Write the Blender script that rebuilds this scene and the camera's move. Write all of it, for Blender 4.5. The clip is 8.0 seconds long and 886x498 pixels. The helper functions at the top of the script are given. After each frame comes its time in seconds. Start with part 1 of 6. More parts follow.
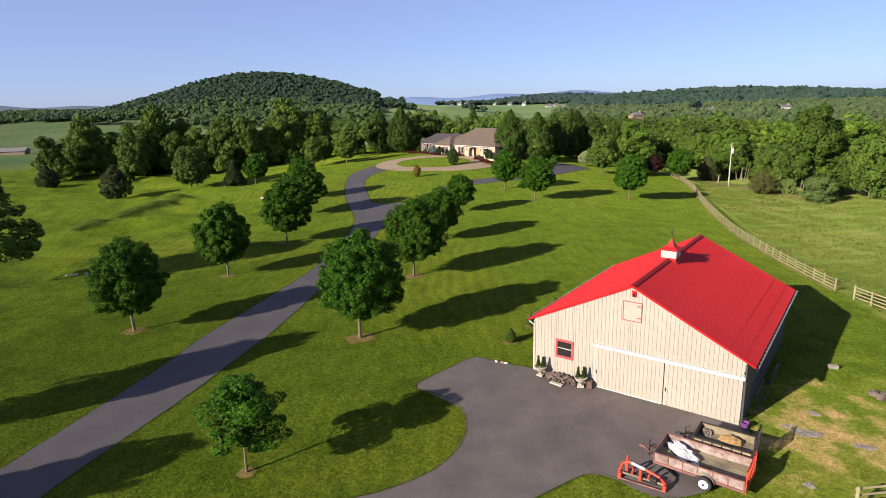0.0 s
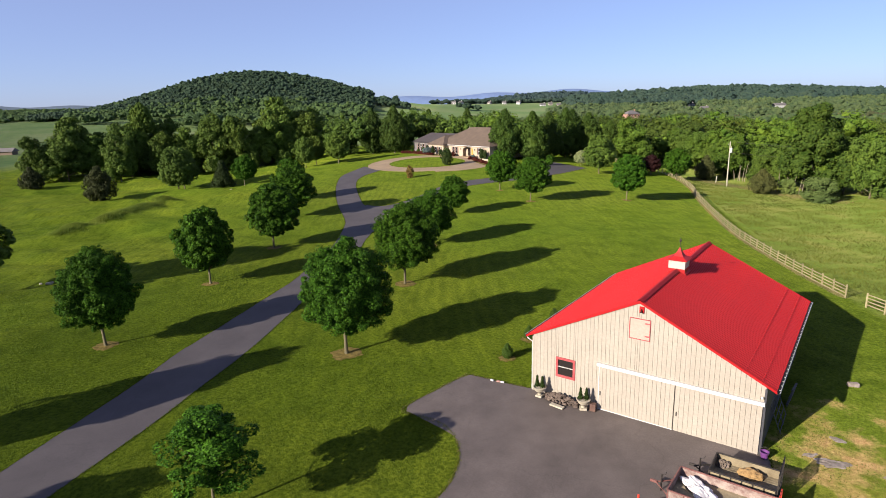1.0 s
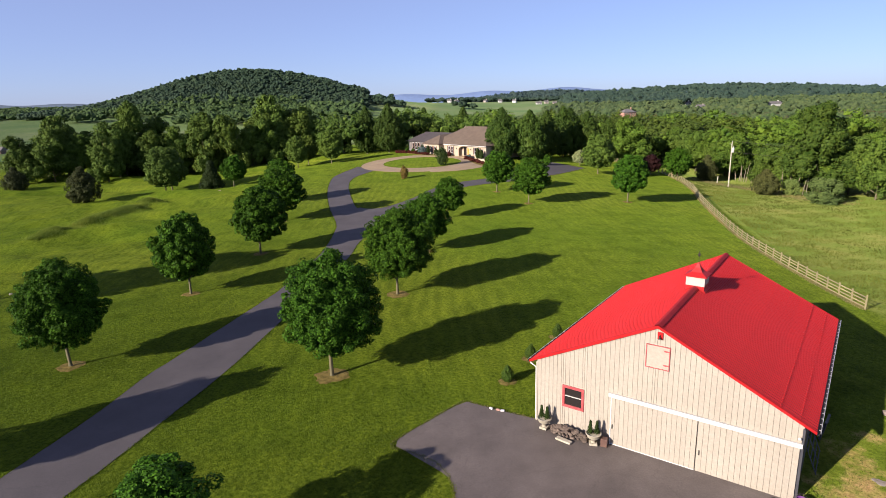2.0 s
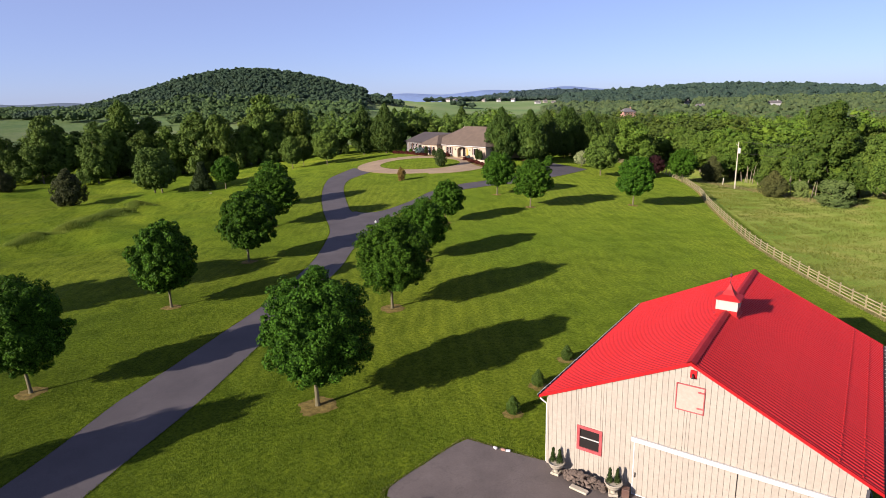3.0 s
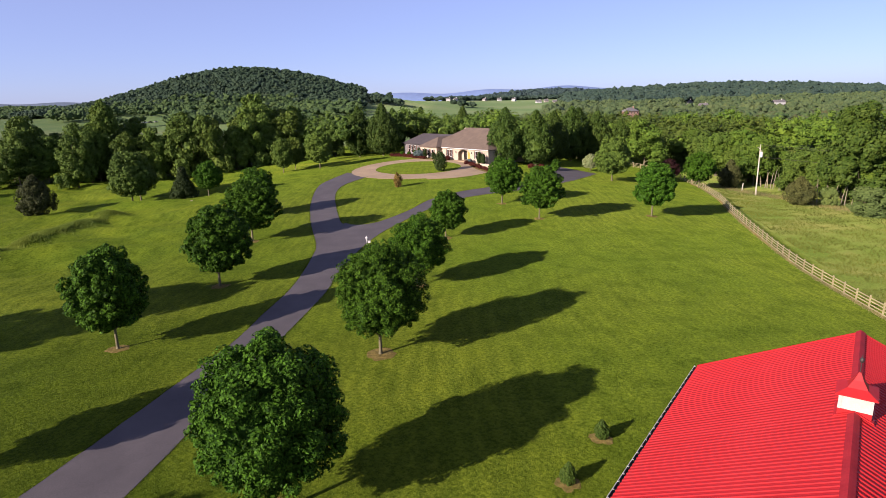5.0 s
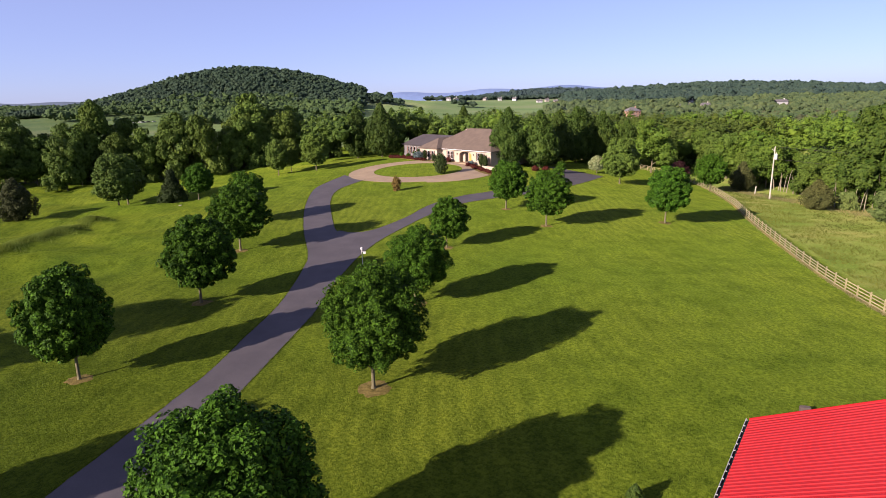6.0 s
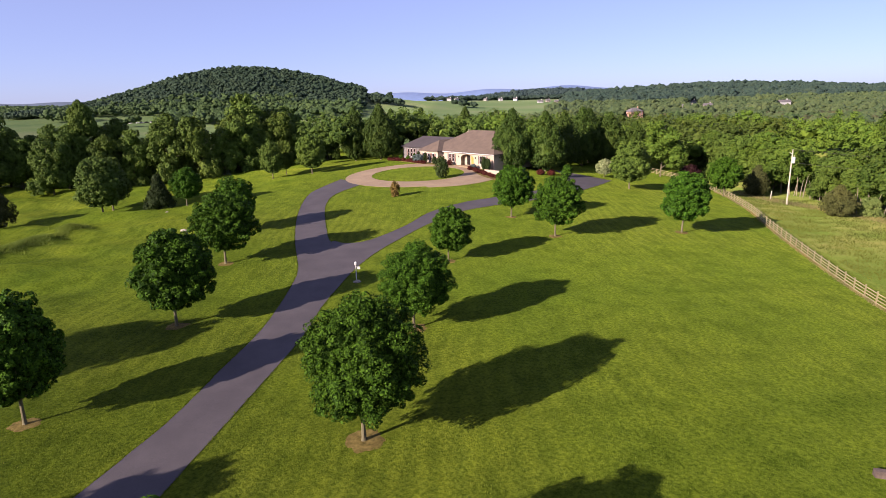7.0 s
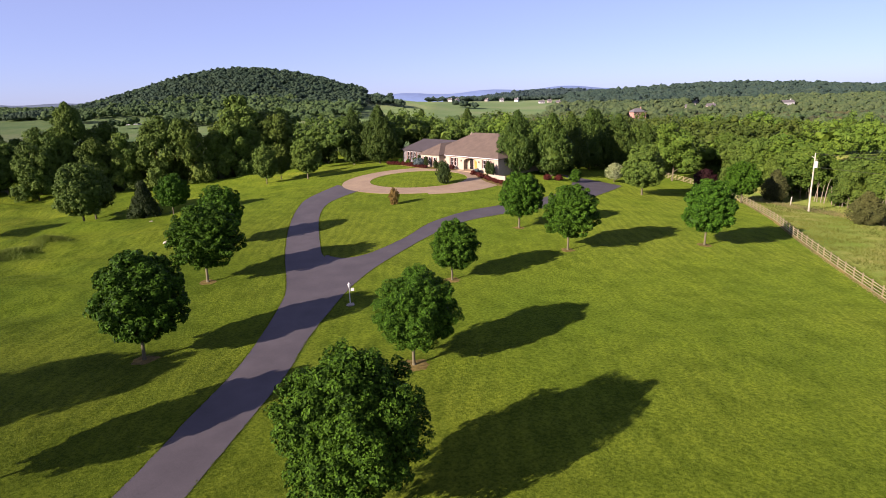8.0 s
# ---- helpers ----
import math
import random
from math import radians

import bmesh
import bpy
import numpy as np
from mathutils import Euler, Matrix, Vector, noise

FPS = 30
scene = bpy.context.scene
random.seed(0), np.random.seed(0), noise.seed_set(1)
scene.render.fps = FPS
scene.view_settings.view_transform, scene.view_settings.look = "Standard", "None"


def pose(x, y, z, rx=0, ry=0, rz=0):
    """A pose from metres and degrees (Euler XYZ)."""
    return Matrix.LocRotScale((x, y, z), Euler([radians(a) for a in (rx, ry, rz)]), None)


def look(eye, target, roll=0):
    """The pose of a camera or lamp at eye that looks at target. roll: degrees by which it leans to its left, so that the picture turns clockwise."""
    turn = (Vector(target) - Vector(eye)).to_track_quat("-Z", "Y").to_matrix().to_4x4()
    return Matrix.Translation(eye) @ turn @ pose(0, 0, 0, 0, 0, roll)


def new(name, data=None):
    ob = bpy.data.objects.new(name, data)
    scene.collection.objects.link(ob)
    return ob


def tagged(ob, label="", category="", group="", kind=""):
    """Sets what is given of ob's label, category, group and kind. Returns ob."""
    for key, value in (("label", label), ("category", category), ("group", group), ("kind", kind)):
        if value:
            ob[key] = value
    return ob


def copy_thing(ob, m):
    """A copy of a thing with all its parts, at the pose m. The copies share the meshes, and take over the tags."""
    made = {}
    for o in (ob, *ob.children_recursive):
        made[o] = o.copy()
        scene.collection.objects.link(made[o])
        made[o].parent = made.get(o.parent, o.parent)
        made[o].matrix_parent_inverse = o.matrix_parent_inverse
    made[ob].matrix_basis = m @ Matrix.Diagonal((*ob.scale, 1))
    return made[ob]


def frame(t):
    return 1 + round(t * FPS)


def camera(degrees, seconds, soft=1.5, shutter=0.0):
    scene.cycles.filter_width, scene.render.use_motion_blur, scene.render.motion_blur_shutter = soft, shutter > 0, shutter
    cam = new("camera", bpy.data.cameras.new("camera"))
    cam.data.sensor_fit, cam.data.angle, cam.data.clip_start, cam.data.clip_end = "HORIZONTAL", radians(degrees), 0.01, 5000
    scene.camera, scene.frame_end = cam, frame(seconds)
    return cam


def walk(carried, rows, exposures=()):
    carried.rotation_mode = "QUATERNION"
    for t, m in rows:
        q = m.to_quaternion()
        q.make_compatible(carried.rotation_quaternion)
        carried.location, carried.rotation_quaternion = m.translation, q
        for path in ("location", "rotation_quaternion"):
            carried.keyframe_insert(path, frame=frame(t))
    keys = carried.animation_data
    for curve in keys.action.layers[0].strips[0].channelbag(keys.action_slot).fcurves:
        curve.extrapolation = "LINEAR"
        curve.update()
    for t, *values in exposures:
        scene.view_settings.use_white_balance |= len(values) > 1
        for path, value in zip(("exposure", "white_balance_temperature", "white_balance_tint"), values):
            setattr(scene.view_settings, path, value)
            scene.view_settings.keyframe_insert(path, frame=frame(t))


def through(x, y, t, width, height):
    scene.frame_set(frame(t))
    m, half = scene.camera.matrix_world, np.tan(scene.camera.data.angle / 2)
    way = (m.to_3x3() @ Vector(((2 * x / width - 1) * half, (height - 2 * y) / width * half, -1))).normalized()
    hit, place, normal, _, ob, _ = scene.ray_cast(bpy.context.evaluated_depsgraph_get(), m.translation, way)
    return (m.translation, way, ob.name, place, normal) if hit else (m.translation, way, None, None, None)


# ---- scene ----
cam = camera(73.9, 8.0, 0.8)
PATH = [
    (0, (10.482, -31.313, 16.665), (9.311, -29.765, 16.184), -1.6),
    (0.5, (9.777, -30.169, 16.678), (8.612, -28.617, 16.195), -1.6),
    (1, (8.952, -28.856, 16.676), (7.795, -27.298, 16.191), -1.7),
    (1.5, (8.002, -27.422, 16.702), (6.852, -25.86, 16.214), -1.7),
    (3, (4.696, -22.718, 16.753), (3.555, -21.151, 16.26), -1.7),
    (3.5, (3.552, -21.025, 16.762), (2.411, -19.458, 16.269), -1.7),
    (4, (2.232, -19.154, 16.847), (1.092, -17.588, 16.352), -1.7),
    (4.5, (0.874, -17.208, 16.876), (-0.267, -15.642, 16.381), -1.7),
    (6, (-3.643, -11.068, 16.92), (-4.785, -9.503, 16.423), -1.7),
    (6.5, (-5.204, -8.888, 16.883), (-6.348, -7.325, 16.387), -1.7),
    (7, (-7.034, -6.534, 16.984), (-8.177, -4.97, 16.488), -1.7),
    (7.5, (-8.847, -4.092, 17.103), (-9.991, -2.528, 16.607), -1.7),
    (8, (-10.855, -1.577, 17.127), (-12.001, -0.014, 16.633), -1.8),
]
EXPOSURES = [(0.0, 1.29, 5600, 13), (3.0, 1.31, 5600, 19), (8.0, 1.47, 5750, 29)]
walk(cam, [(t, look(eye, target, roll)) for t, eye, target, roll in PATH], EXPOSURES)

# ---- world, sun and exposure ----
SUN_AZ, SUN_EL = radians(196.3), radians(21.8)   # compass direction of the sun from +y towards +x, and its height
to_sun = Vector((math.sin(SUN_AZ) * math.cos(SUN_EL), math.cos(SUN_AZ) * math.cos(SUN_EL), math.sin(SUN_EL)))
world = bpy.data.worlds.new("sky")
scene.world = world
world.use_nodes = True
wn = world.node_tree
sky = wn.nodes.new("ShaderNodeTexSky")
sky.sky_type = "NISHITA"
sky.sun_disc = False
sky.sun_elevation, sky.sun_rotation = SUN_EL, SUN_AZ
sky.altitude, sky.air_density, sky.dust_density, sky.ozone_density = 150, 0.7, 0.5, 3.5
haze = wn.nodes.new("ShaderNodeMix")          # an even summer haze in the air
haze.data_type = "RGBA"
haze.inputs[0].default_value, haze.inputs[7].default_value = 0.33, (6.9, 6.7, 9.0, 1)
wn.links.new(sky.outputs[0], haze.inputs[6])
wn.links.new(haze.outputs[2], wn.nodes["Background"].inputs[0])
wn.nodes["Background"].inputs[1].default_value = 0.045
sun = new("sun", bpy.data.lights.new("sun", "SUN"))
sun.data.energy, sun.data.angle, sun.data.color = 5.0, radians(0.53), (1.0, 0.83, 0.60)
sun.matrix_world = look(to_sun * 50, (0, 0, 0))

# ---- materials ----


def material(name):
    m = bpy.data.materials.new(name)
    m.use_nodes = True
    nt = m.node_tree
    return m, nt, nt.nodes["Principled BSDF"]


def node(nt, kind, **values):
    n = nt.nodes.new(kind)
    for key, v in values.items():
        n.inputs[key].default_value = v
    return n


def ramp(nt, source, stops):
    r = nt.nodes.new("ShaderNodeValToRGB")
    e = r.color_ramp.elements
    while len(e) < len(stops):
        e.new(0.5)
    for k, (at, c) in zip(e, stops):
        k.position, k.color = at, (*c, 1)
    nt.links.new(source, r.inputs[0])
    return r.outputs[0]


def mix(nt, a, b, fac, blend="MIX"):
    m = nt.nodes.new("ShaderNodeMix")
    m.data_type, m.blend_type = "RGBA", blend
    for sock, v in ((m.inputs[0], fac), (m.inputs[6], a), (m.inputs[7], b)):
        if isinstance(v, (int, float)):
            sock.default_value = v
        elif isinstance(v, tuple):
            sock.default_value = (*v, 1)
        else:
            nt.links.new(v, sock)
    return m.outputs[2]


def maths(nt, op, a, b=0.0, c=0.0):
    m = nt.nodes.new("ShaderNodeMath")
    m.operation = op
    for sock, v in zip(m.inputs, (a, b, c)):
        if isinstance(v, (int, float)):
            sock.default_value = v
        else:
            nt.links.new(v, sock)
    return m.outputs[0]


def noise_of(nt, scale, detail=4.0, rough=0.6, vector=None):
    n = node(nt, "ShaderNodeTexNoise", Scale=scale, Detail=detail, Roughness=rough)
    if vector is None:
        vector = nt.nodes.new("ShaderNodeTexCoord").outputs["Object"]
    nt.links.new(vector, n.inputs["Vector"])
    return n.outputs[0]


def bump_of(nt, bsdf, height, strength=0.3, distance=0.02):
    b = node(nt, "ShaderNodeBump", Strength=strength, Distance=distance)
    nt.links.new(height, b.inputs["Height"])
    nt.links.new(b.outputs[0], bsdf.inputs["Normal"])


def tone(colour, k=0.68):
    return tuple(k * c for c in colour)


def surface(name, dark, light, scale=6.0, fine=60.0, rough=0.7, metal=0.0, bump=0.2, depth=0.01, vary=0.12, spec=0.5):
    """A plain material with two scales of variation, a little change from piece to piece, and fine relief."""
    m, nt, bsdf = material(name)
    big = noise_of(nt, scale)
    col = ramp(nt, big, [(0.3, tone(dark)), (0.7, tone(light))])
    small = noise_of(nt, fine, 3.0)
    col = mix(nt, col, ramp(nt, small, [(0.25, (0.55, 0.55, 0.55)), (0.75, (1.0, 1.0, 1.0))]), 0.45, "MULTIPLY")
    rnd = nt.nodes.new("ShaderNodeObjectInfo").outputs["Random"]
    hsv = node(nt, "ShaderNodeHueSaturation")
    nt.links.new(maths(nt, "MULTIPLY_ADD", rnd, vary, 1.0 - vary / 2), hsv.inputs["Value"])
    nt.links.new(col, hsv.inputs["Color"])
    nt.links.new(hsv.outputs[0], bsdf.inputs["Base Color"])
    nt.links.new(maths(nt, "MULTIPLY_ADD", big, 0.2, rough - 0.1), bsdf.inputs["Roughness"])
    bsdf.inputs["Metallic"].default_value = metal
    bsdf.inputs["Specular IOR Level"].default_value = spec
    if bump:
        bump_of(nt, bsdf, small, bump, depth)
    return m


def leafy(name, dark, light, through=0.09, rough=0.7, shine=0.12, relief=0.0, stands=0.75):
    """Leaves: every leaf its own green, with some light coming through."""
    m, nt, bsdf = material(name)
    island = nt.nodes.new("ShaderNodeNewGeometry").outputs["Random Per Island"]
    dark, light = [tuple(0.53 * (0.94 * a + 0.08 * b) for a, b in zip(*pair)) for pair in ((dark, light), (light, dark))]
    col = ramp(nt, island, [(0.0, dark), (0.55, tuple((a + b) / 2 for a, b in zip(dark, light))), (1.0, light)])
    rnd = nt.nodes.new("ShaderNodeObjectInfo").outputs["Random"]
    hsv = node(nt, "ShaderNodeHueSaturation")
    nt.links.new(maths(nt, "MULTIPLY_ADD", rnd, 0.2, 0.9), hsv.inputs["Value"])
    nt.links.new(maths(nt, "MULTIPLY_ADD", rnd, 0.008, 0.494), hsv.inputs["Hue"])
    patch = noise_of(nt, 0.35, 2.0)
    geo = nt.nodes.new("ShaderNodeNewGeometry").outputs["Position"]
    stand = noise_of(nt, 0.055, 3.0, 0.7, geo)
    col = mix(nt, col, ramp(nt, stand, [(0.32, (0.54, 0.59, 0.68)), (0.5, (1.0, 1.0, 1.0)), (0.66, (1.18, 1.06, 0.9))]), stands, "MULTIPLY")
    nt.links.new(mix(nt, col, ramp(nt, patch, [(0.3, (0.7, 0.75, 0.7)), (0.7, (1.1, 1.05, 0.9))]), 0.7, "MULTIPLY"), hsv.inputs["Color"])
    nt.links.new(hsv.outputs[0], bsdf.inputs["Base Color"])
    bsdf.inputs["Roughness"].default_value = rough
    bsdf.inputs["Specular IOR Level"].default_value = shine
    bsdf.inputs["Diffuse Roughness"].default_value = 0.3
    tr = nt.nodes.new("ShaderNodeBsdfTranslucent")
    if relief:
        # sprays of leaves on crowns too far away for single leaves, darker in the hollows
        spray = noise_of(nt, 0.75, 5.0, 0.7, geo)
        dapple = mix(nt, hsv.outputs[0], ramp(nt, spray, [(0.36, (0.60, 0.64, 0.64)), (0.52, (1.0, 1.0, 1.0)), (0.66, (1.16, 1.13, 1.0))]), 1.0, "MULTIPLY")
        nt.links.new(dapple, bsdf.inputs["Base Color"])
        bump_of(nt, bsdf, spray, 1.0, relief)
    nt.links.new(hsv.outputs[0], tr.inputs[0])
    ms = nt.nodes.new("ShaderNodeMixShader")
    ms.inputs[0].default_value = through
    nt.links.new(bsdf.outputs[0], ms.inputs[1])
    nt.links.new(tr.outputs[0], ms.inputs[2])
    nt.links.new(ms.outputs[0], nt.nodes["Material Output"].inputs[0])
    return m


def ground_material():
    m, nt, bsdf = material("grass")
    geo = nt.nodes.new("ShaderNodeNewGeometry").outputs["Position"]
    sep = nt.nodes.new("ShaderNodeSeparateXYZ")
    nt.links.new(geo, sep.inputs[0])
    x, y = sep.outputs[0], sep.outputs[1]
    wide = noise_of(nt, 0.035, 4.0, 0.55, geo)
    mid = noise_of(nt, 0.4, 5.0, 0.6, geo)
    fine = noise_of(nt, 4.5, 5.0, 0.72, geo)
    blade = noise_of(nt, 30.0, 3.0, 0.7, geo)
    lawn = ramp(nt, wide, [(0.36, (0.150, 0.205, 0.012)), (0.5, (0.178, 0.226, 0.014)), (0.64, (0.208, 0.244, 0.018))])
    lawn = mix(nt, lawn, ramp(nt, mid, [(0.36, (0.70, 0.74, 0.66)), (0.52, (1.0, 1.0, 1.0)), (0.66, (1.10, 1.08, 0.94))]), 0.85, "MULTIPLY")
    lawn = mix(nt, lawn, ramp(nt, fine, [(0.38, (0.45, 0.52, 0.40)), (0.6, (1.2, 1.17, 1.15))]), 0.85, "MULTIPLY")
    # faint lines of the mower, along the drive
    across = maths(nt, "ADD", maths(nt, "MULTIPLY", x, 0.80), maths(nt, "MULTIPLY", y, 0.60))
    across = maths(nt, "MULTIPLY_ADD", mid, 0.7, maths(nt, "MULTIPLY_ADD", wide, 9.0, across))
    line = maths(nt, "SINE", maths(nt, "MULTIPLY", across, 5.2))
    lawn = mix(nt, lawn, ramp(nt, maths(nt, "MULTIPLY_ADD", line, 0.5, 0.5), [(0.0, (0.78, 0.82, 0.78)), (1.0, (1.10, 1.08, 1.0))]), maths(nt, "MULTIPLY_ADD", wide, 2.4, -0.8), "MULTIPLY")
    # rough meadow beyond the fence
    meadow = ramp(nt, noise_of(nt, 0.15, 5.0, 0.65, geo), [(0.36, (0.190, 0.252, 0.030)), (0.5, (0.240, 0.284, 0.042)), (0.66, (0.330, 0.318, 0.064))])
    meadow = mix(nt, meadow, ramp(nt, fine, [(0.38, (0.62, 0.62, 0.55)), (0.6, (1.1, 1.08, 1.05))]), 0.7, "MULTIPLY")
    side = maths(nt, "ADD", maths(nt, "MULTIPLY", x, 0.913), maths(nt, "MULTIPLY", y, 0.408))
    side = maths(nt, "SUBTRACT", side, 21.4)
    side = maths(nt, "MULTIPLY_ADD", mid, 1.5, side)
    beyond = nt.nodes.new("ShaderNodeMapRange")
    beyond.inputs[1].default_value, beyond.inputs[2].default_value = 0.3, 1.4
    nt.links.new(side, beyond.inputs[0])
    col = mix(nt, lawn, meadow, beyond.outputs[0])
    # farmland beyond the farm, its greens dulled to carry the distance haze
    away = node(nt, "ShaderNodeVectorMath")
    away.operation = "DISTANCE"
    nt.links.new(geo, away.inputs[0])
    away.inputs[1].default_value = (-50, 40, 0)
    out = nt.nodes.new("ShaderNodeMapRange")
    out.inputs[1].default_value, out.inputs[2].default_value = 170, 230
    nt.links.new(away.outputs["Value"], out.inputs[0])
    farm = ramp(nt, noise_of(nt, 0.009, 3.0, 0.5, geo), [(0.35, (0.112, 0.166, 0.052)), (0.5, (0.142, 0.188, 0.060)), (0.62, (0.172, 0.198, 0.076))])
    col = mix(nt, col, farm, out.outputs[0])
    col = mix(nt, col, (0.545, 0.595, 0.740), 1.0, "MULTIPLY")
    # rougher grass on hummocks west of the drive, sunlit slope brightness in its colour
    west = maths(nt, "ADD", maths(nt, "MULTIPLY", x, -0.82), maths(nt, "MULTIPLY", y, -0.57))
    west = maths(nt, "MULTIPLY_ADD", mid, 14.0, maths(nt, "SUBTRACT", west, 43.0))
    rough = nt.nodes.new("ShaderNodeMapRange")
    rough.inputs[1].default_value, rough.inputs[2].default_value = 0, 16
    nt.links.new(west, rough.inputs[0])
    sun_streak = ramp(nt, noise_of(nt, 0.16, 5.0, 0.65, geo), [(0.35, (0.98, 1.04, 1.0)), (0.5, (1.28, 1.27, 1.15)), (0.66, (1.55, 1.44, 1.25))])
    col = mix(nt, col, mix(nt, col, sun_streak, 1.0, "MULTIPLY"), rough.outputs[0])
    # near lawn by the drive, tinted darker for the shade between its blades
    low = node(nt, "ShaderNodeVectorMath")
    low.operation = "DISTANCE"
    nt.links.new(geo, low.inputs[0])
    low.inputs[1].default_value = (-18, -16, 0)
    blade_shade = maths(nt, "MULTIPLY_ADD", low.outputs["Value"], -1.0, 40.0)
    blade_shade = maths(nt, "ADD", blade_shade, maths(nt, "MULTIPLY", maths(nt, "SUBTRACT", noise_of(nt, 0.09, 4.0, 0.6, geo), 0.5), 40.0))
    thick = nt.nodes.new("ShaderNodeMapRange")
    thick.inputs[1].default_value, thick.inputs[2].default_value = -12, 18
    nt.links.new(blade_shade, thick.inputs[0])
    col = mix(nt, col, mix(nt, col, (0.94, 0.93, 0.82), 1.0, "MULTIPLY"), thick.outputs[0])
    # bare, trodden earth beside the barn
    gap = node(nt, "ShaderNodeVectorMath")
    gap.operation = "DISTANCE"
    nt.links.new(geo, gap.inputs[0])
    gap.inputs[1].default_value = (10.2, 1.5, -0.2)
    bare = maths(nt, "MULTIPLY_ADD", gap.outputs["Value"], -0.085, 0.74)
    bare = maths(nt, "ADD", bare, maths(nt, "MULTIPLY", maths(nt, "SUBTRACT", noise_of(nt, 0.42, 6.0, 0.68, geo), 0.5), 3.2))
    edge = nt.nodes.new("ShaderNodeMapRange")
    edge.inputs[1].default_value, edge.inputs[2].default_value = 0.40, 0.95
    nt.links.new(bare, edge.inputs[0])
    earth = ramp(nt, fine, [(0.3, (0.25, 0.155, 0.060)), (0.7, (0.48, 0.33, 0.145))])
    worn = nt.nodes.new("ShaderNodeMapRange")
    worn.inputs[1].default_value, worn.inputs[2].default_value = -0.35, 0.8
    nt.links.new(bare, worn.inputs[0])
    col = mix(nt, col, mix(nt, meadow, (0.66, 0.70, 0.52), 1.0, "MULTIPLY"), worn.outputs[0])
    col = mix(nt, col, earth, edge.outputs[0])
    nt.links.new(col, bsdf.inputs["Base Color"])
    bsdf.inputs["Roughness"].default_value = 0.85
    bsdf.inputs["Specular IOR Level"].default_value = 0.02
    bsdf.inputs["Diffuse Roughness"].default_value = 1.0
    bump_of(nt, bsdf, maths(nt, "ADD", maths(nt, "MULTIPLY", fine, 0.6), maths(nt, "ADD", maths(nt, "MULTIPLY", blade, 0.25), maths(nt, "MULTIPLY", mid, 0.5))), 1.0, 0.25)
    return m


def asphalt_material(name, dark, light, crack=True):
    m, nt, bsdf = material(name)
    geo = nt.nodes.new("ShaderNodeNewGeometry").outputs["Position"]
    col = ramp(nt, noise_of(nt, 0.35, 5.0, 0.6, geo), [(0.3, tone(dark)), (0.7, tone(light))])
    col = mix(nt, col, ramp(nt, noise_of(nt, 14.0, 4.0, 0.7, geo), [(0.25, (0.6, 0.6, 0.6)), (0.75, (1.15, 1.15, 1.15))]), 0.7, "MULTIPLY")
    if crack:
        v = node(nt, "ShaderNodeTexVoronoi", Scale=0.22)
        v.feature = "DISTANCE_TO_EDGE"
        w = node(nt, "ShaderNodeVectorMath")
        w.operation = "ADD"
        nt.links.new(geo, w.inputs[0])
        n3 = node(nt, "ShaderNodeTexNoise", Scale=1.2, Detail=3.0)
        nt.links.new(geo, n3.inputs["Vector"])
        nt.links.new(n3.outputs[1], w.inputs[1])
        nt.links.new(w.outputs[0], v.inputs["Vector"])
        col = mix(nt, col, ramp(nt, v.outputs[0], [(0.0, (0.45, 0.45, 0.45)), (0.006, (1, 1, 1))]), 0.3, "MULTIPLY")
    nt.links.new(col, bsdf.inputs["Base Color"])
    bsdf.inputs["Roughness"].default_value = 0.82
    bump_of(nt, bsdf, noise_of(nt, 45.0, 3.0, 0.7, geo), 0.35, 0.01)
    return m


M = {}
M["grass"] = ground_material()
M["asphalt"] = asphalt_material("asphalt", (0.103, 0.083, 0.073), (0.184, 0.150, 0.133))
M["drive_asphalt"] = asphalt_material("dark_asphalt", (0.066, 0.056, 0.058), (0.101, 0.087, 0.088))
M["paving"] = asphalt_material("gravel_paving", (0.34, 0.24, 0.135), (0.44, 0.325, 0.185), False)
M["mulch"] = surface("bark_mulch", (0.12, 0.095, 0.024), (0.33, 0.25, 0.075), 3, 30, 0.9, 0, 0.8, 0.04, 0.12, 0.08)
M["maple"] = leafy("maple_leaves", (0.007, 0.034, 0.003), (0.132, 0.298, 0.017), 0.04, 0.6, 0.05, stands=0.25)
M["wood_leaf"] = leafy("woodland_leaves", (0.078, 0.152, 0.018), (0.20, 0.305, 0.040))
M["bright_leaf"] = leafy("bright_leaves", (0.085, 0.175, 0.016), (0.205, 0.315, 0.03))
M["dark_leaf"] = leafy("evergreen_needles", (0.024, 0.052, 0.010), (0.075, 0.115, 0.022), 0.08)
M["oak_leaf"] = leafy("tall_tree_leaves", (0.042, 0.095, 0.012), (0.118, 0.190, 0.022))
# hill green with the blue of the distance haze mixed in
M["far_leaf"] = leafy("hazed_far_leaves", (0.068, 0.122, 0.074), (0.090, 0.152, 0.088), 0.2, relief=0.6)
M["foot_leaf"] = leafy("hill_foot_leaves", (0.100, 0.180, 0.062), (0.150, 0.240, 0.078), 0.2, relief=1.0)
# valley green kept pale and muted, haze included
M["far_pale"] = leafy("hazed_valley_leaves", (0.105, 0.165, 0.070), (0.155, 0.212, 0.086), 0.2, relief=1.0)
M["bright_wood"] = leafy("bright_woodland_leaves", (0.100, 0.205, 0.018), (0.215, 0.340, 0.034), 0.12)
M["oak_wood"] = leafy("dark_woodland_leaves", (0.072, 0.130, 0.018), (0.150, 0.215, 0.030), 0.12)
M["green_wood"] = leafy("green_woodland_leaves", (0.085, 0.170, 0.024), (0.175, 0.280, 0.040), 0.12)
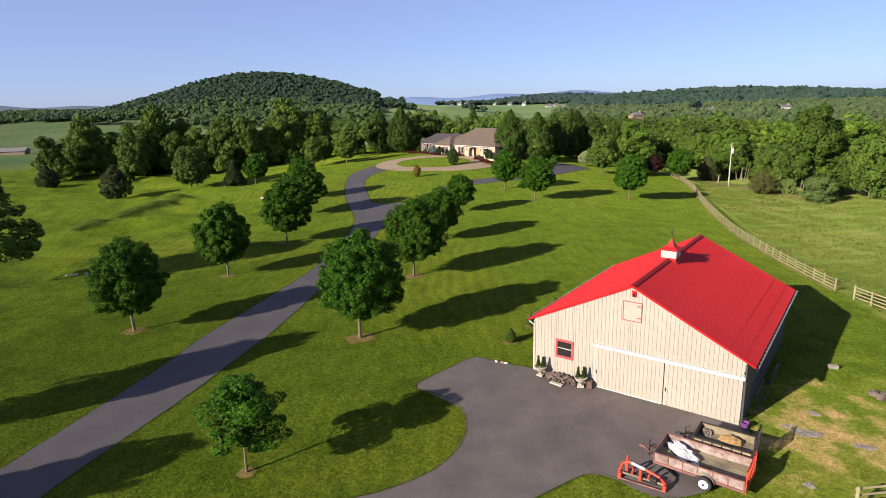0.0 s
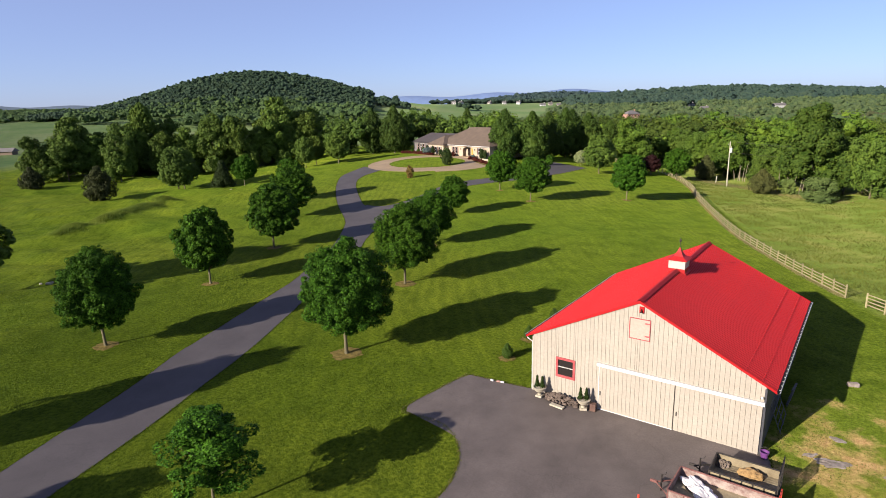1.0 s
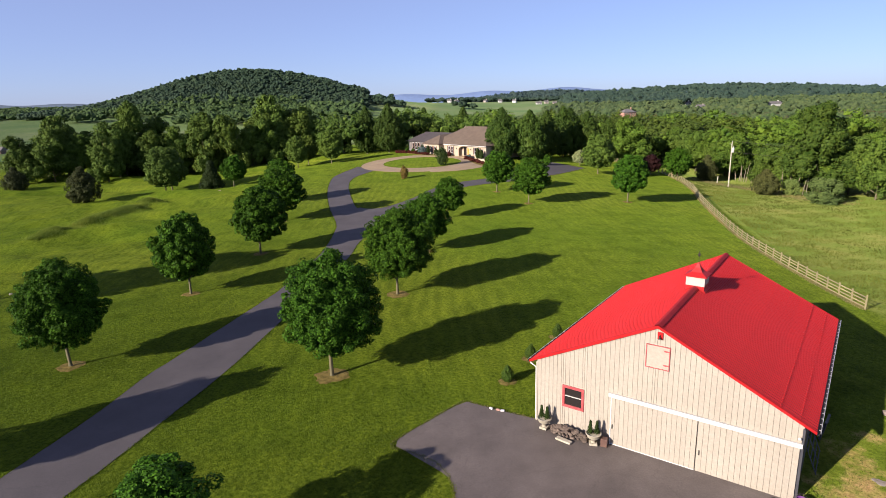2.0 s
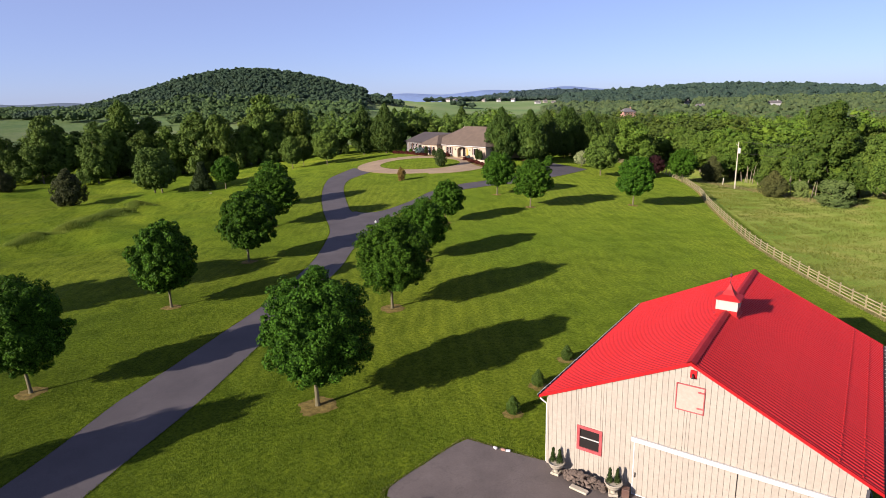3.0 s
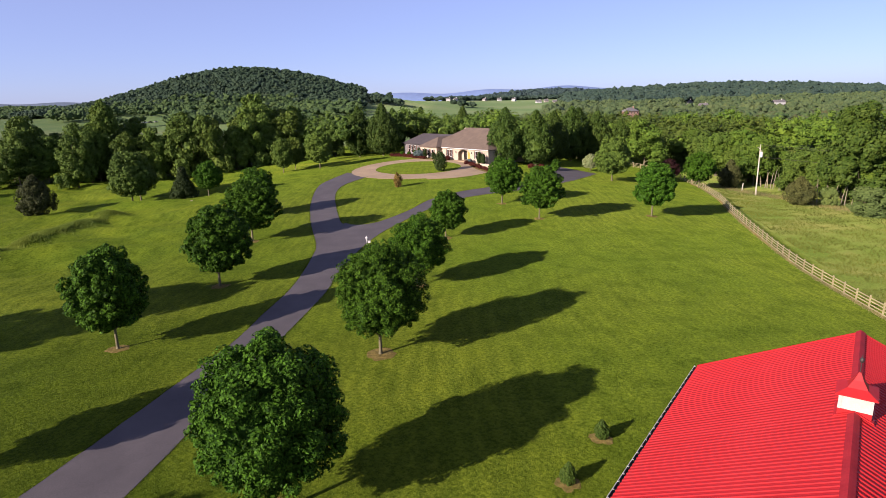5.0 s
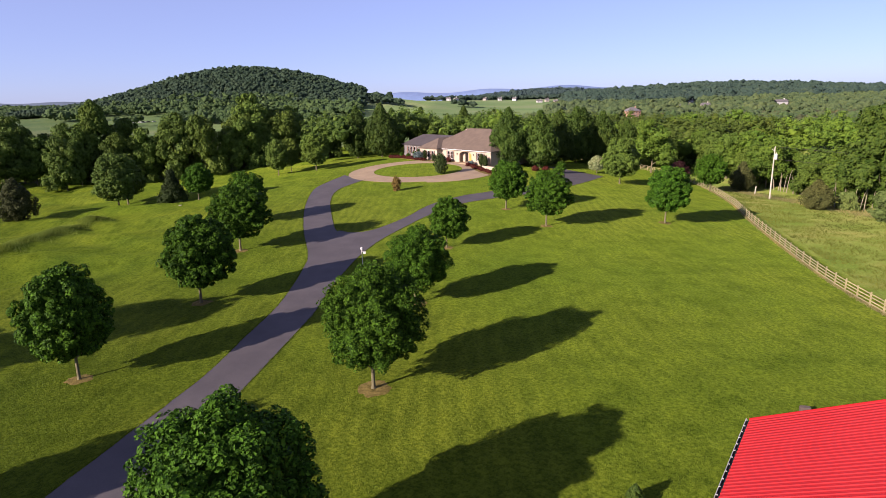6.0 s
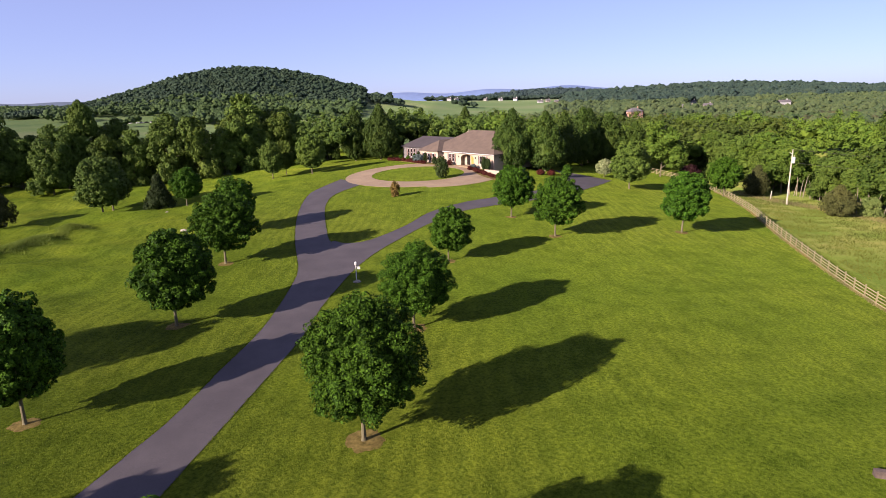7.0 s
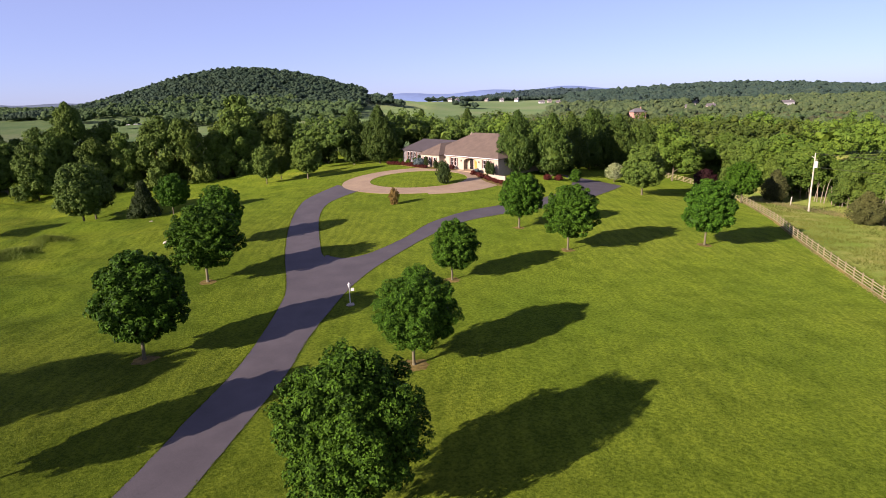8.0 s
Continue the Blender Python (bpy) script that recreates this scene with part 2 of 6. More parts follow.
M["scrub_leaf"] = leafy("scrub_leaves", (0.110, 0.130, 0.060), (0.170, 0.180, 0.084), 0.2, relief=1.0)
# both ridge greens are blued to carry the haze before them
M["ridge_leaf"] = leafy("hazed_ridge_leaves", (0.058, 0.104, 0.082), (0.084, 0.132, 0.098), 0.2, relief=1.2)
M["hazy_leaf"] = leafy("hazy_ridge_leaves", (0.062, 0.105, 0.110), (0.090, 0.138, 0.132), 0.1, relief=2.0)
M["juniper_leaf"] = leafy("juniper_needles", (0.038, 0.056, 0.014), (0.105, 0.125, 0.034), 0.08)
M["red_leaf"] = leafy("red_leaves", (0.10, 0.020, 0.016), (0.20, 0.055, 0.035), 0.15)
M["purple_leaf"] = leafy("plum_leaves", (0.028, 0.009, 0.010), (0.058, 0.020, 0.019), 0.15)
M["white_leaf"] = leafy("blossom", (0.14, 0.24, 0.06), (0.66, 0.72, 0.42), 0.2)
M["blue_leaf"] = leafy("blue_spruce_needles", (0.12, 0.18, 0.18), (0.26, 0.33, 0.34), 0.1)
M["yellow_leaf"] = leafy("turning_leaves", (0.17, 0.125, 0.025), (0.38, 0.25, 0.07), 0.2)
M["tall_grass"] = leafy("tall_grass", (0.200, 0.262, 0.034), (0.305, 0.342, 0.062), 0.45)
M["bank_grass"] = leafy("bank_grass", (0.24, 0.34, 0.04), (0.36, 0.46, 0.07), 0.4)
M["cedar_leaf"] = leafy("cedar_needles", (0.080, 0.092, 0.024), (0.185, 0.195, 0.055), 0.08)
M["pale_leaf"] = leafy("grey_green_leaves", (0.14, 0.21, 0.05), (0.28, 0.37, 0.10), 0.15)
M["blade"] = leafy("lawn_blades", (0.10, 0.165, 0.009), (0.21, 0.27, 0.018), 0.3)
M["dry_grass"] = leafy("dry_grass", (0.32, 0.285, 0.105), (0.52, 0.47, 0.20), 0.3)
M["bark"] = surface("bark", (0.13, 0.115, 0.062), (0.27, 0.24, 0.142), 4, 25, 0.9, 0, 0.8, 0.03, 0.12, 0.1)
M["stem_bark"] = surface("pale_bark", (0.24, 0.20, 0.13), (0.38, 0.33, 0.22), 4, 25, 0.9, 0, 0.6, 0.02)
M["siding"] = surface("cream_siding", (0.440, 0.390, 0.316), (0.472, 0.420, 0.342), 0.5, 9, 0.5, 0, 0.05, 0.004, 0.05)
M["white"] = surface("white_paint", (0.66, 0.65, 0.62), (0.74, 0.73, 0.70), 2, 25, 0.5, 0, 0.05)
M["cream_paint"] = surface("aged_cream_paint", (0.50, 0.46, 0.40), (0.58, 0.54, 0.47), 2, 25, 0.5, 0, 0.05)
M["faded_red"] = surface("faded_red_paint", (0.38, 0.046, 0.050), (0.52, 0.105, 0.105), 4, 30, 0.6, 0, 0.1)
M["dark_gap"] = surface("backing_timber", (0.17, 0.125, 0.085), (0.25, 0.19, 0.13), 3, 30, 0.9)
M["red_roof"] = surface("red_painted_metal", (0.46, 0.019, 0.019), (0.53, 0.025, 0.025), 0.5, 6, 0.52, 0, 0.04, 0.004, 0.05, 0.12)
M["red_trim"] = surface("red_trim_paint", (0.44, 0.010, 0.011), (0.52, 0.014, 0.015), 2, 20, 0.6, 0, 0.06, 0.01, 0.12, 0.12)
M["ridge"] = surface("weathered_ridge_metal", (0.32, 0.018, 0.024), (0.44, 0.032, 0.038), 1.5, 14, 0.75, 0, 0.1, 0.01, 0.12, 0.1)
M["gutter"] = surface("gutter_metal", (0.62, 0.60, 0.56), (0.74, 0.72, 0.68), 2, 20, 0.45, 0.3)
M["iron"] = surface("dark_steel", (0.035, 0.032, 0.03), (0.085, 0.07, 0.06), 5, 40, 0.6, 0.5)
M["rust_red"] = surface("worn_red_steel", (0.15, 0.055, 0.045), (0.34, 0.15, 0.12), 3, 24, 0.7, 0.1, 0.3, 0.008)
M["bright_red"] = surface("red_implement_paint", (0.62, 0.05, 0.02), (0.80, 0.09, 0.035), 3, 30, 0.5)
M["pale_panel"] = surface("faded_panel", (0.20, 0.115, 0.095), (0.50, 0.405, 0.345), 3.5, 22, 0.8, 0, 0.2)
M["deck"] = surface("dusty_deck_boards", (0.20, 0.155, 0.085), (0.40, 0.33, 0.20), 1.6, 20, 0.9, 0, 0.4, 0.01)
M["straw"] = surface("straw", (0.27, 0.16, 0.055), (0.45, 0.285, 0.105), 5, 40, 0.9, 0, 0.8, 0.02)
M["tarp"] = surface("white_tarpaulin", (0.70, 0.66, 0.66), (0.86, 0.83, 0.82), 3, 20, 0.6)
M["rubber"] = surface("tyre_rubber", (0.02, 0.02, 0.02), (0.045, 0.042, 0.04), 6, 40, 0.85)
M["stone"] = surface("field_stone", (0.11, 0.085, 0.06), (0.28, 0.22, 0.17), 2.5, 18, 0.9, 0, 0.7, 0.03, 0.35)
M["slab"] = surface("grey_rock", (0.20, 0.16, 0.12), (0.42, 0.36, 0.31), 3.5, 16, 0.9, 0, 0.7, 0.03, 0.2)
M["dark_rock"] = surface("dark_boulder", (0.085, 0.06, 0.045), (0.22, 0.165, 0.125), 2.5, 16, 0.9, 0, 0.7, 0.03, 0.3)
M["urn"] = surface("cast_stone", (0.42, 0.37, 0.27), (0.58, 0.52, 0.40), 5, 35, 0.9, 0, 0.5, 0.01)
M["plastic"] = surface("purple_plastic", (0.15, 0.05, 0.20), (0.20, 0.07, 0.26), 4, 30, 0.4, 0, 0)
M["rail"] = surface("weathered_fence_wood", (0.30, 0.255, 0.125), (0.50, 0.43, 0.22), 2.5, 30, 0.85, 0, 0.5, 0.008, 0.3)
M["pole"] = surface("pole_timber", (0.50, 0.46, 0.34), (0.64, 0.59, 0.45), 2, 25, 0.85, 0, 0.4)
M["shingle"] = surface("brown_shingles", (0.115, 0.082, 0.056), (0.180, 0.130, 0.090), 0.8, 9, 0.9, 0, 0.6, 0.03)
M["brick"] = surface("cream_brick", (0.49, 0.385, 0.27), (0.61, 0.495, 0.36), 1.2, 10, 0.8, 0, 0.3, 0.01)
M["shutter"] = surface("brown_shutter", (0.12, 0.06, 0.045), (0.18, 0.10, 0.07), 3, 25, 0.6)
M["door_wood"] = surface("oiled_oak_door", (0.60, 0.25, 0.03), (0.76, 0.37, 0.06), 3, 25, 0.45)
M["red_brick"] = surface("red_brick", (0.42, 0.23, 0.17), (0.54, 0.32, 0.25), 1.0, 8, 0.85)
M["grey_roof"] = surface("grey_shingles", (0.14, 0.13, 0.13), (0.22, 0.20, 0.19), 1.0, 8, 0.9)
# roof and wall of the low wing: tree shade is put into both colours
M["wing_roof"] = surface("shaded_shingles", (0.042, 0.034, 0.036), (0.068, 0.056, 0.058), 1.0, 9, 0.9, 0, 0.5, 0.02)
M["wing_wall"] = surface("shaded_brick", (0.17, 0.155, 0.15), (0.25, 0.23, 0.22), 1.2, 10, 0.85, 0, 0.3, 0.01)
# mountain blue is air haze, painted on the ridge itself
M["haze_blue"] = surface("hazed_blue_ridge", (0.19, 0.29, 0.52), (0.22, 0.32, 0.56), 0.004, 0.03, 1.0, 0, 0)
# near black for the barn's east side: its deep shade is in the colour
M["shaded_side"] = surface("shaded_side_wall", (0.045, 0.045, 0.055), (0.065, 0.065, 0.075), 1.5, 20, 0.6)
# grey of gate and pallet, darkened to stand for the barn's shade
M["shade_metal"] = surface("shade_dulled_grey", (0.09, 0.09, 0.095), (0.15, 0.145, 0.14), 3, 25, 0.7)
# horizon ridge, blued for haze in its base colour
M["haze_green"] = surface("hazed_green_ridge", (0.10, 0.15, 0.21), (0.13, 0.18, 0.25), 0.004, 0.03, 1.0, 0, 0)


def glass_material():
    m, nt, bsdf = material("window_glass")
    bsdf.inputs["Base Color"].default_value = (0.016, 0.013, 0.012, 1)
    bsdf.inputs["Roughness"].default_value = 0.08
    bsdf.inputs["Specular IOR Level"].default_value = 0.35
    n = noise_of(nt, 2.0, 2.0)
    bump_of(nt, bsdf, n, 0.03, 0.01)
    return m


M["glass"] = glass_material()

# ---- mesh helpers ----


def part(name, shape, mat, parent=None, label=""):
    """Links a bmesh or a mesh as one object under a thing or a part."""
    if isinstance(shape, bmesh.types.BMesh):
        me = bpy.data.meshes.new(name)
        bmesh.ops.recalc_face_normals(shape, faces=shape.faces)
        shape.to_mesh(me)
        shape.free()
    else:
        me = shape
    if mat is not None and not me.materials:
        me.materials.append(M[mat])
    ob = new(name, me)
    if parent is not None:
        ob.parent = parent
    if label:
        tagged(ob, label)
    return ob


def thing(name, m, label, category, group="", kind=""):
    ob = new(name)
    ob.empty_display_size = 0.2
    ob.matrix_basis = m
    return tagged(ob, label, category, group, kind)


def box(bm, x0, y0, z0, x1, y1, z1, bevel=0.0, m=None):
    """A box between two corners, with its edges broken where bevel is given."""
    got = bmesh.ops.create_cube(bm, size=1.0)
    vs = got["verts"]
    for v in vs:
        v.co = Vector((x0 + (v.co.x + 0.5) * (x1 - x0), y0 + (v.co.y + 0.5) * (y1 - y0), z0 + (v.co.z + 0.5) * (z1 - z0)))
        if m is not None:
            v.co = m @ v.co
    if bevel:
        es = {e for v in vs for e in v.link_edges}
        bmesh.ops.bevel(bm, geom=list(es), offset=bevel, segments=1, affect="EDGES")


def boxed(*a, bevel=0.0, m=None):
    bm = bmesh.new()
    box(bm, *a, bevel=bevel, m=m)
    return bm


def tube(bm, pts, radii, sides=8):
    """A tapered tube along points."""
    rings = []
    pts = [Vector(p) for p in pts]
    for i, (p, r) in enumerate(zip(pts, radii)):
        d = (pts[min(i + 1, len(pts) - 1)] - pts[max(i - 1, 0)]).normalized()
        a = d.orthogonal().normalized() if abs(d.z) < 0.95 else Vector((1, 0, 0))
        a = (a - d * a.dot(d)).normalized()
        b = d.cross(a)
        rings.append([bm.verts.new(p + (a * math.cos(k * math.tau / sides) + b * math.sin(k * math.tau / sides)) * r) for k in range(sides)])
    for p, q in zip(rings, rings[1:]):
        for k in range(sides):
            bm.faces.new((p[k], p[(k + 1) % sides], q[(k + 1) % sides], q[k]))
    bm.faces.new(rings[0][::-1])
    bm.faces.new(rings[-1])


def tubed(pts, radii, sides=8):
    bm = bmesh.new()
    tube(bm, pts, radii if isinstance(radii, (list, tuple)) else [radii] * len(pts), sides)
    return bm


def lathe(bm, profile, sides=16, m=None):
    """A turned body: profile of (radius, z) from the bottom up."""
    rings = []
    for r, z in profile:
        ring = [Vector((r * math.cos(k * math.tau / sides), r * math.sin(k * math.tau / sides), z)) for k in range(sides)]
        rings.append([bm.verts.new(m @ v if m is not None else v) for v in ring])
    for p, q in zip(rings, rings[1:]):
        for k in range(sides):
            bm.faces.new((p[k], p[(k + 1) % sides], q[(k + 1) % sides], q[k]))
    bm.faces.new(rings[0][::-1])
    bm.faces.new(rings[-1])


def turned(profile, sides=16, m=None):
    bm = bmesh.new()
    lathe(bm, profile, sides, m)
    return bm


def slab_of(outline, thick):
    """A solid from an outline of points in 3D, thickened by the vector thick."""
    bm = bmesh.new()
    f = bm.faces.new([bm.verts.new(p) for p in outline])
    got = bmesh.ops.extrude_face_region(bm, geom=[f])
    for v in got["geom"]:
        if isinstance(v, bmesh.types.BMVert):
            v.co += Vector(thick)
    return bm


def array_mesh(name, verts, faces, smooth=False):
    """A mesh from arrays of places and of faces that all have the same number of corners."""
    me = bpy.data.meshes.new(name)
    n, k = faces.shape
    me.vertices.add(len(verts))
    me.vertices.foreach_set("co", np.asarray(verts, np.float32).ravel())
    me.loops.add(n * k)
    me.loops.foreach_set("vertex_index", faces.astype(np.int32).ravel())
    me.polygons.add(n)
    me.polygons.foreach_set("loop_start", np.arange(0, n * k, k, dtype=np.int32))
    me.polygons.foreach_set("loop_total", np.full(n, k, np.int32))
    me.polygons.foreach_set("use_smooth", np.full(n, smooth))
    me.update(calc_edges=True)
    return me


# ---- the lie of the land ----
AHEAD, RIGHT = np.array((-0.602, 0.799)), np.array((0.799, 0.602))
HILLS = [(-22, 3, -0.69), (-50, 18, -1.09), (-22, 30, 0.86), (-5, 25, 1.83), (8, -15, -0.99), (-25, -25, 0.11),
         (18, 15, 1.96), (0, 0, 0.49), (-40, 0, -0.37), (-80, 0, 0.56), (-130, 0, -1.11), (-30, 40, 0.64),
         (-70, 40, -0.12), (-110, 40, 1.58), (-150, 60, -1.74), (15, 40, -3.98), (0, 85, -1.36), (-40, 85, 1.51),
         (-85, 80, 0.75), (-95, 115, 3.03), (-125, 105, 0.41), (-60, 130, 0.22), (-10, 135, -3.86), (0, -40, 0.23),
         (-40, -40, 1.98), (-90, -40, -0.82), (40, 0, 0.73)]


def gauss(u, v, cu, cv, su, sv, power=1.0):
    return np.exp(-0.5 * (((u - cu) / su) ** 2 + ((v - cv) / sv) ** 2) ** power)


def smooth(a, lo, hi):
    s = np.clip((a - lo) / (hi - lo), 0, 1)
    return s * s * (3 - 2 * s)


def uv_of(x, y):
    return (x - 5) * RIGHT[0] + (y + 25) * RIGHT[1], (x - 5) * AHEAD[0] + (y + 25) * AHEAD[1]


def xy_of(u, v):
    return 5 + u * RIGHT[0] + v * AHEAD[0], -25 + u * RIGHT[1] + v * AHEAD[1]


def ripple(x, y, size):
    """Uneven swells with crests about so many metres apart, longest across the slope."""
    a, b = x * RIGHT[0] + y * RIGHT[1], x * AHEAD[0] + y * AHEAD[1]
    a, b = a * 0.45 / size, b / size
    w = 1.3 * np.sin(a * 5.1 + b * 1.7) + 0.8 * np.sin(a * 11.3 - b * 2.9 + 1.0)
    return (np.sin(b * 6.3 + w) + 0.7 * np.sin(b * 10.7 + a * 8.1 + 1.4 * w + 2.0) + 0.4 * np.sin(b * 19.0 - a * 23.0 + w)) / 2.1


BANK = [(-89, 6), (-91.5, 11), (-96, 19.5), (-100, 26.5), (-103.5, 32.5)]


def off_line(x, y, line):
    """The distance from a line through a few places."""
    best = np.full(np.shape(x), 1e9)
    for (ax, ay), (bx, by) in zip(line, line[1:]):
        t = np.clip(((x - ax) * (bx - ax) + (y - ay) * (by - ay)) / ((bx - ax) ** 2 + (by - ay) ** 2), 0, 1)
        best = np.minimum(best, np.hypot(x - ax - t * (bx - ax), y - ay - t * (by - ay)))
    return best


def relief(x, y):
    """Old hummocks in the grass west of the drive, a bank on it, and fainter ones in the meadow."""
    west = smooth(-0.82 * (x + 16) - 0.57 * (y + 38), 4, 26)
    meadow = smooth(0.913 * x + 0.408 * y - 21.4, 3, 12)
    bank = 0.75 * np.exp(-(off_line(x, y, BANK) / 1.9) ** 2) * (0.75 + 0.25 * np.sin(0.9 * y))
    return 0.50 * west * ripple(x, y, 12.0) + 0.55 * west * ripple(x + 31, y - 17, 27.0) + 0.03 * meadow * ripple(x - 7, y, 11.0) + bank


def height(x, y):
    """The height of the ground: gentle rises round the farm, a valley behind it, and the hills round that."""
    x, y = np.asarray(x, float), np.asarray(y, float)
    near = -1.5 + sum(h * np.exp(-((x - a) ** 2 + (y - b) ** 2) / 1800.0) for a, b, h in HILLS) + relief(x, y)
    u, v = uv_of(x, y)
    far = -6.0 - 4.0 * smooth(u, 0, 300) + 5.0 * smooth(v, 450, 800) * smooth(-u, -60, 100)
    far = far + 59.5 * gauss(u, v, -297, 1000, 138, 105, 1.1) + 4 * gauss(u, v, -90, 1080, 110, 120)
    far = far + 30 * gauss(u, v, 640, 1400, 240, 220) + 6 * gauss(u, v, 1100, 1400, 200, 200)
    far = far + 34 * gauss(u, v, 430, 2200, 190, 200) + 16 * gauss(u, v, -800, 1150, 330, 110)
    far = far + 15 * gauss(u, v, 40, 1350, 220, 220) + 3 * gauss(u, v, -420, 720, 260, 170)
    w = smooth(np.hypot(x + 50, y - 40), 150, 260)
    rise = 1.5 * smooth(v, 182, 240) * smooth(-u, 10, 90)       # the fields behind the western wood stand a little higher
    return near * (1 - w) + far * w + rise


def axis_steps(lo, hi, step, far):
    inner = np.arange(lo, hi + step / 2, step)
    out, d = [], step
    at = 0.0
    while at < far:
        d *= 1.12
        at += d
        out.append(at)
    out = np.array(out)
    return np.concatenate([lo - out[::-1], inner, inner[-1] + out])


def sheet(xs, ys):
    gx, gy = np.meshgrid(xs, ys, indexing="ij")
    verts = np.stack([gx, gy, height(gx, gy)], -1).reshape(-1, 3)
    n, k = len(xs), len(ys)
    i = (np.arange(n - 1)[:, None] * k + np.arange(k - 1)).ravel()
    return array_mesh("ground", verts, np.stack([i, i + k, i + k + 1, i + 1], 1), True)


ground = part("ground", sheet(axis_steps(-200, 60, 1.6, 4300), axis_steps(-60, 190, 1.6, 4300)), "grass")
tagged(ground, "mown green lawn, rough meadow and farmland", "ground", kind="structure")


def curve_through(points, step=0.8):
    """Even points on a smooth line through a few places."""
    p = np.array([points[0], *points, points[-1]], float)
    out = []
    for a, b, c, d in zip(p, p[1:], p[2:], p[3:]):
        n = max(2, int(np.hypot(*(c - b)) / 0.4))
        t = np.linspace(0, 1, n, endpoint=False)[:, None]
        out.append(0.5 * (2 * b + (c - a) * t + (2 * a - 5 * b + 4 * c - d) * t**2 + (3 * b - a - 3 * c + d) * t**3))
    line = np.concatenate([*out, p[-1:]])
    far = np.r_[0, np.cumsum(np.hypot(*np.diff(line, axis=0).T))]
    at = np.linspace(0, far[-1], max(2, int(far[-1] / step) + 1))
    return np.stack([np.interp(at, far, line[:, 0]), np.interp(at, far, line[:, 1])], 1)


def even(line, n):
    far = np.r_[0, np.cumsum(np.hypot(*np.diff(line, axis=0).T))]
    at = np.linspace(0, far[-1], n)
    return np.stack([np.interp(at, far, line[:, 0]), np.interp(at, far, line[:, 1])], 1)


def paving(name, left, right, lift, mat, label, category, across=8, ragged=0.02):
    """A paved strip between two edges, laid on the ground, with a real edge of its own."""
    a, b = curve_through(left), curve_through(right)
    n = max(len(a), len(b))
    a, b = even(a, n), even(b, n)
    rng = np.random.default_rng(len(name))
    a, b = a + rng.normal(0, ragged, a.shape), b + rng.normal(0, ragged, b.shape)
    t = np.linspace(0, 1, across + 1)[:, None, None]
    g = a * (1 - t) + b * t
    z = height(g[..., 0], g[..., 1]) + lift
    top = np.concatenate([g, z[..., None]], -1)
    low = top[[0, -1]] - (0, 0, 0.06)
    verts = np.concatenate([low[:1], top, low[1:]])
    k = n
    i = (np.arange(len(verts) - 1)[:, None] * k + np.arange(k - 1)).ravel()
    ob = part(name, array_mesh(name, verts.reshape(-1, 3), np.stack([i, i + k, i + k + 1, i + 1], 1)), mat)
    return tagged(ob, label, category, kind="structure")


DRIVE_L = [(-3.5, -64.5), (-16, -38), (-22.5, -24.2), (-25.7, -17.4), (-28.2, -12.4), (-30.3, -9.0), (-32.0, -5.4), (-33.8, -1.5), (-36.2, 3.6), (-38.6, 8.8), (-40.3, 11.7),
           (-42.7, 15.6), (-45.0, 19.6), (-48.2, 24.2), (-53.6, 31.0), (-57.3, 34.8), (-68, 43.6), (-78.6, 53.4), (-88.2, 64), (-92, 71), (-95, 79)]
DRIVE_R = [(0.0, -64.0), (-12.5, -37), (-18.6, -23.5), (-21.7, -15.6), (-23.8, -11.0), (-26.3, -5.6), (-28.9, -0.9), (-31.6, 3.8), (-34.3, 8.6), (-37.3, 14.0), (-39.6, 18.2),
           (-42.0, 22.3), (-44.6, 26.0), (-48, 31.3), (-53.5, 37.3), (-59.2, 42.8), (-62.9, 44.9), (-70.7, 51.7), (-78.7, 59.4), (-83.8, 66.6), (-86, 76)]
paving("driveway", DRIVE_L, DRIVE_R,
       0.022, "drive_asphalt", "worn dark asphalt driveway curving up the lawn", "driveway")
BRANCH_L = [(-51.5, 33), (-57.5, 40), (-62.0, 44.6), (-60.6, 44.3), (-58.8, 44.8), (-57.6, 47.5), (-58.2, 55.0), (-59.9, 62.4), (-59.4, 70.6), (-57.3, 76.6), (-54.5, 86), (-55, 96), (-58, 106), (-64, 114)]
BRANCH_R = [(-47.0, 30), (-50.6, 36.7), (-53.0, 42.9), (-54.6, 50), (-55.8, 57.3), (-56.0, 65.2), (-54.1, 71), (-50.4, 80), (-48.8, 92), (-49.0, 102), (-50, 112)]
paving("driveway_branch", BRANCH_L, BRANCH_R,
       0.027, "drive_asphalt", "dark asphalt side drive leading round the house", "driveway")
PAD_L = [(-19.0, -24.5), (-10, -19), (-6.47, -15.44), (-5.0, -12.2), (-5.2, -9.4), (-6.5, -7.2), (-8.6, -6.0), (-10.9, -6.2), (-11.2, -5.6), (-11.02, -3.8), (-10.83, -2.4), (-10.66, -1.2), (-10.54, -0.42), (-9.9, -0.36), (-8.8, -0.28), (-7.0, -0.12), (-5, 0.3)]
PAD_R = [(-14.8, -33.6), (-5.2, -20.3), (-1.2, -14), (0.1, -10.8), (1.2, -8.3), (2.6, -8.0), (4.0, -8.3), (5.6, -7.2), (6.6, -5), (6.9, -2.5), (6.6, -0.6), (6.2, 0.3)]
paving("parking_pad", PAD_L, PAD_R,
       0.032, "asphalt", "cracked grey asphalt apron in front of the barn", "parking area", 14)


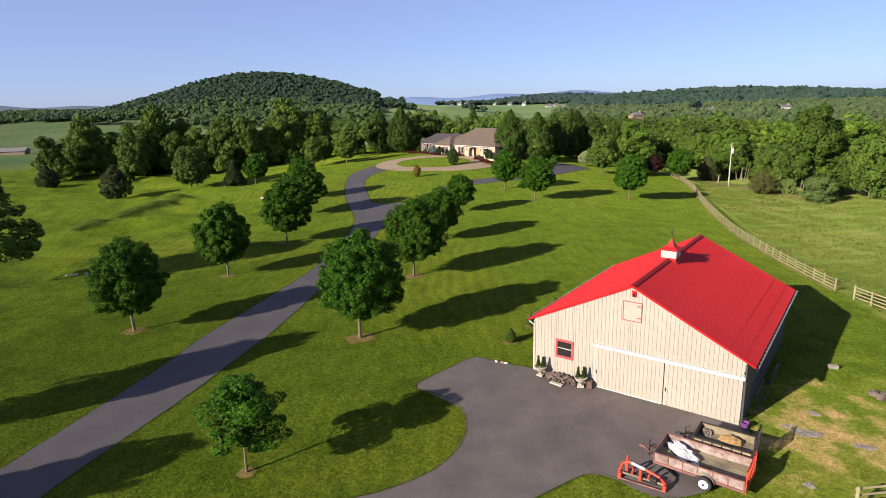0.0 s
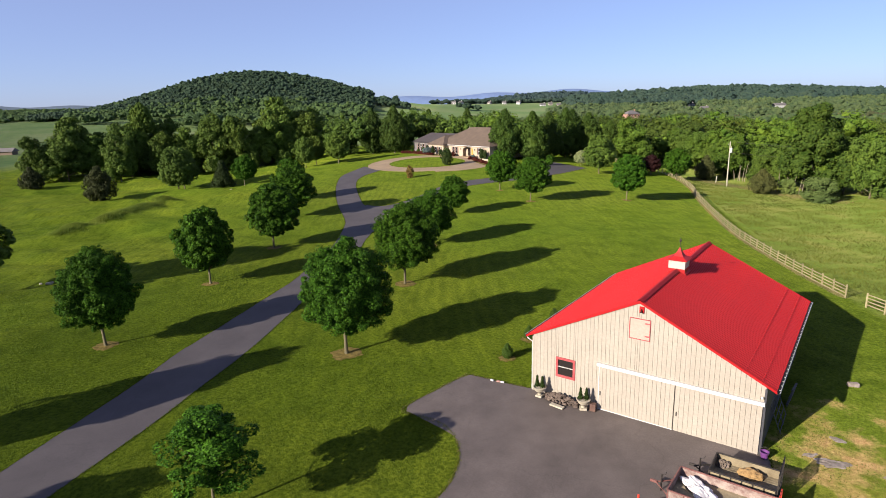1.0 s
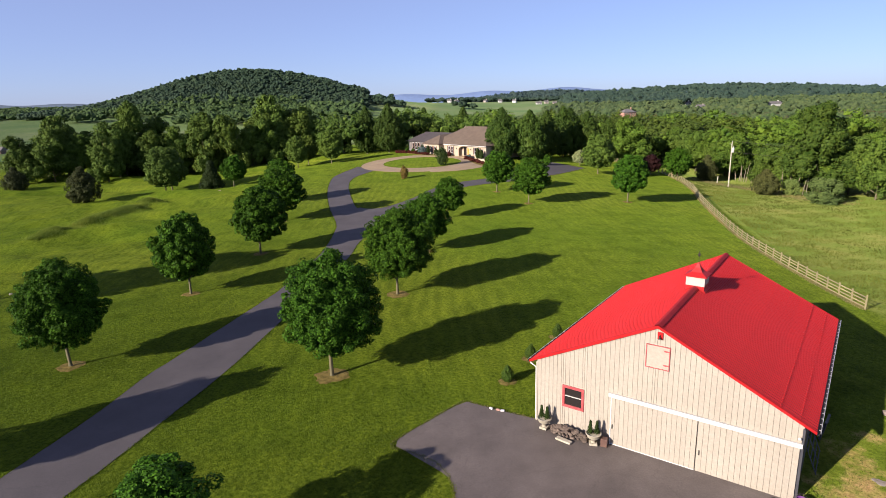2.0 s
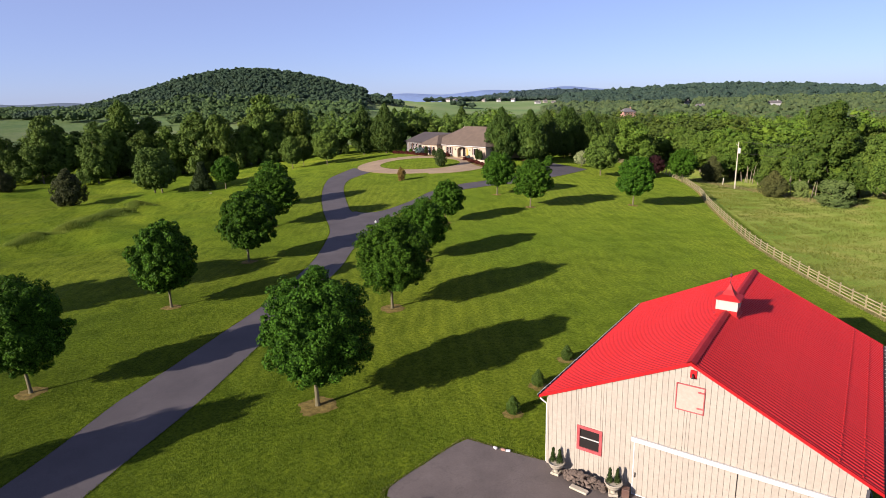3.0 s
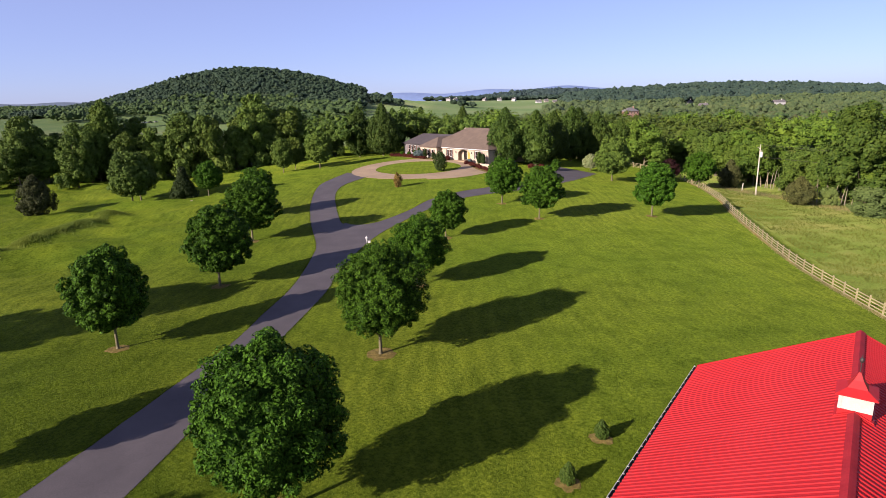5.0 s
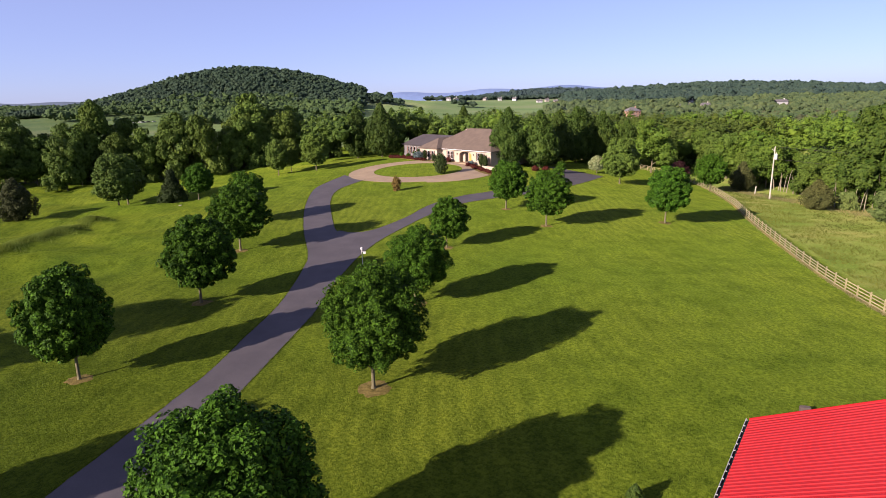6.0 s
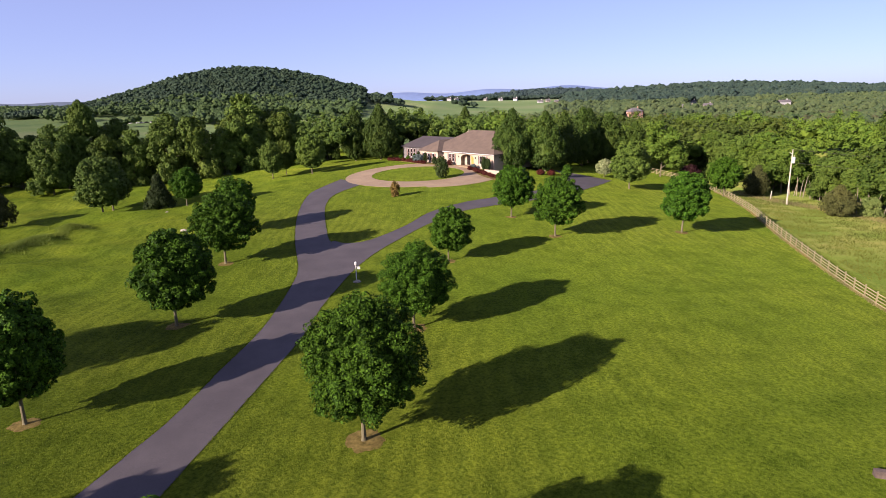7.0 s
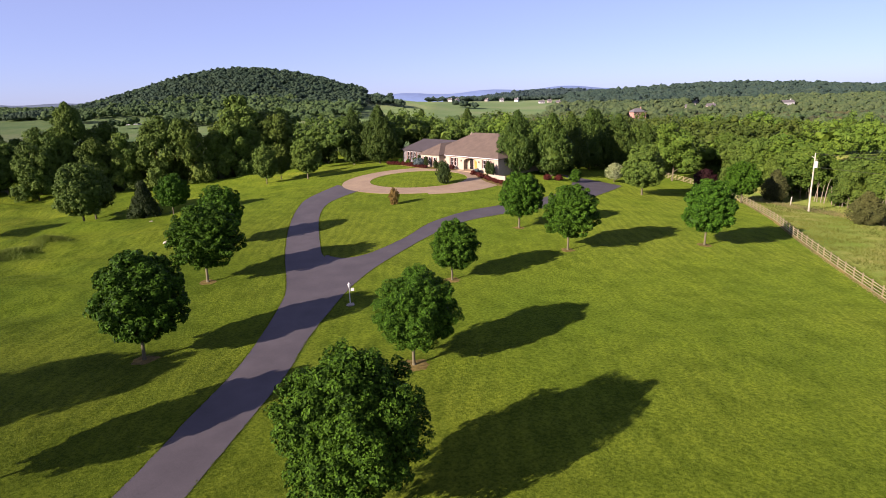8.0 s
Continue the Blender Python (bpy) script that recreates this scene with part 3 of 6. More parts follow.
def ring(name, c, r0, r1, lift, mat, label, category):
    n = 120
    a = np.linspace(0, math.tau, n, endpoint=False)
    rows = []
    for k, r in enumerate((r0, *np.linspace(r0, r1, 6), r1)):
        x, y = c[0] + r * np.cos(a), c[1] + r * np.sin(a)
        rows.append(np.stack([x, y, height(x, y) + lift - (0.06 if k in (0, 7) else 0)], 1))
    verts = np.concatenate(rows)
    i = (np.arange(7)[:, None] * n + np.arange(n)).ravel()
    j = (np.arange(7)[:, None] * n + (np.arange(n) + 1) % n).ravel()
    return tagged(part(name, array_mesh(name, verts, np.stack([i, j, j + n, i + n], 1)), mat), label, category, kind="structure")


ring("turning_circle", (-83.3, 89.8), 9.6, 15.0, 0.036, "paving", "tan gravel turning circle round a grass island", "driveway")
paving("forecourt", [(-84, 101), (-79, 99.5), (-74, 97.0), (-71.0, 93), (-70, 88), (-71, 83), (-74, 79.5)],
       [(-85, 103.0), (-78, 101.8), (-73, 100.6), (-69.0, 98.8), (-66.4, 93), (-66.3, 87), (-68.2, 82), (-72, 78.2)],
       0.044, "paving", "tan gravel forecourt before the entrance", "driveway", 4)

# ---- leaves ----


def leaves(rng, centres, radii, outs, count, size, kite=True, flat=0.0):
    """Leaves strewn over the skins of round clumps: centres and radii of the clumps, and the way out of the crown at each."""
    k = rng.integers(0, len(centres), count) if np.ndim(count) == 0 else np.repeat(np.arange(len(centres)), count)
    n = len(k)
    d = rng.normal(size=(n, 3))
    d /= np.linalg.norm(d, axis=1)[:, None]
    d += outs[k] * 0.55
    d /= np.linalg.norm(d, axis=1)[:, None]
    r = np.asarray(radii)[k]
    at = centres[k] + d * r * (0.72 + 0.33 * rng.random((n, 1)))
    nor = d + 0.42 * rng.normal(size=(n, 3)) + (0, 0, 0.25)
    nor /= np.linalg.norm(nor, axis=1)[:, None]
    t = np.cross(nor, rng.normal(size=(n, 3)))
    t /= np.linalg.norm(t, axis=1)[:, None] + 1e-9
    b = np.cross(nor, t)
    s = (size[k] if np.ndim(size) else size) * (0.65 + 0.7 * rng.random(n))
    s = s[:, None]
    if kite:
        v = np.stack([at - t * s, at + b * s * 0.62 + nor * s * 0.15, at + t * s, at - b * s * 0.62 + nor * s * 0.15], 1)
        return v.reshape(-1, 3), np.arange(n * 4).reshape(-1, 4)
    v = np.stack([at - t * s * 0.9 - b * s * 0.6, at + t * s * 0.9 - b * s * 0.6, at + b * s], 1)
    return v.reshape(-1, 3), np.arange(n * 3).reshape(-1, 3)


def ball_points(n):
    i = np.arange(n) + 0.5
    z = 1 - 2 * i / n
    a = i * 2.399963
    return np.stack([np.cos(a) * np.sqrt(1 - z * z), np.sin(a) * np.sqrt(1 - z * z), z], 1)


def lobed_mesh(rng, n_clumps, n_leaves, leaf, clump, kite, heart=False):
    """An uneven crown of several lobes, each carrying its own clumps of leaves."""
    n = 8
    a = np.arange(n) * 2.4 + rng.uniform(-0.4, 0.4, n)
    h = np.linspace(0.22, 0.80, n) + rng.uniform(-0.06, 0.06, n)
    rad = rng.uniform(0.17, 0.27, n) * (1.12 - 0.35 * h)
    off = (0.47 - rad) * np.clip(1.25 - h, 0.2, 1.0) * rng.uniform(0.65, 1.05, n)
    lobes = np.stack([off * np.cos(a), off * np.sin(a), h], 1)
    k = rng.integers(0, n, n_clumps)
    p = rng.normal(size=(n_clumps, 3))
    p /= np.linalg.norm(p, axis=1)[:, None]
    p += 0.5 * (lobes[k] - (0, 0, 0.45)) / 0.4
    p /= np.linalg.norm(p, axis=1)[:, None]
    c = lobes[k] + p * rad[k][:, None] * 0.8
    rr = clump * 0.36 * rng.uniform(0.7, 1.25, (n_clumps, 1))
    c[:, 2] = c[:, 2].clip(0.04, 0.96)
    n_in = n_leaves // 7
    v1, f1 = leaves(rng, c, rr, p, n_leaves - n_in, leaf, kite)
    v2, f2 = leaves(rng, lobes, rad[:, None] * 0.7, np.zeros_like(lobes), n_in, leaf * 1.7, kite)
    v, f = [v1, v2], [f1, f2 + len(v1)]
    if heart:
        for c, q in zip(lobes, rad):
            v3, f3 = closed_mass(rng, c, lambda d: np.full(len(d), q * 0.52))
            f3 = f3 if kite else np.concatenate([f3[:, [0, 1, 2]], f3[:, [0, 2, 3]]])
            f.append(f3 + sum(len(k) for k in v))
            v.append(v3)
    v = np.concatenate(v)
    v[:, 2] = v[:, 2].clip(0.0)
    return array_mesh("crown", v, np.concatenate(f))


def domed_mesh(rng, n_lobes, n_tufts, per, leaf, tuft, kite):
    """A dense egg-shaped crown: boughs swell out of it with creases between them, and tufts of leaves sit all over them."""
    lobes = ball_points(n_lobes) + rng.normal(0, 0.16, (n_lobes, 3))
    lobes /= np.linalg.norm(lobes, axis=1)[:, None]
    swell = rng.uniform(0.92, 1.06, n_lobes)
    p = ball_points(n_tufts) + rng.normal(0, 0.05, (n_tufts, 3))
    p /= np.linalg.norm(p, axis=1)[:, None]
    near = p @ (lobes * (1, 1, 0.8)).T
    k = near.argmax(1)
    gap = np.arccos(np.clip((p * lobes[k]).sum(1), -1, 1)) / math.sqrt(4 / n_lobes)
    deep = swell[k] * (1.03 - (0.33 - 0.20 * np.abs(p[:, 2])) * np.clip(gap, 0, 1.1) ** 1.7) * rng.uniform(0.90, 1.03, n_tufts)
    h = (p[:, 2] + 1) / 2
    wide = np.where(h > 0.42, np.sqrt(np.clip(1 - ((h - 0.42) / 0.60) ** 2, 0.0, 1)), 1 - 0.5 * (np.clip(0.42 - h, 0, 1) / 0.42) ** 2.4)
    q = p[:, :2] / (np.linalg.norm(p[:, :2], axis=1)[:, None] + 1e-9)
    flat = np.sqrt(np.clip(1 - np.abs(p[:, 2]) ** 8, 0, 1))
    skin = np.concatenate([q * (wide * 0.445 * flat)[:, None], h[:, None] * 0.94 + 0.02], 1)
    heart = np.array((0, 0, 0.42))
    out = (skin - heart) * (1, 1, 0.9)
    out /= np.linalg.norm(out, axis=1)[:, None]
    c = heart + (skin - heart) * deep[:, None]
    r = tuft * rng.uniform(0.7, 1.3, (n_tufts, 1))
    v1, f1 = leaves(rng, c, r, out + (0, 0, 0.35), np.full(n_tufts, per), leaf, kite)
    v2, f2 = leaves(rng, heart + (c - heart) * 0.92, r * 1.2, out, np.full(n_tufts, max(5, per // 5)), leaf * 1.3, kite)
    v3, f3 = closed_mass(rng, heart, lambda d: 0.88 * reach_of(d, skin - heart, deep))
    f3 = f3 if kite else np.concatenate([f3[:, [0, 1, 2]], f3[:, [0, 2, 3]]])
    v = np.concatenate([v1, v2, v3])
    v[:, 2] = v[:, 2].clip(0.0)
    return array_mesh("crown", v, np.concatenate([f1, f2 + len(v1), f3 + len(v1) + len(v2)]))


def reach_of(d, skin, deep):
    """How far a crown reaches in the directions d, by the nearest of its tufts."""
    far = np.linalg.norm(skin, axis=1)
    k = (d @ (skin / far[:, None]).T).argmax(1)
    return far[k] * deep[k]


def closed_mass(rng, heart, reach):
    """The close growth inside a crown, which lets no light through."""
    rows, cols = 12, 18
    a, b = np.meshgrid(np.linspace(0.06, math.pi - 0.06, rows), np.arange(cols) * math.tau / cols, indexing="ij")
    d = np.stack([np.sin(a) * np.cos(b), np.sin(a) * np.sin(b), np.cos(a)], -1).reshape(-1, 3)
    v = heart + d * (reach(d) * rng.uniform(0.92, 1.04, len(d)))[:, None]
    i = (np.arange(rows - 1)[:, None] * cols + np.arange(cols)).ravel()
    j = (np.arange(rows - 1)[:, None] * cols + (np.arange(cols) + 1) % cols).ravel()
    return v, np.stack([i, i + cols, j + cols, j], 1)


def crown_mesh(seed, shape, n_clumps, n_leaves, leaf, clump=0.34, kite=False):
    """A crown of leaf clumps that fits a box one wide and one high, its foot at z = 0."""
    rng = np.random.default_rng(seed)
    if shape == "domed":
        return domed_mesh(rng, n_clumps, n_leaves // 56, 56, leaf, clump, kite)
    if shape == "loose":
        return lobed_mesh(rng, n_clumps, n_leaves, leaf, clump, kite, n_clumps == 150)
    p = ball_points(n_clumps)
    p += rng.normal(0, 0.13, p.shape)
    p /= np.linalg.norm(p, axis=1)[:, None]
    h = (p[:, 2] + 1) / 2
    if shape == "round":
        wide = np.where(h > 0.42, np.sqrt(np.clip(1 - ((h - 0.42) / 0.60) ** 2, 0.03, 1)), 1 - 0.45 * (np.clip(0.42 - h, 0, 1) / 0.42) ** 2.2)
    elif shape == "oval":
        wide = np.clip(np.sin(np.clip(h, 0.0, 1) ** 0.62 * math.pi) ** 0.75, 0.12, 1)
    elif shape == "cone":
        wide = np.clip(1.02 - h, 0.05, 1) ** 0.85
    else:
        wide = np.clip(1 - ((h - 0.5) / 0.56) ** 2, 0.05, 1) ** 0.5 * rng.uniform(0.72, 1.05, len(h))
    q = p[:, :2] / (np.linalg.norm(p[:, :2], axis=1)[:, None] + 1e-9)
    rr = clump * 0.5 * rng.uniform(0.7, 1.25, (n_clumps, 1))
    keep = (wide[:, None] * 0.5 - rr * 0.78).clip(0.02)
    keep = keep * rng.uniform(*((0.72, 1.08) if shape == "round" else (0.86, 1.06)), keep.shape)
    c = np.concatenate([q * keep, (rr * 0.75 + h[:, None] * (1 - rr * 1.5))], 1)
    out = np.concatenate([q * wide[:, None], (h[:, None] - 0.42) * 1.6], 1)
    out /= np.linalg.norm(out, axis=1)[:, None]
    # the deep inside, with larger and fewer leaves
    n_in = n_leaves // 7
    v1, f1 = leaves(rng, c, rr, out, n_leaves - n_in, leaf, kite)
    v2, f2 = leaves(rng, c * (0.62, 0.62, 0.8) + (0, 0, 0.09), rr * 0.9, out, n_in, leaf * 1.6, kite)
    heart = np.array((0, 0, 0.42))
    v3, f3 = closed_mass(rng, heart, lambda d: 0.80 * reach_of(d, c - heart, np.ones(len(c))))
    f3 = f3 if kite else np.concatenate([f3[:, [0, 1, 2]], f3[:, [0, 2, 3]]])
    v = np.concatenate([v1, v2, v3])
    v[:, 2] = v[:, 2].clip(0.0)
    return array_mesh("crown", v, np.concatenate([f1, f2 + len(v1), f3 + len(v1) + len(v2)]))


def trunk_mesh(seed, foot, top, r, limbs=6, spread=0.28, fork=1):
    """A tapered trunk with limbs, for a tree one wide and one high: foot is where the crown begins."""
    rng = random.Random(seed)
    bm = bmesh.new()
    lean = Vector((rng.uniform(-0.02, 0.02), rng.uniform(-0.02, 0.02), 0))
    zs = [-0.03, 0.0, 0.03, foot, foot + (top - foot) * 0.4, top]
    tube(bm, [lean * z * 3 + Vector((0, 0, z)) for z in zs], [r * 1.5, r * 1.3, r, r * 0.85, r * 0.5, r * 0.12], 9)
    for k in range(limbs):
        a = k * 2.4 + rng.uniform(-0.4, 0.4)
        z0 = foot * rng.uniform(0.85, 1.0) + (top - foot) * 0.55 * k / limbs
        d = Vector((math.cos(a), math.sin(a), 0)) * spread * rng.uniform(0.8, 1.2)
        tube(bm, [Vector((0, 0, z0)), d * 0.4 + Vector((0, 0, z0 + 0.06)), d + Vector((0, 0, z0 + 0.18))], [r * 0.5, r * 0.32, r * 0.1], 6)
    me = bpy.data.meshes.new("trunk")
    bm.to_mesh(me)
    bm.free()
    return me


KINDS = {
    # shape, clumps, leaves, leaf size, clump size, foot of the crown, trunk radius, leaf material
    "maple": ("domed", 58, 42000, 0.0102, 0.040, 0.19, 0.018, "maple"),
    "lawn_maple": ("domed", 46, 20000, 0.0150, 0.048, 0.19, 0.018, "maple"),
    "young": ("loose", 80, 16000, 0.0135, 0.22, 0.35, 0.013, "maple"),
    "garden": ("domed", 20, 13000, 0.0190, 0.062, 0.16, 0.020, "wood_leaf"),
    "tall": ("oval", 220, 11000, 0.0185, 0.17, 0.03, 0.026, "oak_leaf"),
    "wild": ("loose", 150, 9000, 0.0185, 0.21, 0.05, 0.018, "wood_leaf"),
    "fresh": ("loose", 150, 9000, 0.0185, 0.21, 0.17, 0.016, "bright_leaf"),
    "great": ("loose", 130, 30000, 0.0145, 0.22, 0.04, 0.022, "oak_leaf"),
    "airy": ("loose", 240, 20000, 0.0125, 0.11, 0.20, 0.018, "wood_leaf"),
    "lofty": ("domed", 14, 7000, 0.030, 0.085, 0.56, 0.026, "wood_leaf"),
    "thicket": ("loose", 70, 9000, 0.022, 0.30, 0.0, 0.02, "pale_leaf"),
    "cedar": ("oval", 60, 8000, 0.021, 0.30, 0.0, 0.03, "cedar_leaf"),
    "juniper": ("oval", 110, 9000, 0.019, 0.20, 0.0, 0.03, "juniper_leaf"),
    "spruce": ("cone", 70, 8000, 0.022, 0.30, 0.0, 0.03, "dark_leaf"),
    "plum": ("round", 50, 6000, 0.026, 0.30, 0.16, 0.025, "purple_leaf"),
    "dogwood": ("round", 50, 6000, 0.026, 0.30, 0.16, 0.025, "white_leaf"),
}
made_trees = {}


def set_aside(ob, turn, wide, aside):
    """Lets the crown overhang the trunk by some metres to the east."""
    d = Matrix.Rotation(-turn, 3, "Z") @ Vector((RIGHT[0], RIGHT[1], 0)) * aside / wide
    for c in ob.children:
        if c.name.startswith("crown"):
            c.location.x, c.location.y = d.x, d.y


def tree(kind, x, y, high, wide, label, category="tree", group="", variant=0, turn=None, name="tree", lift=0.0, aside=0.0):
    """One tree with a trunk and a crown; alike trees share their meshes."""
    rng = random.Random(int(x * 71 + y * 37) & 0xFFFF)
    turn = rng.uniform(0, math.tau) if turn is None else turn
    m = Matrix.Translation((x, y, float(height(x, y)) + lift)) @ Matrix.Rotation(turn, 4, "Z") @ Matrix.Diagonal((wide, wide, high, 1))
    key = (kind, variant)
    if key in made_trees:
        first = made_trees[key]
        ob = copy_thing(first, m @ Matrix.Diagonal([1 / s for s in first.scale] + [1]))
        ob.name = name
        set_aside(ob, turn, wide, aside)
        return tagged(ob, label, category, group)
    shape, clumps, n, leaf, clump, foot, r, mat = KINDS[kind]
    ob = thing(name, m, label, category, group)
    part("trunk", trunk_mesh(variant + 5, foot, 0.9, r), "bark", ob)
    crown = part("crown", crown_mesh(11 + variant * 7 + len(kind), shape, clumps, n, leaf, clump, kind in ("maple", "young")), mat, ob)
    crown.location.z = foot
    crown.scale.z = 1 - foot
    made_trees[key] = ob
    set_aside(ob, turn, wide, aside)
    return ob

# ---- the barn ----
BX, BY0, BY1 = 6.05, -0.05, 14.45        # half width, front and back of the walls
EAVE, TOP, FOOT = 3.22, 6.52, -0.45      # roof height above the wall line, ridge of the sheets, foot of the walls
SLOPE = 0.5015
barn = thing("barn", pose(0, 0, 0), "cream board-sided barn with a red metal roof", "barn")


def gable(x):
    """The height of the wall under the roof at x."""
    return TOP - 0.11 - abs(x) * SLOPE


def walls():
    t = 0.14
    for y in (BY0 + 0.03, BY1 - t):
        bm = bmesh.new()
        out = [(-BX, y, FOOT), (BX, y, FOOT), (BX, y, gable(BX) - 0.03), (0, y, gable(0) - 0.03), (-BX, y, gable(BX) - 0.03)]
        f = bm.faces.new([bm.verts.new(p) for p in out])
        got = bmesh.ops.extrude_face_region(bm, geom=[f])
        for v in got["geom"]:
            if isinstance(v, bmesh.types.BMVert):
                v.co.y += t
        part("wall", bm, "dark_gap", barn, "timber backing of the end wall")
    # west wall in siding cream, east wall painted as dark as its shade
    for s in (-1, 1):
        part("wall", boxed(s * BX - s * 0.14, BY0 + 0.18, FOOT, s * BX, BY1 - 0.15, gable(BX) - 0.05), "siding" if s < 0 else "shaded_side", barn)


walls()
WIN = (-4.57, -3.43, 1.17, 2.34)          # window: left, right, sill, head


def board(x0, x1, z0, tops, y, deep, parent, mat="siding"):
    """One upright siding board with a sloped top and broken edges."""
    g = 0.006
    bm = bmesh.new()
    front = [(x0 + g, y, z0), (x1 - g, y, z0), (x1 - g, y, tops[1]), (x0 + g, y, tops[0])]
    back = [(x0 + g - 0.004, y + deep, z0), (x1 - g + 0.004, y + deep, z0), (x1 - g + 0.004, y + deep, tops[1]), (x0 + g - 0.004, y + deep, tops[0])]
    a, b = [bm.verts.new(p) for p in front], [bm.verts.new(p) for p in back]
    bm.faces.new(a)
    for i in range(4):
        bm.faces.new((a[i], b[i], b[(i + 1) % 4], a[(i + 1) % 4]))
    part("siding_board", bm, mat, parent)


STEP = 0.2286
x = -BX
while x < BX - 0.05:
    x1 = min(x + STEP, BX)
    tops = (gable(x), gable(x1))
    cuts = sorted([x, x1] + [c for c in (0.0, WIN[0], WIN[1]) if x + 1e-6 < c < x1 - 1e-6])
    for a, b in zip(cuts, cuts[1:]):
        tp = (gable(a), gable(b))
        if b > WIN[0] + 0.001 and a < WIN[1] - 0.001:
            board(a, b, FOOT, (WIN[2], WIN[2]), BY0, 0.03, barn)
            board(a, b, WIN[3], tp, BY0, 0.03, barn)
        else:
            board(a, b, FOOT, tp, BY0, 0.03, barn)
    x = x1

# corner boards, the east one in the shade-dark colour of its wall
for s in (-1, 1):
    part("corner_board", boxed(s * BX - 0.05, BY0 - 0.03, FOOT, s * BX + 0.05, BY0 + 0.12, gable(BX) - 0.1, bevel=0.008), "siding" if s < 0 else "shaded_side", barn)


def red_window(parent, x0, x1, z0, z1, y):
    win = part("window", boxed(x0, y + 0.05, z0, x1, y + 0.07, z1), "dark_gap", parent)
    t = 0.12
    for a in ((x0 - 0.02, z0 - 0.03, x1 + 0.02, z0 + t), (x0 - 0.02, z1 - t, x1 + 0.02, z1 + 0.02), (x0 - 0.02, z0 + t, x0 + t, z1 - t), (x1 - t, z0 + t, x1 + 0.02, z1 - t)):
        part("window_frame", boxed(a[0], y - 0.05, a[1], a[2], y + 0.05, a[3], bevel=0.008), "faded_red", win)
    mid = (z0 + z1) / 2 + 0.02
    part("sash_bar", boxed(x0 + t, y - 0.02, mid - 0.017, x1 - t, y + 0.04, mid + 0.017, bevel=0.004), "white", win)
    for k in (0, 1):
        lo, hi = ((z0 + t, mid - 0.035), (mid + 0.035, z1 - t))[k]
        part("pane", boxed(x0 + t, y + 0.0 + 0.012 * k, lo, x1 - t, y + 0.012 + 0.012 * k, hi), "glass", win)


red_window(barn, *WIN, BY0)


def sliding_doors():
    y = BY0 - 0.085
    part("door_track", boxed(-2.12, y - 0.06, 2.42, BX + 0.02, y + 0.06, 2.62, bevel=0.015), "white", barn, "white painted sliding door track")
    for x0, x1 in ((-2.0, 2.005), (2.045, 5.98)):
        leaf = part("sliding_door", boxed(x0 + 0.005, y + 0.015, FOOT + 0.23, x1 - 0.005, y + 0.06, 2.42), "dark_gap", barn, "cream boarded sliding barn door")
        n = round((x1 - x0) / STEP)
        for k in range(n):
            board(x0 + (x1 - x0) * k / n, x0 + (x1 - x0) * (k + 1) / n, FOOT + 0.23, (2.42, 2.42), y - 0.012, 0.028, leaf)
        if x0 < 0:
            part("edge_strip", boxed(x0, y - 0.03, FOOT + 0.23, x0 + 0.05, y - 0.013, 2.4, bevel=0.005), "white", leaf)
        if x0 < 0:
            part("bottom_rail", boxed(x0, y - 0.035, FOOT + 0.27, x1, y - 0.013, FOOT + 0.38, bevel=0.008), "white", leaf)
        part("handle", boxed(x0 + 0.1, y - 0.07, 0.75, x0 + 0.14, y - 0.013, 0.98, bevel=0.01), "iron", leaf)


sliding_doors()


def hatch():
    x0, x1, z0, z1, y = -0.48, 0.61, 4.42, 5.58, BY0
    h = part("loft_hatch", boxed(x0 + 0.03, y - 0.03, z0 + 0.03, x1 - 0.03, y - 0.004, z1 - 0.03), "siding", barn, "cream loft hatch framed in red")
    w = 0.042
    for a in ((x0, z0, x1, z0 + w), (x0, z1 - w, x1, z1), (x0, z0 + w, x0 + w, z1 - w), (x1 - w, z0 + w, x1, z1 - w)):
        part("hatch_frame", boxed(a[0], y - 0.05, a[1], a[2], y - 0.004, a[3], bevel=0.006), "faded_red", h)
    for z in (z0 + 0.22, z1 - 0.25):
        part("hinge", boxed(x1 - 0.27, y - 0.07, z, x1 - 0.03, y - 0.052, z + 0.07, bevel=0.006), "faded_red", h)
    v = part("lamp_box", boxed(0.0, y - 0.05, 5.90, 0.25, y - 0.004, 6.24, bevel=0.01), "red_trim", barn, "red mounting board of the gable lamp")
    part("lamp_arm", tubed([(0.12, y - 0.05, 6.08), (0.12, y - 0.16, 6.06), (0.14, y - 0.2, 5.95)], [0.035, 0.03, 0.07]), "iron", v)


hatch()


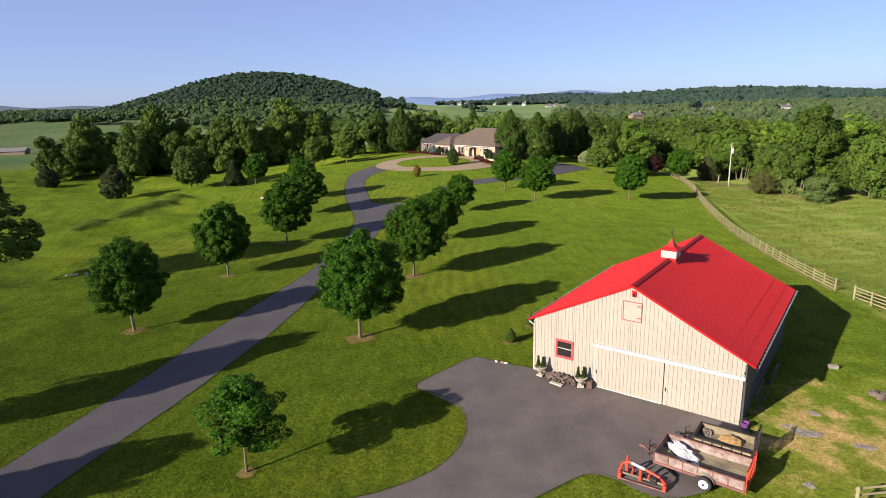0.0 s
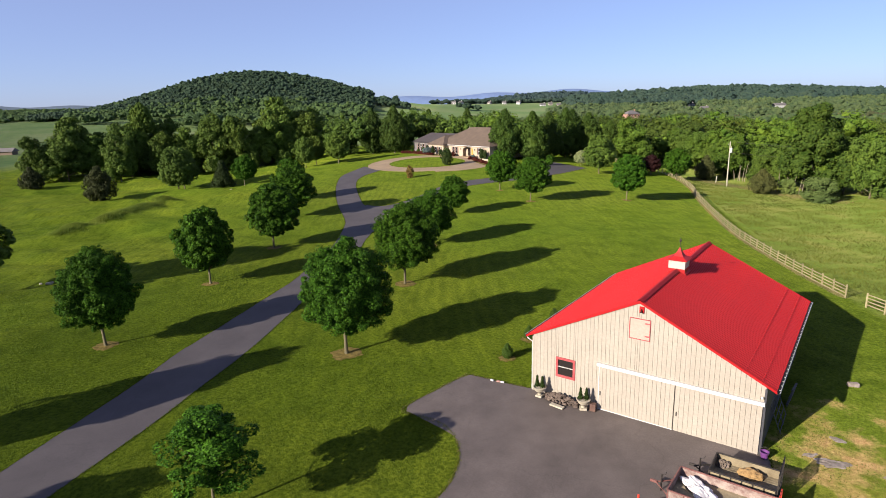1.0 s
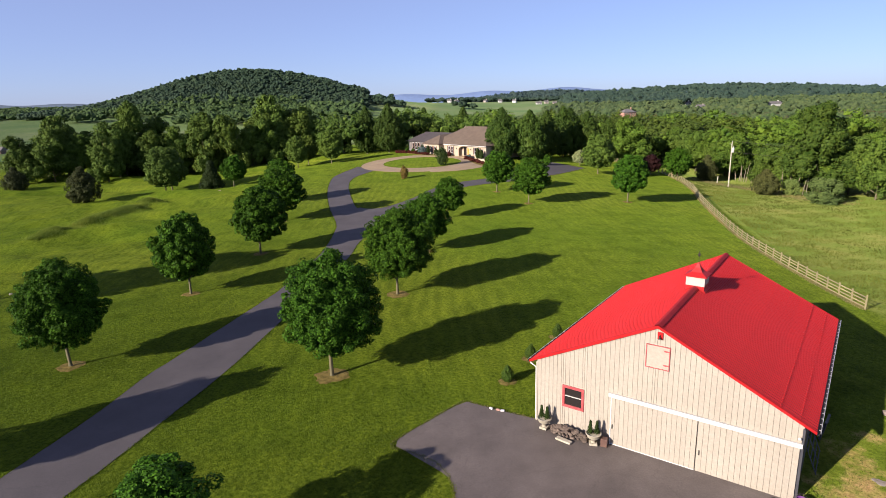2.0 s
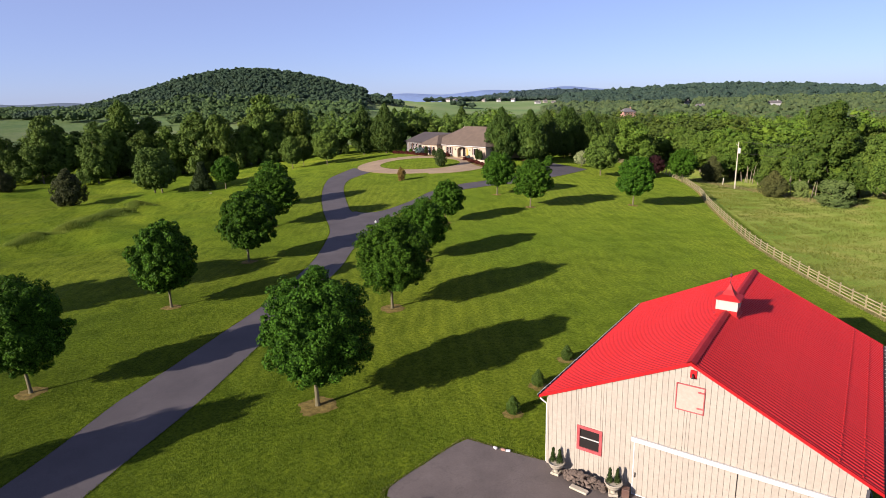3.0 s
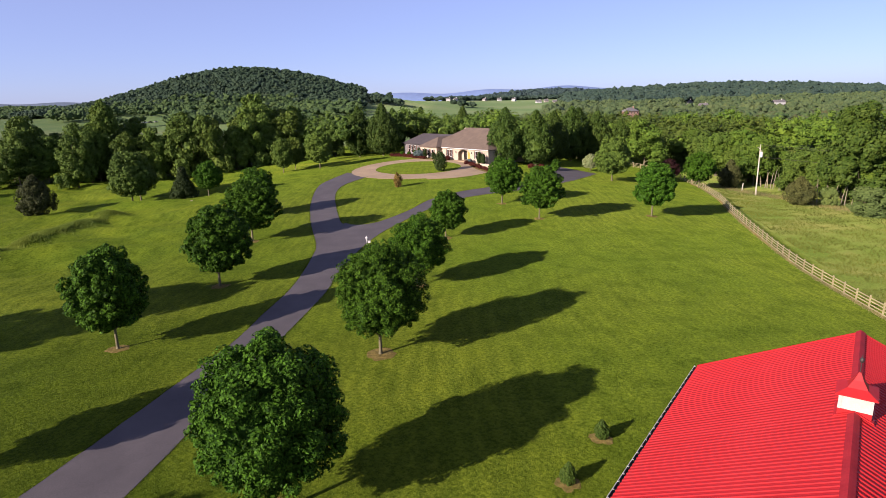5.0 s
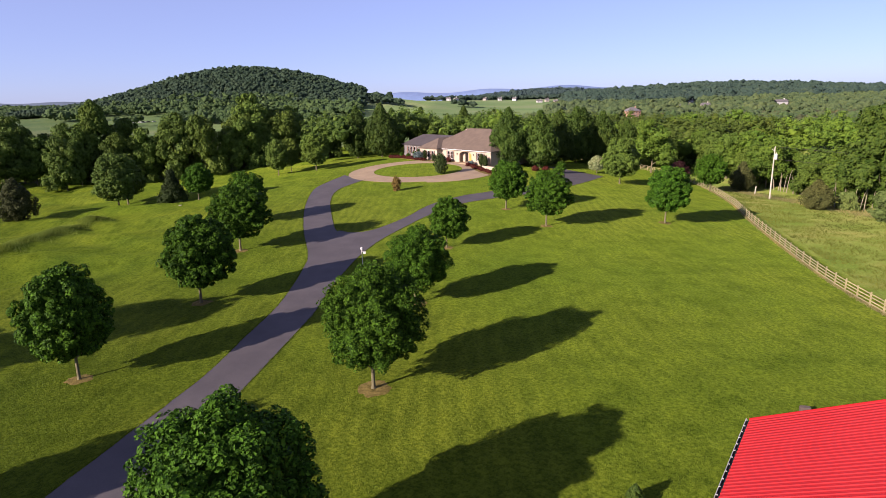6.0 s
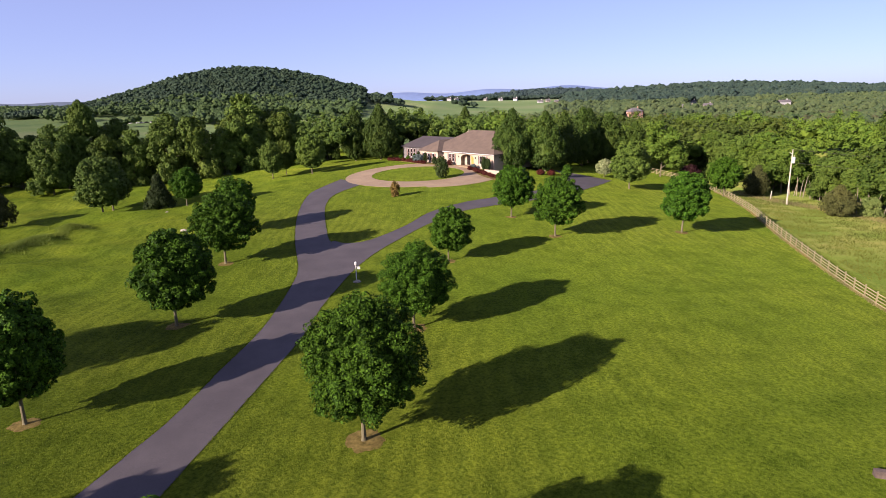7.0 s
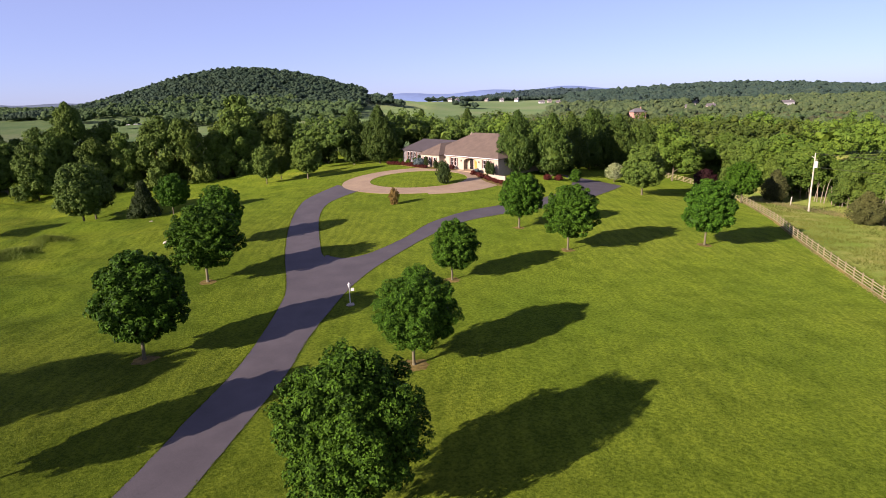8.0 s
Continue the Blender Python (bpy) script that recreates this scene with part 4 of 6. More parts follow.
def roof():
    """Ribbed metal sheets on both slopes, with ridge cap, rakes, gutters and snow guards."""
    y0, y1, reach = -0.07, 14.66, 6.47
    n = 16
    wide = (y1 - y0) / n
    run = math.hypot(reach, reach * SLOPE)
    # profile of one sheet: ribs run down the slope
    prof = []
    ribs = 4
    for k in range(ribs):
        c = (k + 0.5) * wide / ribs
        w = wide / ribs
        prof += [(c - w / 2, 0.0), (c - 0.050, 0.0), (c - 0.022, 0.027), (c + 0.022, 0.027), (c + 0.050, 0.0)]
    prof.append((wide, 0.0))
    bm = bmesh.new()
    for lo in (0.0, -0.02):
        rows = [[bm.verts.new((u, p, h + lo)) for p, h in prof] for u in (0.0, run)]
        for i in range(len(prof) - 1):
            bm.faces.new((rows[0][i], rows[1][i], rows[1][i + 1], rows[0][i + 1]))
    me = bpy.data.meshes.new("roof_sheet")
    bm.to_mesh(me)
    bm.free()
    me.materials.append(M["red_roof"])
    a = math.atan(SLOPE)
    for s in (1, -1):
        slope = part("roof", boxed(-0.02, 0.02, -0.08, run - 0.04, y1 - y0 - 0.02, -0.024), "dark_gap", barn, "red ribbed metal roof slope")
        slope.matrix_basis = Matrix.Translation((0, y0 if s > 0 else y1, TOP)) @ Matrix.Rotation(0 if s > 0 else math.pi, 4, "Z") @ Matrix.Rotation(a, 4, "Y")
        for k in range(n):
            ob = new("roof_sheet", me)
            ob.parent = slope
            ob.location = (0, k * wide, 0.0)
        if s > 0:
            guard = boxed(-0.025, -0.05, 0.0, 0.025, 0.05, 0.07, bevel=0.012)
            gm = bpy.data.meshes.new("snow_guard")
            guard.to_mesh(gm)
            guard.free()
            gm.materials.append(M["red_roof"])
            for u in (run - 1.55, run - 0.72):
                for k in range(40):
                    ob = new("snow_guard", gm)
                    ob.parent = slope
                    ob.location = (u, (k + 0.5) * (y1 - y0) / 40, 0.005)
    bm = bmesh.new()
    cap = [(-0.18, TOP - 0.18 * SLOPE + 0.04), (-0.07, TOP + 0.02), (0, TOP + 0.055), (0.07, TOP + 0.02), (0.18, TOP - 0.18 * SLOPE + 0.04)]
    for lift in (0.0, 0.03):
        rows = [[bm.verts.new((x, y, z + lift)) for x, z in cap] for y in (y0 - 0.02, y1 + 0.02)]
        for i in range(4):
            bm.faces.new((rows[0][i], rows[1][i], rows[1][i + 1], rows[0][i + 1]))
    part("ridge_cap", bm, "ridge", barn, "weathered dull red ridge cap")
    for y in (y0, y1 - 0.03):
        for s in (-1, 1):
            z_e = TOP - reach * SLOPE
            out = [(0, y, TOP + 0.03), (s * (reach + 0.02), y, z_e + 0.03), (s * (reach + 0.02), y, z_e - 0.10), (0, y, TOP - 0.11)]
            part("rake_board", slab_of(out if s > 0 else out[::-1], (0, -0.05 if y < 5 else 0.05, 0)), "red_trim", barn, "red painted rake trim")
    for s in (-1, 1):
        z_e = TOP - reach * SLOPE
        bm = bmesh.new()
        prof = [(0.0, 0.0), (0.0, -0.11), (0.10, -0.12), (0.14, -0.02), (0.125, -0.02), (0.09, -0.10), (0.015, -0.09), (0.015, 0.0)]
        rows = [[bm.verts.new((s * (reach - 0.01 + px), y, z_e - 0.01 + pz)) for px, pz in prof] for y in (y0, y1)]
        for i in range(len(prof)):
            j = (i + 1) % len(prof)
            bm.faces.new((rows[0][i], rows[0][j], rows[1][j], rows[1][i]))
        bm.faces.new(rows[0])
        bm.faces.new(rows[1][::-1])
        g = part("gutter", bm, "iron", barn, "dark eaves gutter with a pale lip")
        part("lip", boxed(min(s * (reach + 0.128), s * (reach + 0.15)), y0, z_e - 0.03, max(s * (reach + 0.128), s * (reach + 0.15)), y1, z_e - 0.008), "gutter", g, "pale rolled lip")
        br = bpy.data.meshes.new("bracket")
        bb = boxed(0.075, -0.018, -0.015, 0.15, 0.018, 0.010)
        bb.to_mesh(br)
        bb.free()
        br.materials.append(M["gutter"])
        for k in range(28):
            ob = new("bracket", br)
            ob.parent = g
            ob.matrix_basis = Matrix.Translation((s * (reach - 0.01), y0 + 0.25 + k * 0.53, z_e + 0.005)) @ Matrix.Rotation(0 if s > 0 else math.pi, 4, "Z")
        if s < 0:
            part("downpipe", tubed([(s * (reach + 0.06), y0 + 0.1, z_e - 0.1), (s * (reach + 0.02), y0 + 0.12, z_e - 0.22), (s * (BX + 0.1), BY0 + 0.1, z_e - 0.4), (s * (BX + 0.1), BY0 + 0.1, FOOT + 0.3)], 0.045), "white", barn)


roof()


def cupola():
    cy, w, z0, z1 = 7.0, 0.46, 6.15, 7.14
    c = part("cupola", boxed(-w, cy - w, z0, w, cy + w, z1, bevel=0.012), "cream_paint", barn, "white cupola with a flared red roof")
    for s in (-1, 1):
        for a in ((-w - 0.02, TOP + 0.084), (w - 0.08, TOP + 0.084)):
            part("corner_trim", boxed(a[0], cy + s * w - 0.02, a[1], a[0] + 0.1, cy + s * w + 0.02, z1), "cream_paint", c)
    bm = bmesh.new()
    rows = []
    for r, z in ((w + 0.13, z1 - 0.03), (w + 0.13, z1), (w * 0.62, z1 + 0.17), (w * 0.30, z1 + 0.40), (0.03, z1 + 0.66)):
        rows.append([bm.verts.new((sx * r, cy + sy * r, z)) for sx, sy in ((-1, -1), (1, -1), (1, 1), (-1, 1))])
    for p, q in zip(rows, rows[1:]):
        for i in range(4):
            bm.faces.new((p[i], p[(i + 1) % 4], q[(i + 1) % 4], q[i]))
    bm.faces.new(rows[0][::-1])
    bm.faces.new(rows[-1])
    part("cupola_roof", bm, "red_roof", c, "flared red metal cupola roof")
    part("finial", turned([(0.014, z1 + 0.68), (0.014, z1 + 0.98), (0.05, z1 + 1.02), (0.07, z1 + 1.09), (0.05, z1 + 1.16), (0.012, z1 + 1.19), (0.01, z1 + 1.28)], 10, Matrix.Translation((0, cy, 0))), "iron", c)
    base = [(-w - 0.08, cy - w - 0.08), (w + 0.08, cy + w + 0.08)]
    for s in (-1, 1):
        part("flashing", slab_of([(0, base[0][1], TOP + 0.05), (s * (w + 0.1), base[0][1], TOP + 0.05 - (w + 0.1) * SLOPE), (s * (w + 0.1), base[1][1], TOP + 0.05 - (w + 0.1) * SLOPE), (0, base[1][1], TOP + 0.05)], (0, 0, 0.05)), "red_roof", c)
    part("curb", boxed(-w - 0.012, cy - w - 0.012, z0, w + 0.012, cy + w + 0.012, TOP + 0.08), "red_roof", c, "red metal curb under the cupola")


cupola()
part("flood_lamp", turned([(0.02, 0), (0.05, 0.02), (0.06, 0.08), (0.04, 0.11)], 10, pose(BX - 0.12, BY0 - 0.16, 2.86, 60, 0, 0)), "white", barn, "small white corner floodlight")

# things along the barn front


def ground_z(x, y, lift=0.0):
    return float(height(x, y)) + lift


def urn(x, y):
    u = thing("urn_planter", pose(x, y, ground_z(x, y, 0.04)), "cast stone urn with two small cone evergreens", "planter", "planters by the barn door")
    part("pedestal", boxed(-0.2, -0.2, 0, 0.2, 0.2, 0.12, bevel=0.02), "urn", u)
    part("bowl", turned([(0.12, 0.12), (0.10, 0.22), (0.16, 0.30), (0.30, 0.42), (0.36, 0.56), (0.40, 0.62), (0.36, 0.64), (0.30, 0.58)], 18), "urn", u)
    me = crown_mesh(91, "cone", 26, 900, 0.05, 0.4)
    for dx in (-0.16, 0.16):
        ob = part("evergreen", me, "dark_leaf", u, "small clipped cone evergreen")
        ob.matrix_basis = Matrix.Translation((dx, 0.02 * dx, 0.55)) @ Matrix.Diagonal((0.34, 0.34, 0.78, 1))
    return u


first_urn = urn(-5.32, -0.62)
copy_thing(first_urn, pose(-2.62, -0.66, ground_z(-2.62, -0.66, 0.04), 0, 0, 25))


def stone_mesh(seed, sx, sy, sz):
    bm = bmesh.new()
    bmesh.ops.create_icosphere(bm, subdivisions=2, radius=1.0)
    off = Vector((seed * 3.1, seed * 1.7, 0))
    for v in bm.verts:
        d = v.co.normalized()
        k = 0.82 + 0.38 * noise.noise(d * 1.3 + off)
        c = [math.copysign(abs(a) ** 0.72, a) for a in d]
        v.co = Vector((c[0] * sx, c[1] * sy, c[2] * sz)) * k
    me = bpy.data.meshes.new("stone")
    bm.to_mesh(me)
    bm.free()
    return me


stones = [stone_mesh(k, 0.17, 0.11, 0.075) for k in range(5)]
heap = thing("stone_heap", pose(-4.0, -0.62, ground_z(-4, -0.6, 0.04)), "low heap of brown field stones by the wall", "stones")
rs = random.Random(4)
for k in range(90):
    gx = rs.uniform(-0.95, 1.0)
    top = 0.42 * (1 - (gx / 1.15) ** 2)
    lay = rs.uniform(0, 1)
    ob = part("stone", stones[k % 5], "dark_rock", heap)
    ob.matrix_basis = Matrix.Translation((gx, rs.uniform(-0.3, 0.3) * (1.1 - lay), 0.06 + lay * top)) @ Euler((rs.uniform(-0.5, 0.5), rs.uniform(-0.5, 0.5), rs.uniform(0, 6))).to_matrix().to_4x4()
tagged(part("flat_stone", boxed(-0.42, -0.14, 0, 0.42, 0.14, 0.10, bevel=0.02), "urn"), "pale flat stone block on the asphalt", "stone block").matrix_basis = pose(-3.95, -1.2, ground_z(-3.9, -1.2, 0.042), 0, 0, -6)
tagged(part("wood_crate", boxed(-0.16, -0.16, 0, 0.16, 0.16, 0.42, bevel=0.02), "shutter"), "small brown crate beside the planter", "crate").matrix_basis = pose(-2.12, -0.5, ground_z(-2.1, -0.5, 0.042), 0, 0, 12)


def bucket(x, y):
    b = thing("bucket", pose(x, y, ground_z(x, y, 0.04)), "purple plastic bucket by the barn corner", "bucket")
    part("pail", turned([(0.14, 0), (0.19, 0.31), (0.21, 0.32), (0.21, 0.35), (0.18, 0.35), (0.13, 0.05)], 18), "plastic", b)
    part("handle", tubed([(0.20 * math.cos(a), 0.04, 0.35 + 0.2 * math.sin(a)) for a in np.linspace(0, math.pi, 9)], 0.012, 6), "iron", b)
    return b


bucket(6.28, -0.30)


def leaning_gate(x, y):
    g = thing("metal_gate", pose(x, y, ground_z(x, y), -22, 0, 90), "grey tubular gate leaning on the barn wall", "gate")
    for z in (0.1, 0.45, 0.8, 1.15, 1.5):
        part("gate_bar", tubed([(-1.1, 0, z), (1.1, 0, z)], 0.022, 6), "shade_metal", g)
    for xx in (-1.1, 0, 1.1):
        part("gate_upright", tubed([(xx, 0, 0.02), (xx, 0, 1.55)], 0.022, 6), "shade_metal", g)


leaning_gate(6.62, 3.6)
pallet = thing("pallet_stack", pose(6.5, 6.3, ground_z(6.5, 6.3), 12, 0, 86), "grey wooden pallet standing in the shade of the barn", "pallet")
for k in range(6):
    part("slat", boxed(-0.5 + k * 0.18, -0.06, 0, -0.38 + k * 0.18, -0.03, 1.1, bevel=0.005), "shade_metal", pallet)
for z in (0.1, 0.55, 1.0):
    part("bearer", boxed(-0.52, -0.03, z, 0.55, 0.05, z + 0.09), "shade_metal", pallet)

# ---- trailers and implements ----


def wheel(parent, x, y, z, r=0.33, spokes="white"):
    w = part("wheel", turned([(r * 0.62, -0.10), (r * 0.95, -0.11), (r, -0.07), (r, 0.07), (r * 0.95, 0.11), (r * 0.62, 0.10)], 26, pose(0, 0, 0, 90, 0, 0)), "rubber", parent, "worn black tyre on a pale rim")
    w.location = (x, y, z)
    rim = part("rim", turned([(r * 0.56, -0.124), (r * 0.64, -0.112), (r * 0.64, 0.112), (r * 0.56, 0.124)], 22, pose(0, 0, 0, -90, 0, 0)), spokes, w)
    hub = [(r * 0.10, -0.150), (r * 0.17, -0.128), (r * 0.17, 0.128), (r * 0.10, 0.150)]
    part("hub_cap", turned(hub, 12, pose(0, 0, 0, -90, 0, 0)), "iron", w)
    return w


def utility_trailer(name, m, long, wide, rail_mat, panel_mat, gate_mat, gate_high, label, spokes):
    """An open trailer with boarded sides, a drawbar and a standing ramp gate. It points to -x; its foot is z = 0."""
    t = thing(name, m, label, "trailer", "utility trailers")
    h0, h1 = 0.52, 0.95
    n = 9
    for k in range(n):
        a = -wide / 2 + wide * k / n
        part("deck_board", boxed(-long / 2, a + 0.006, h0 - 0.05, long / 2, a + wide / n - 0.006, h0, bevel=0.005), "deck", t)
    for s in (-1, 1):
        y = s * wide / 2
        part("top_rail", boxed(-long / 2, y - 0.035, h1 - 0.05, long / 2, y + 0.035, h1, bevel=0.008), rail_mat, t)
        part("lower_rail", boxed(-long / 2, y - 0.04, h0 - 0.14, long / 2, y + 0.04, h0 - 0.02, bevel=0.008), rail_mat, t)
        for k in range(7):
            xx = -long / 2 + 0.03 + (long - 0.06) * k / 6
            part("stake", boxed(xx - 0.028, y + s * 0.005 - 0.027, h0 - 0.02, xx + 0.028, y + s * 0.005 + 0.027, h1 - 0.05), rail_mat, t)
        part("side_panel", boxed(-long / 2 + 0.02, y - s * 0.03, h0 + 0.0, long / 2 - 0.02, y + s * 0.01, h1 - 0.055), panel_mat, t)
        arch = [(0.44 * math.cos(a), y + s * 0.12, 0.34 + 0.42 * math.sin(a)) for a in np.linspace(0.08, math.pi - 0.08, 11)]
        bm = bmesh.new()
        rows = []
        for p in arch:
            rows.append([bm.verts.new((p[0] + 0.35, p[1] + d, p[2] + e)) for d, e in ((-0.10, 0), (0.10, 0), (0.10, 0.012), (-0.10, 0.012))])
        for p, q in zip(rows, rows[1:]):
            for i in range(4):
                bm.faces.new((p[i], p[(i + 1) % 4], q[(i + 1) % 4], q[i]))
        part("mudguard", bm, "urn" if spokes == "white" else rail_mat, t, "curved metal mudguard")
        wheel(t, 0.35, y + s * 0.2, 0.33, 0.33, spokes)
    part("front_rail", boxed(-long / 2 - 0.03, -wide / 2, h1 - 0.05, -long / 2 + 0.03, wide / 2, h1), rail_mat, t)
    part("front_panel", boxed(-long / 2 - 0.015, -wide / 2 + 0.03, h0, -long / 2 + 0.015, wide / 2 - 0.03, h1 - 0.05), panel_mat, t)
    part("axle", tubed([(0.35, -wide / 2 - 0.1, 0.33), (0.35, wide / 2 + 0.1, 0.33)], 0.035), "iron", t)
    bar = part("drawbar", tubed([(-long / 2, -wide * 0.36, h0 - 0.1), (-long / 2 - 0.75, 0, h0 - 0.1), (-long / 2, wide * 0.36, h0 - 0.1)], 0.045, 6), rail_mat, t, "A-frame drawbar with coupling and jack")
    part("coupling", boxed(-long / 2 - 1.0, -0.06, h0 - 0.14, -long / 2 - 0.7, 0.06, h0 - 0.03, bevel=0.02), rail_mat, bar)
    part("jack", tubed([(-long / 2 - 0.55, 0.1, 0.02), (-long / 2 - 0.55, 0.1, h0 + 0.3)], 0.035), "iron", bar)
    part("jack_crank", tubed([(-long / 2 - 0.55, 0.1, h0 + 0.28), (-long / 2 - 0.38, 0.1, h0 + 0.36), (-long / 2 - 0.36, 0.1, h0 + 0.48)], 0.016, 6), "iron", bar)
    gate = part("ramp_gate", boxed(long / 2 + 0.01, -wide / 2, h0 - 0.16, long / 2 + 0.06, wide / 2, h0 - 0.10), gate_mat, t, "upright slatted loading ramp")
    for z in (h0 + 0.1, h0 - 0.1 + gate_high * 0.5, h0 - 0.15 + gate_high):
        part("gate_bar", boxed(long / 2 + 0.01, -wide / 2, z, long / 2 + 0.06, wide / 2, z + 0.05), gate_mat, gate)
    for k in range(9 if gate_high < 1.2 else 6):
        n1 = 8 if gate_high < 1.2 else 5
        yy = -wide / 2 + 0.025 + (wide - 0.05) * k / n1
        part("gate_upright", boxed(long / 2 + 0.012, yy - 0.034, h0 - 0.16, long / 2 + 0.058, yy + 0.034, h0 - 0.1 + gate_high), gate_mat, gate)
    return t


TZ = -0.15
utility_trailer("utility_trailer", pose(5.46, -5.47, TZ, 0, 0, -1), 3.85, 1.96, "rust_red", "pale_panel", "bright_red", 1.02,
                            "faded red open trailer with a tarpaulin and white wheels", "white")
utility_trailer("utility_trailer", pose(5.92, -3.27, TZ, 0, 0, 0), 2.6, 1.62, "iron", "deck", "iron", 1.25,
                            "dark steel open trailer with straw on its deck", "iron")


def soft_heap(name, label, category, mat, x, y, z, sx, sy, sz, seed, turn=0, crease=0.35):
    bm = bmesh.new()
    bmesh.ops.create_icosphere(bm, subdivisions=4, radius=1.0)
    off = Vector((seed, seed * 2.0, 0))
    for v in bm.verts:
        d = v.co.copy()
        k = 1 + crease * noise.fractal(d * 2.2 + off, 1.0, 2.0, 4)
        v.co = Vector((d.x * sx, d.y * sy, max(d.z, -0.02) * sz)) * k
        v.co.z = max(v.co.z, 0.0)
    ob = part(name, bm, mat)
    ob.matrix_basis = pose(x, y, z, 0, 0, turn)
    return tagged(ob, label, category)


DZ = TZ + 0.52
soft_heap("tarpaulin", "crumpled white tarpaulin lying in the trailer", "tarpaulin", "tarp", 4.5, -5.15, DZ, 0.85, 0.42, 0.30, 3.3, -35, 0.55)
soft_heap("straw_heap", "small heap of golden straw on the deck", "straw", "straw", 6.12, -2.92, DZ, 0.52, 0.36, 0.36, 7.1, 5, 0.18)
soft_heap("sack", "brown sack on the trailer deck", "sack", "stone", 4.95, -2.75, DZ, 0.3, 0.2, 0.26, 2.1, 40, 0.4)
soft_heap("straw_wisp", "wisp of straw on the trailer floor", "straw", "straw", 5.65, -5.65, DZ, 0.22, 0.12, 0.07, 9.1, 30, 0.5)


def implement(x, y, turn):
    """A tractor rake with a curved red frame and a row of spring tines."""
    r = thing("tractor_rake", pose(x, y, ground_z(x, y, 0.02), 0, 0, turn), "red three-point tractor rake with curved frame", "farm implement")
    hoop = [(-1.0, 0, 0.05), (-1.0, 0, 0.45), (-0.86, 0, 0.82), (-0.6, 0, 0.95), (0.2, 0, 0.78), (0.75, 0, 0.62), (0.98, 0, 0.38), (1.0, 0, 0.05)]
    line = [hoop[0]]
    for a, b in zip(hoop, hoop[1:]):
        line += [tuple(np.array(a) * (1 - t) + np.array(b) * t) for t in (0.33, 0.66, 1.0)]
    part("frame_hoop", tubed(line, 0.06, 8), "bright_red", r)
    part("frame_band", tubed([(-0.5, -0.012, 0.945), (0.1, -0.012, 0.81)], 0.066, 8), "tarp", r, "worn white stretch of the frame")
    part("cross_bar", tubed([(-0.98, 0.12, 0.24), (0.98, 0.12, 0.24)], 0.05, 8), "deck", r)
    part("upright", boxed(-0.14, -0.05, 0.15, -0.02, 0.06, 0.84, bevel=0.015), "bright_red", r)
    part("upright", boxed(-0.75, -0.05, 0.45, -0.62, 0.05, 1.02, bevel=0.015), "bright_red", r)
    part("top_link", tubed([(-0.68, 0, 1.0), (-0.72, 0.2, 1.1)], 0.05, 8), "bright_red", r)
    for k in range(9):
        xx = -0.8 + k * 0.2
        part("tine", tubed([(xx, 0.12, 0.24), (xx, 0.32, 0.30), (xx, 0.42, 0.16), (xx, 0.36, 0.02)], 0.022, 6), "iron", r)
    for s in (-1, 1):
        part("skid", boxed(s * 0.98 - 0.08, -0.12, 0.0, s * 0.98 + 0.08, 0.3, 0.30, bevel=0.03), "bright_red", r)
    for xx in (-0.45, 0.28):
        part("inner_arm", tubed([(xx, 0.0, 0.86 - 0.2 * (xx + 0.45)), (xx + 0.03, 0.1, 0.6), (xx - 0.05, 0.14, 0.24)], [0.04, 0.045, 0.05], 8), "bright_red", r)
    part("gear_box", boxed(0.32, 0.02, 0.12, 0.62, 0.26, 0.40, bevel=0.03), "iron", r)
    part("drive_shaft", tubed([(0.45, 0.15, 0.3), (0.1, 0.3, 0.36), (-0.3, 0.34, 0.2)], 0.04, 8), "iron", r)
    for k in range(5):
        a = [(0.0 + 0.1 * k + 0.02 * math.cos(t), 0.2 + 0.13 * math.cos(t), 0.2 + 0.13 * math.sin(t)) for t in np.linspace(0, math.tau, 13)]
        part("spring_coil", tubed(a, 0.014, 5), "iron", r)
    part("side_plate", boxed(0.90, -0.06, 0.05, 0.98, 0.22, 0.46, bevel=0.02), "bright_red", r)
    part("base_bar", tubed([(-1.0, -0.1, 0.06), (1.0, -0.1, 0.06)], 0.035, 6), "rust_red", r)


implement(3.45, -7.75, 4)


def rock(name, x, y, sx, sy, sz, seed, label, mat="slab", group=""):
    ob = part(name, stone_mesh(seed, sx, sy, sz), mat)
    ob.matrix_basis = pose(x, y, ground_z(x, y, sz * 0.3), 0, 0, seed * 50)
    return tagged(ob, label, "rock", group)


def ledge(x, y, sx, sy, seed, label, turn):
    """A flat outcrop of rock, level with the earth round it, broken at the edge."""
    bm = bmesh.new()
    bmesh.ops.create_icosphere(bm, subdivisions=3, radius=1.0)
    off = Vector((seed * 5.3, seed * 2.9, 1.0))
    for v in bm.verts:
        d = v.co.normalized()
        flat = Vector((d.x, d.y, 0))
        k = 0.75 + 0.5 * noise.fractal(flat * 1.6 + off, 0.9, 2.1, 4)
        z = 0.06 * (1 if d.z > 0 else -1) * abs(d.z) ** 0.4 + 0.05 * noise.noise(Vector((d.x * 3, d.y * 3, seed)))
        v.co = Vector((d.x * sx * k, d.y * sy * k, z))
    ob = part("flat_rock", bm, "slab")
    ob.matrix_basis = pose(x, y, ground_z(x, y, -0.01), 0, 0, turn)
    return tagged(ob, label, "rock", "rocks by the barn")


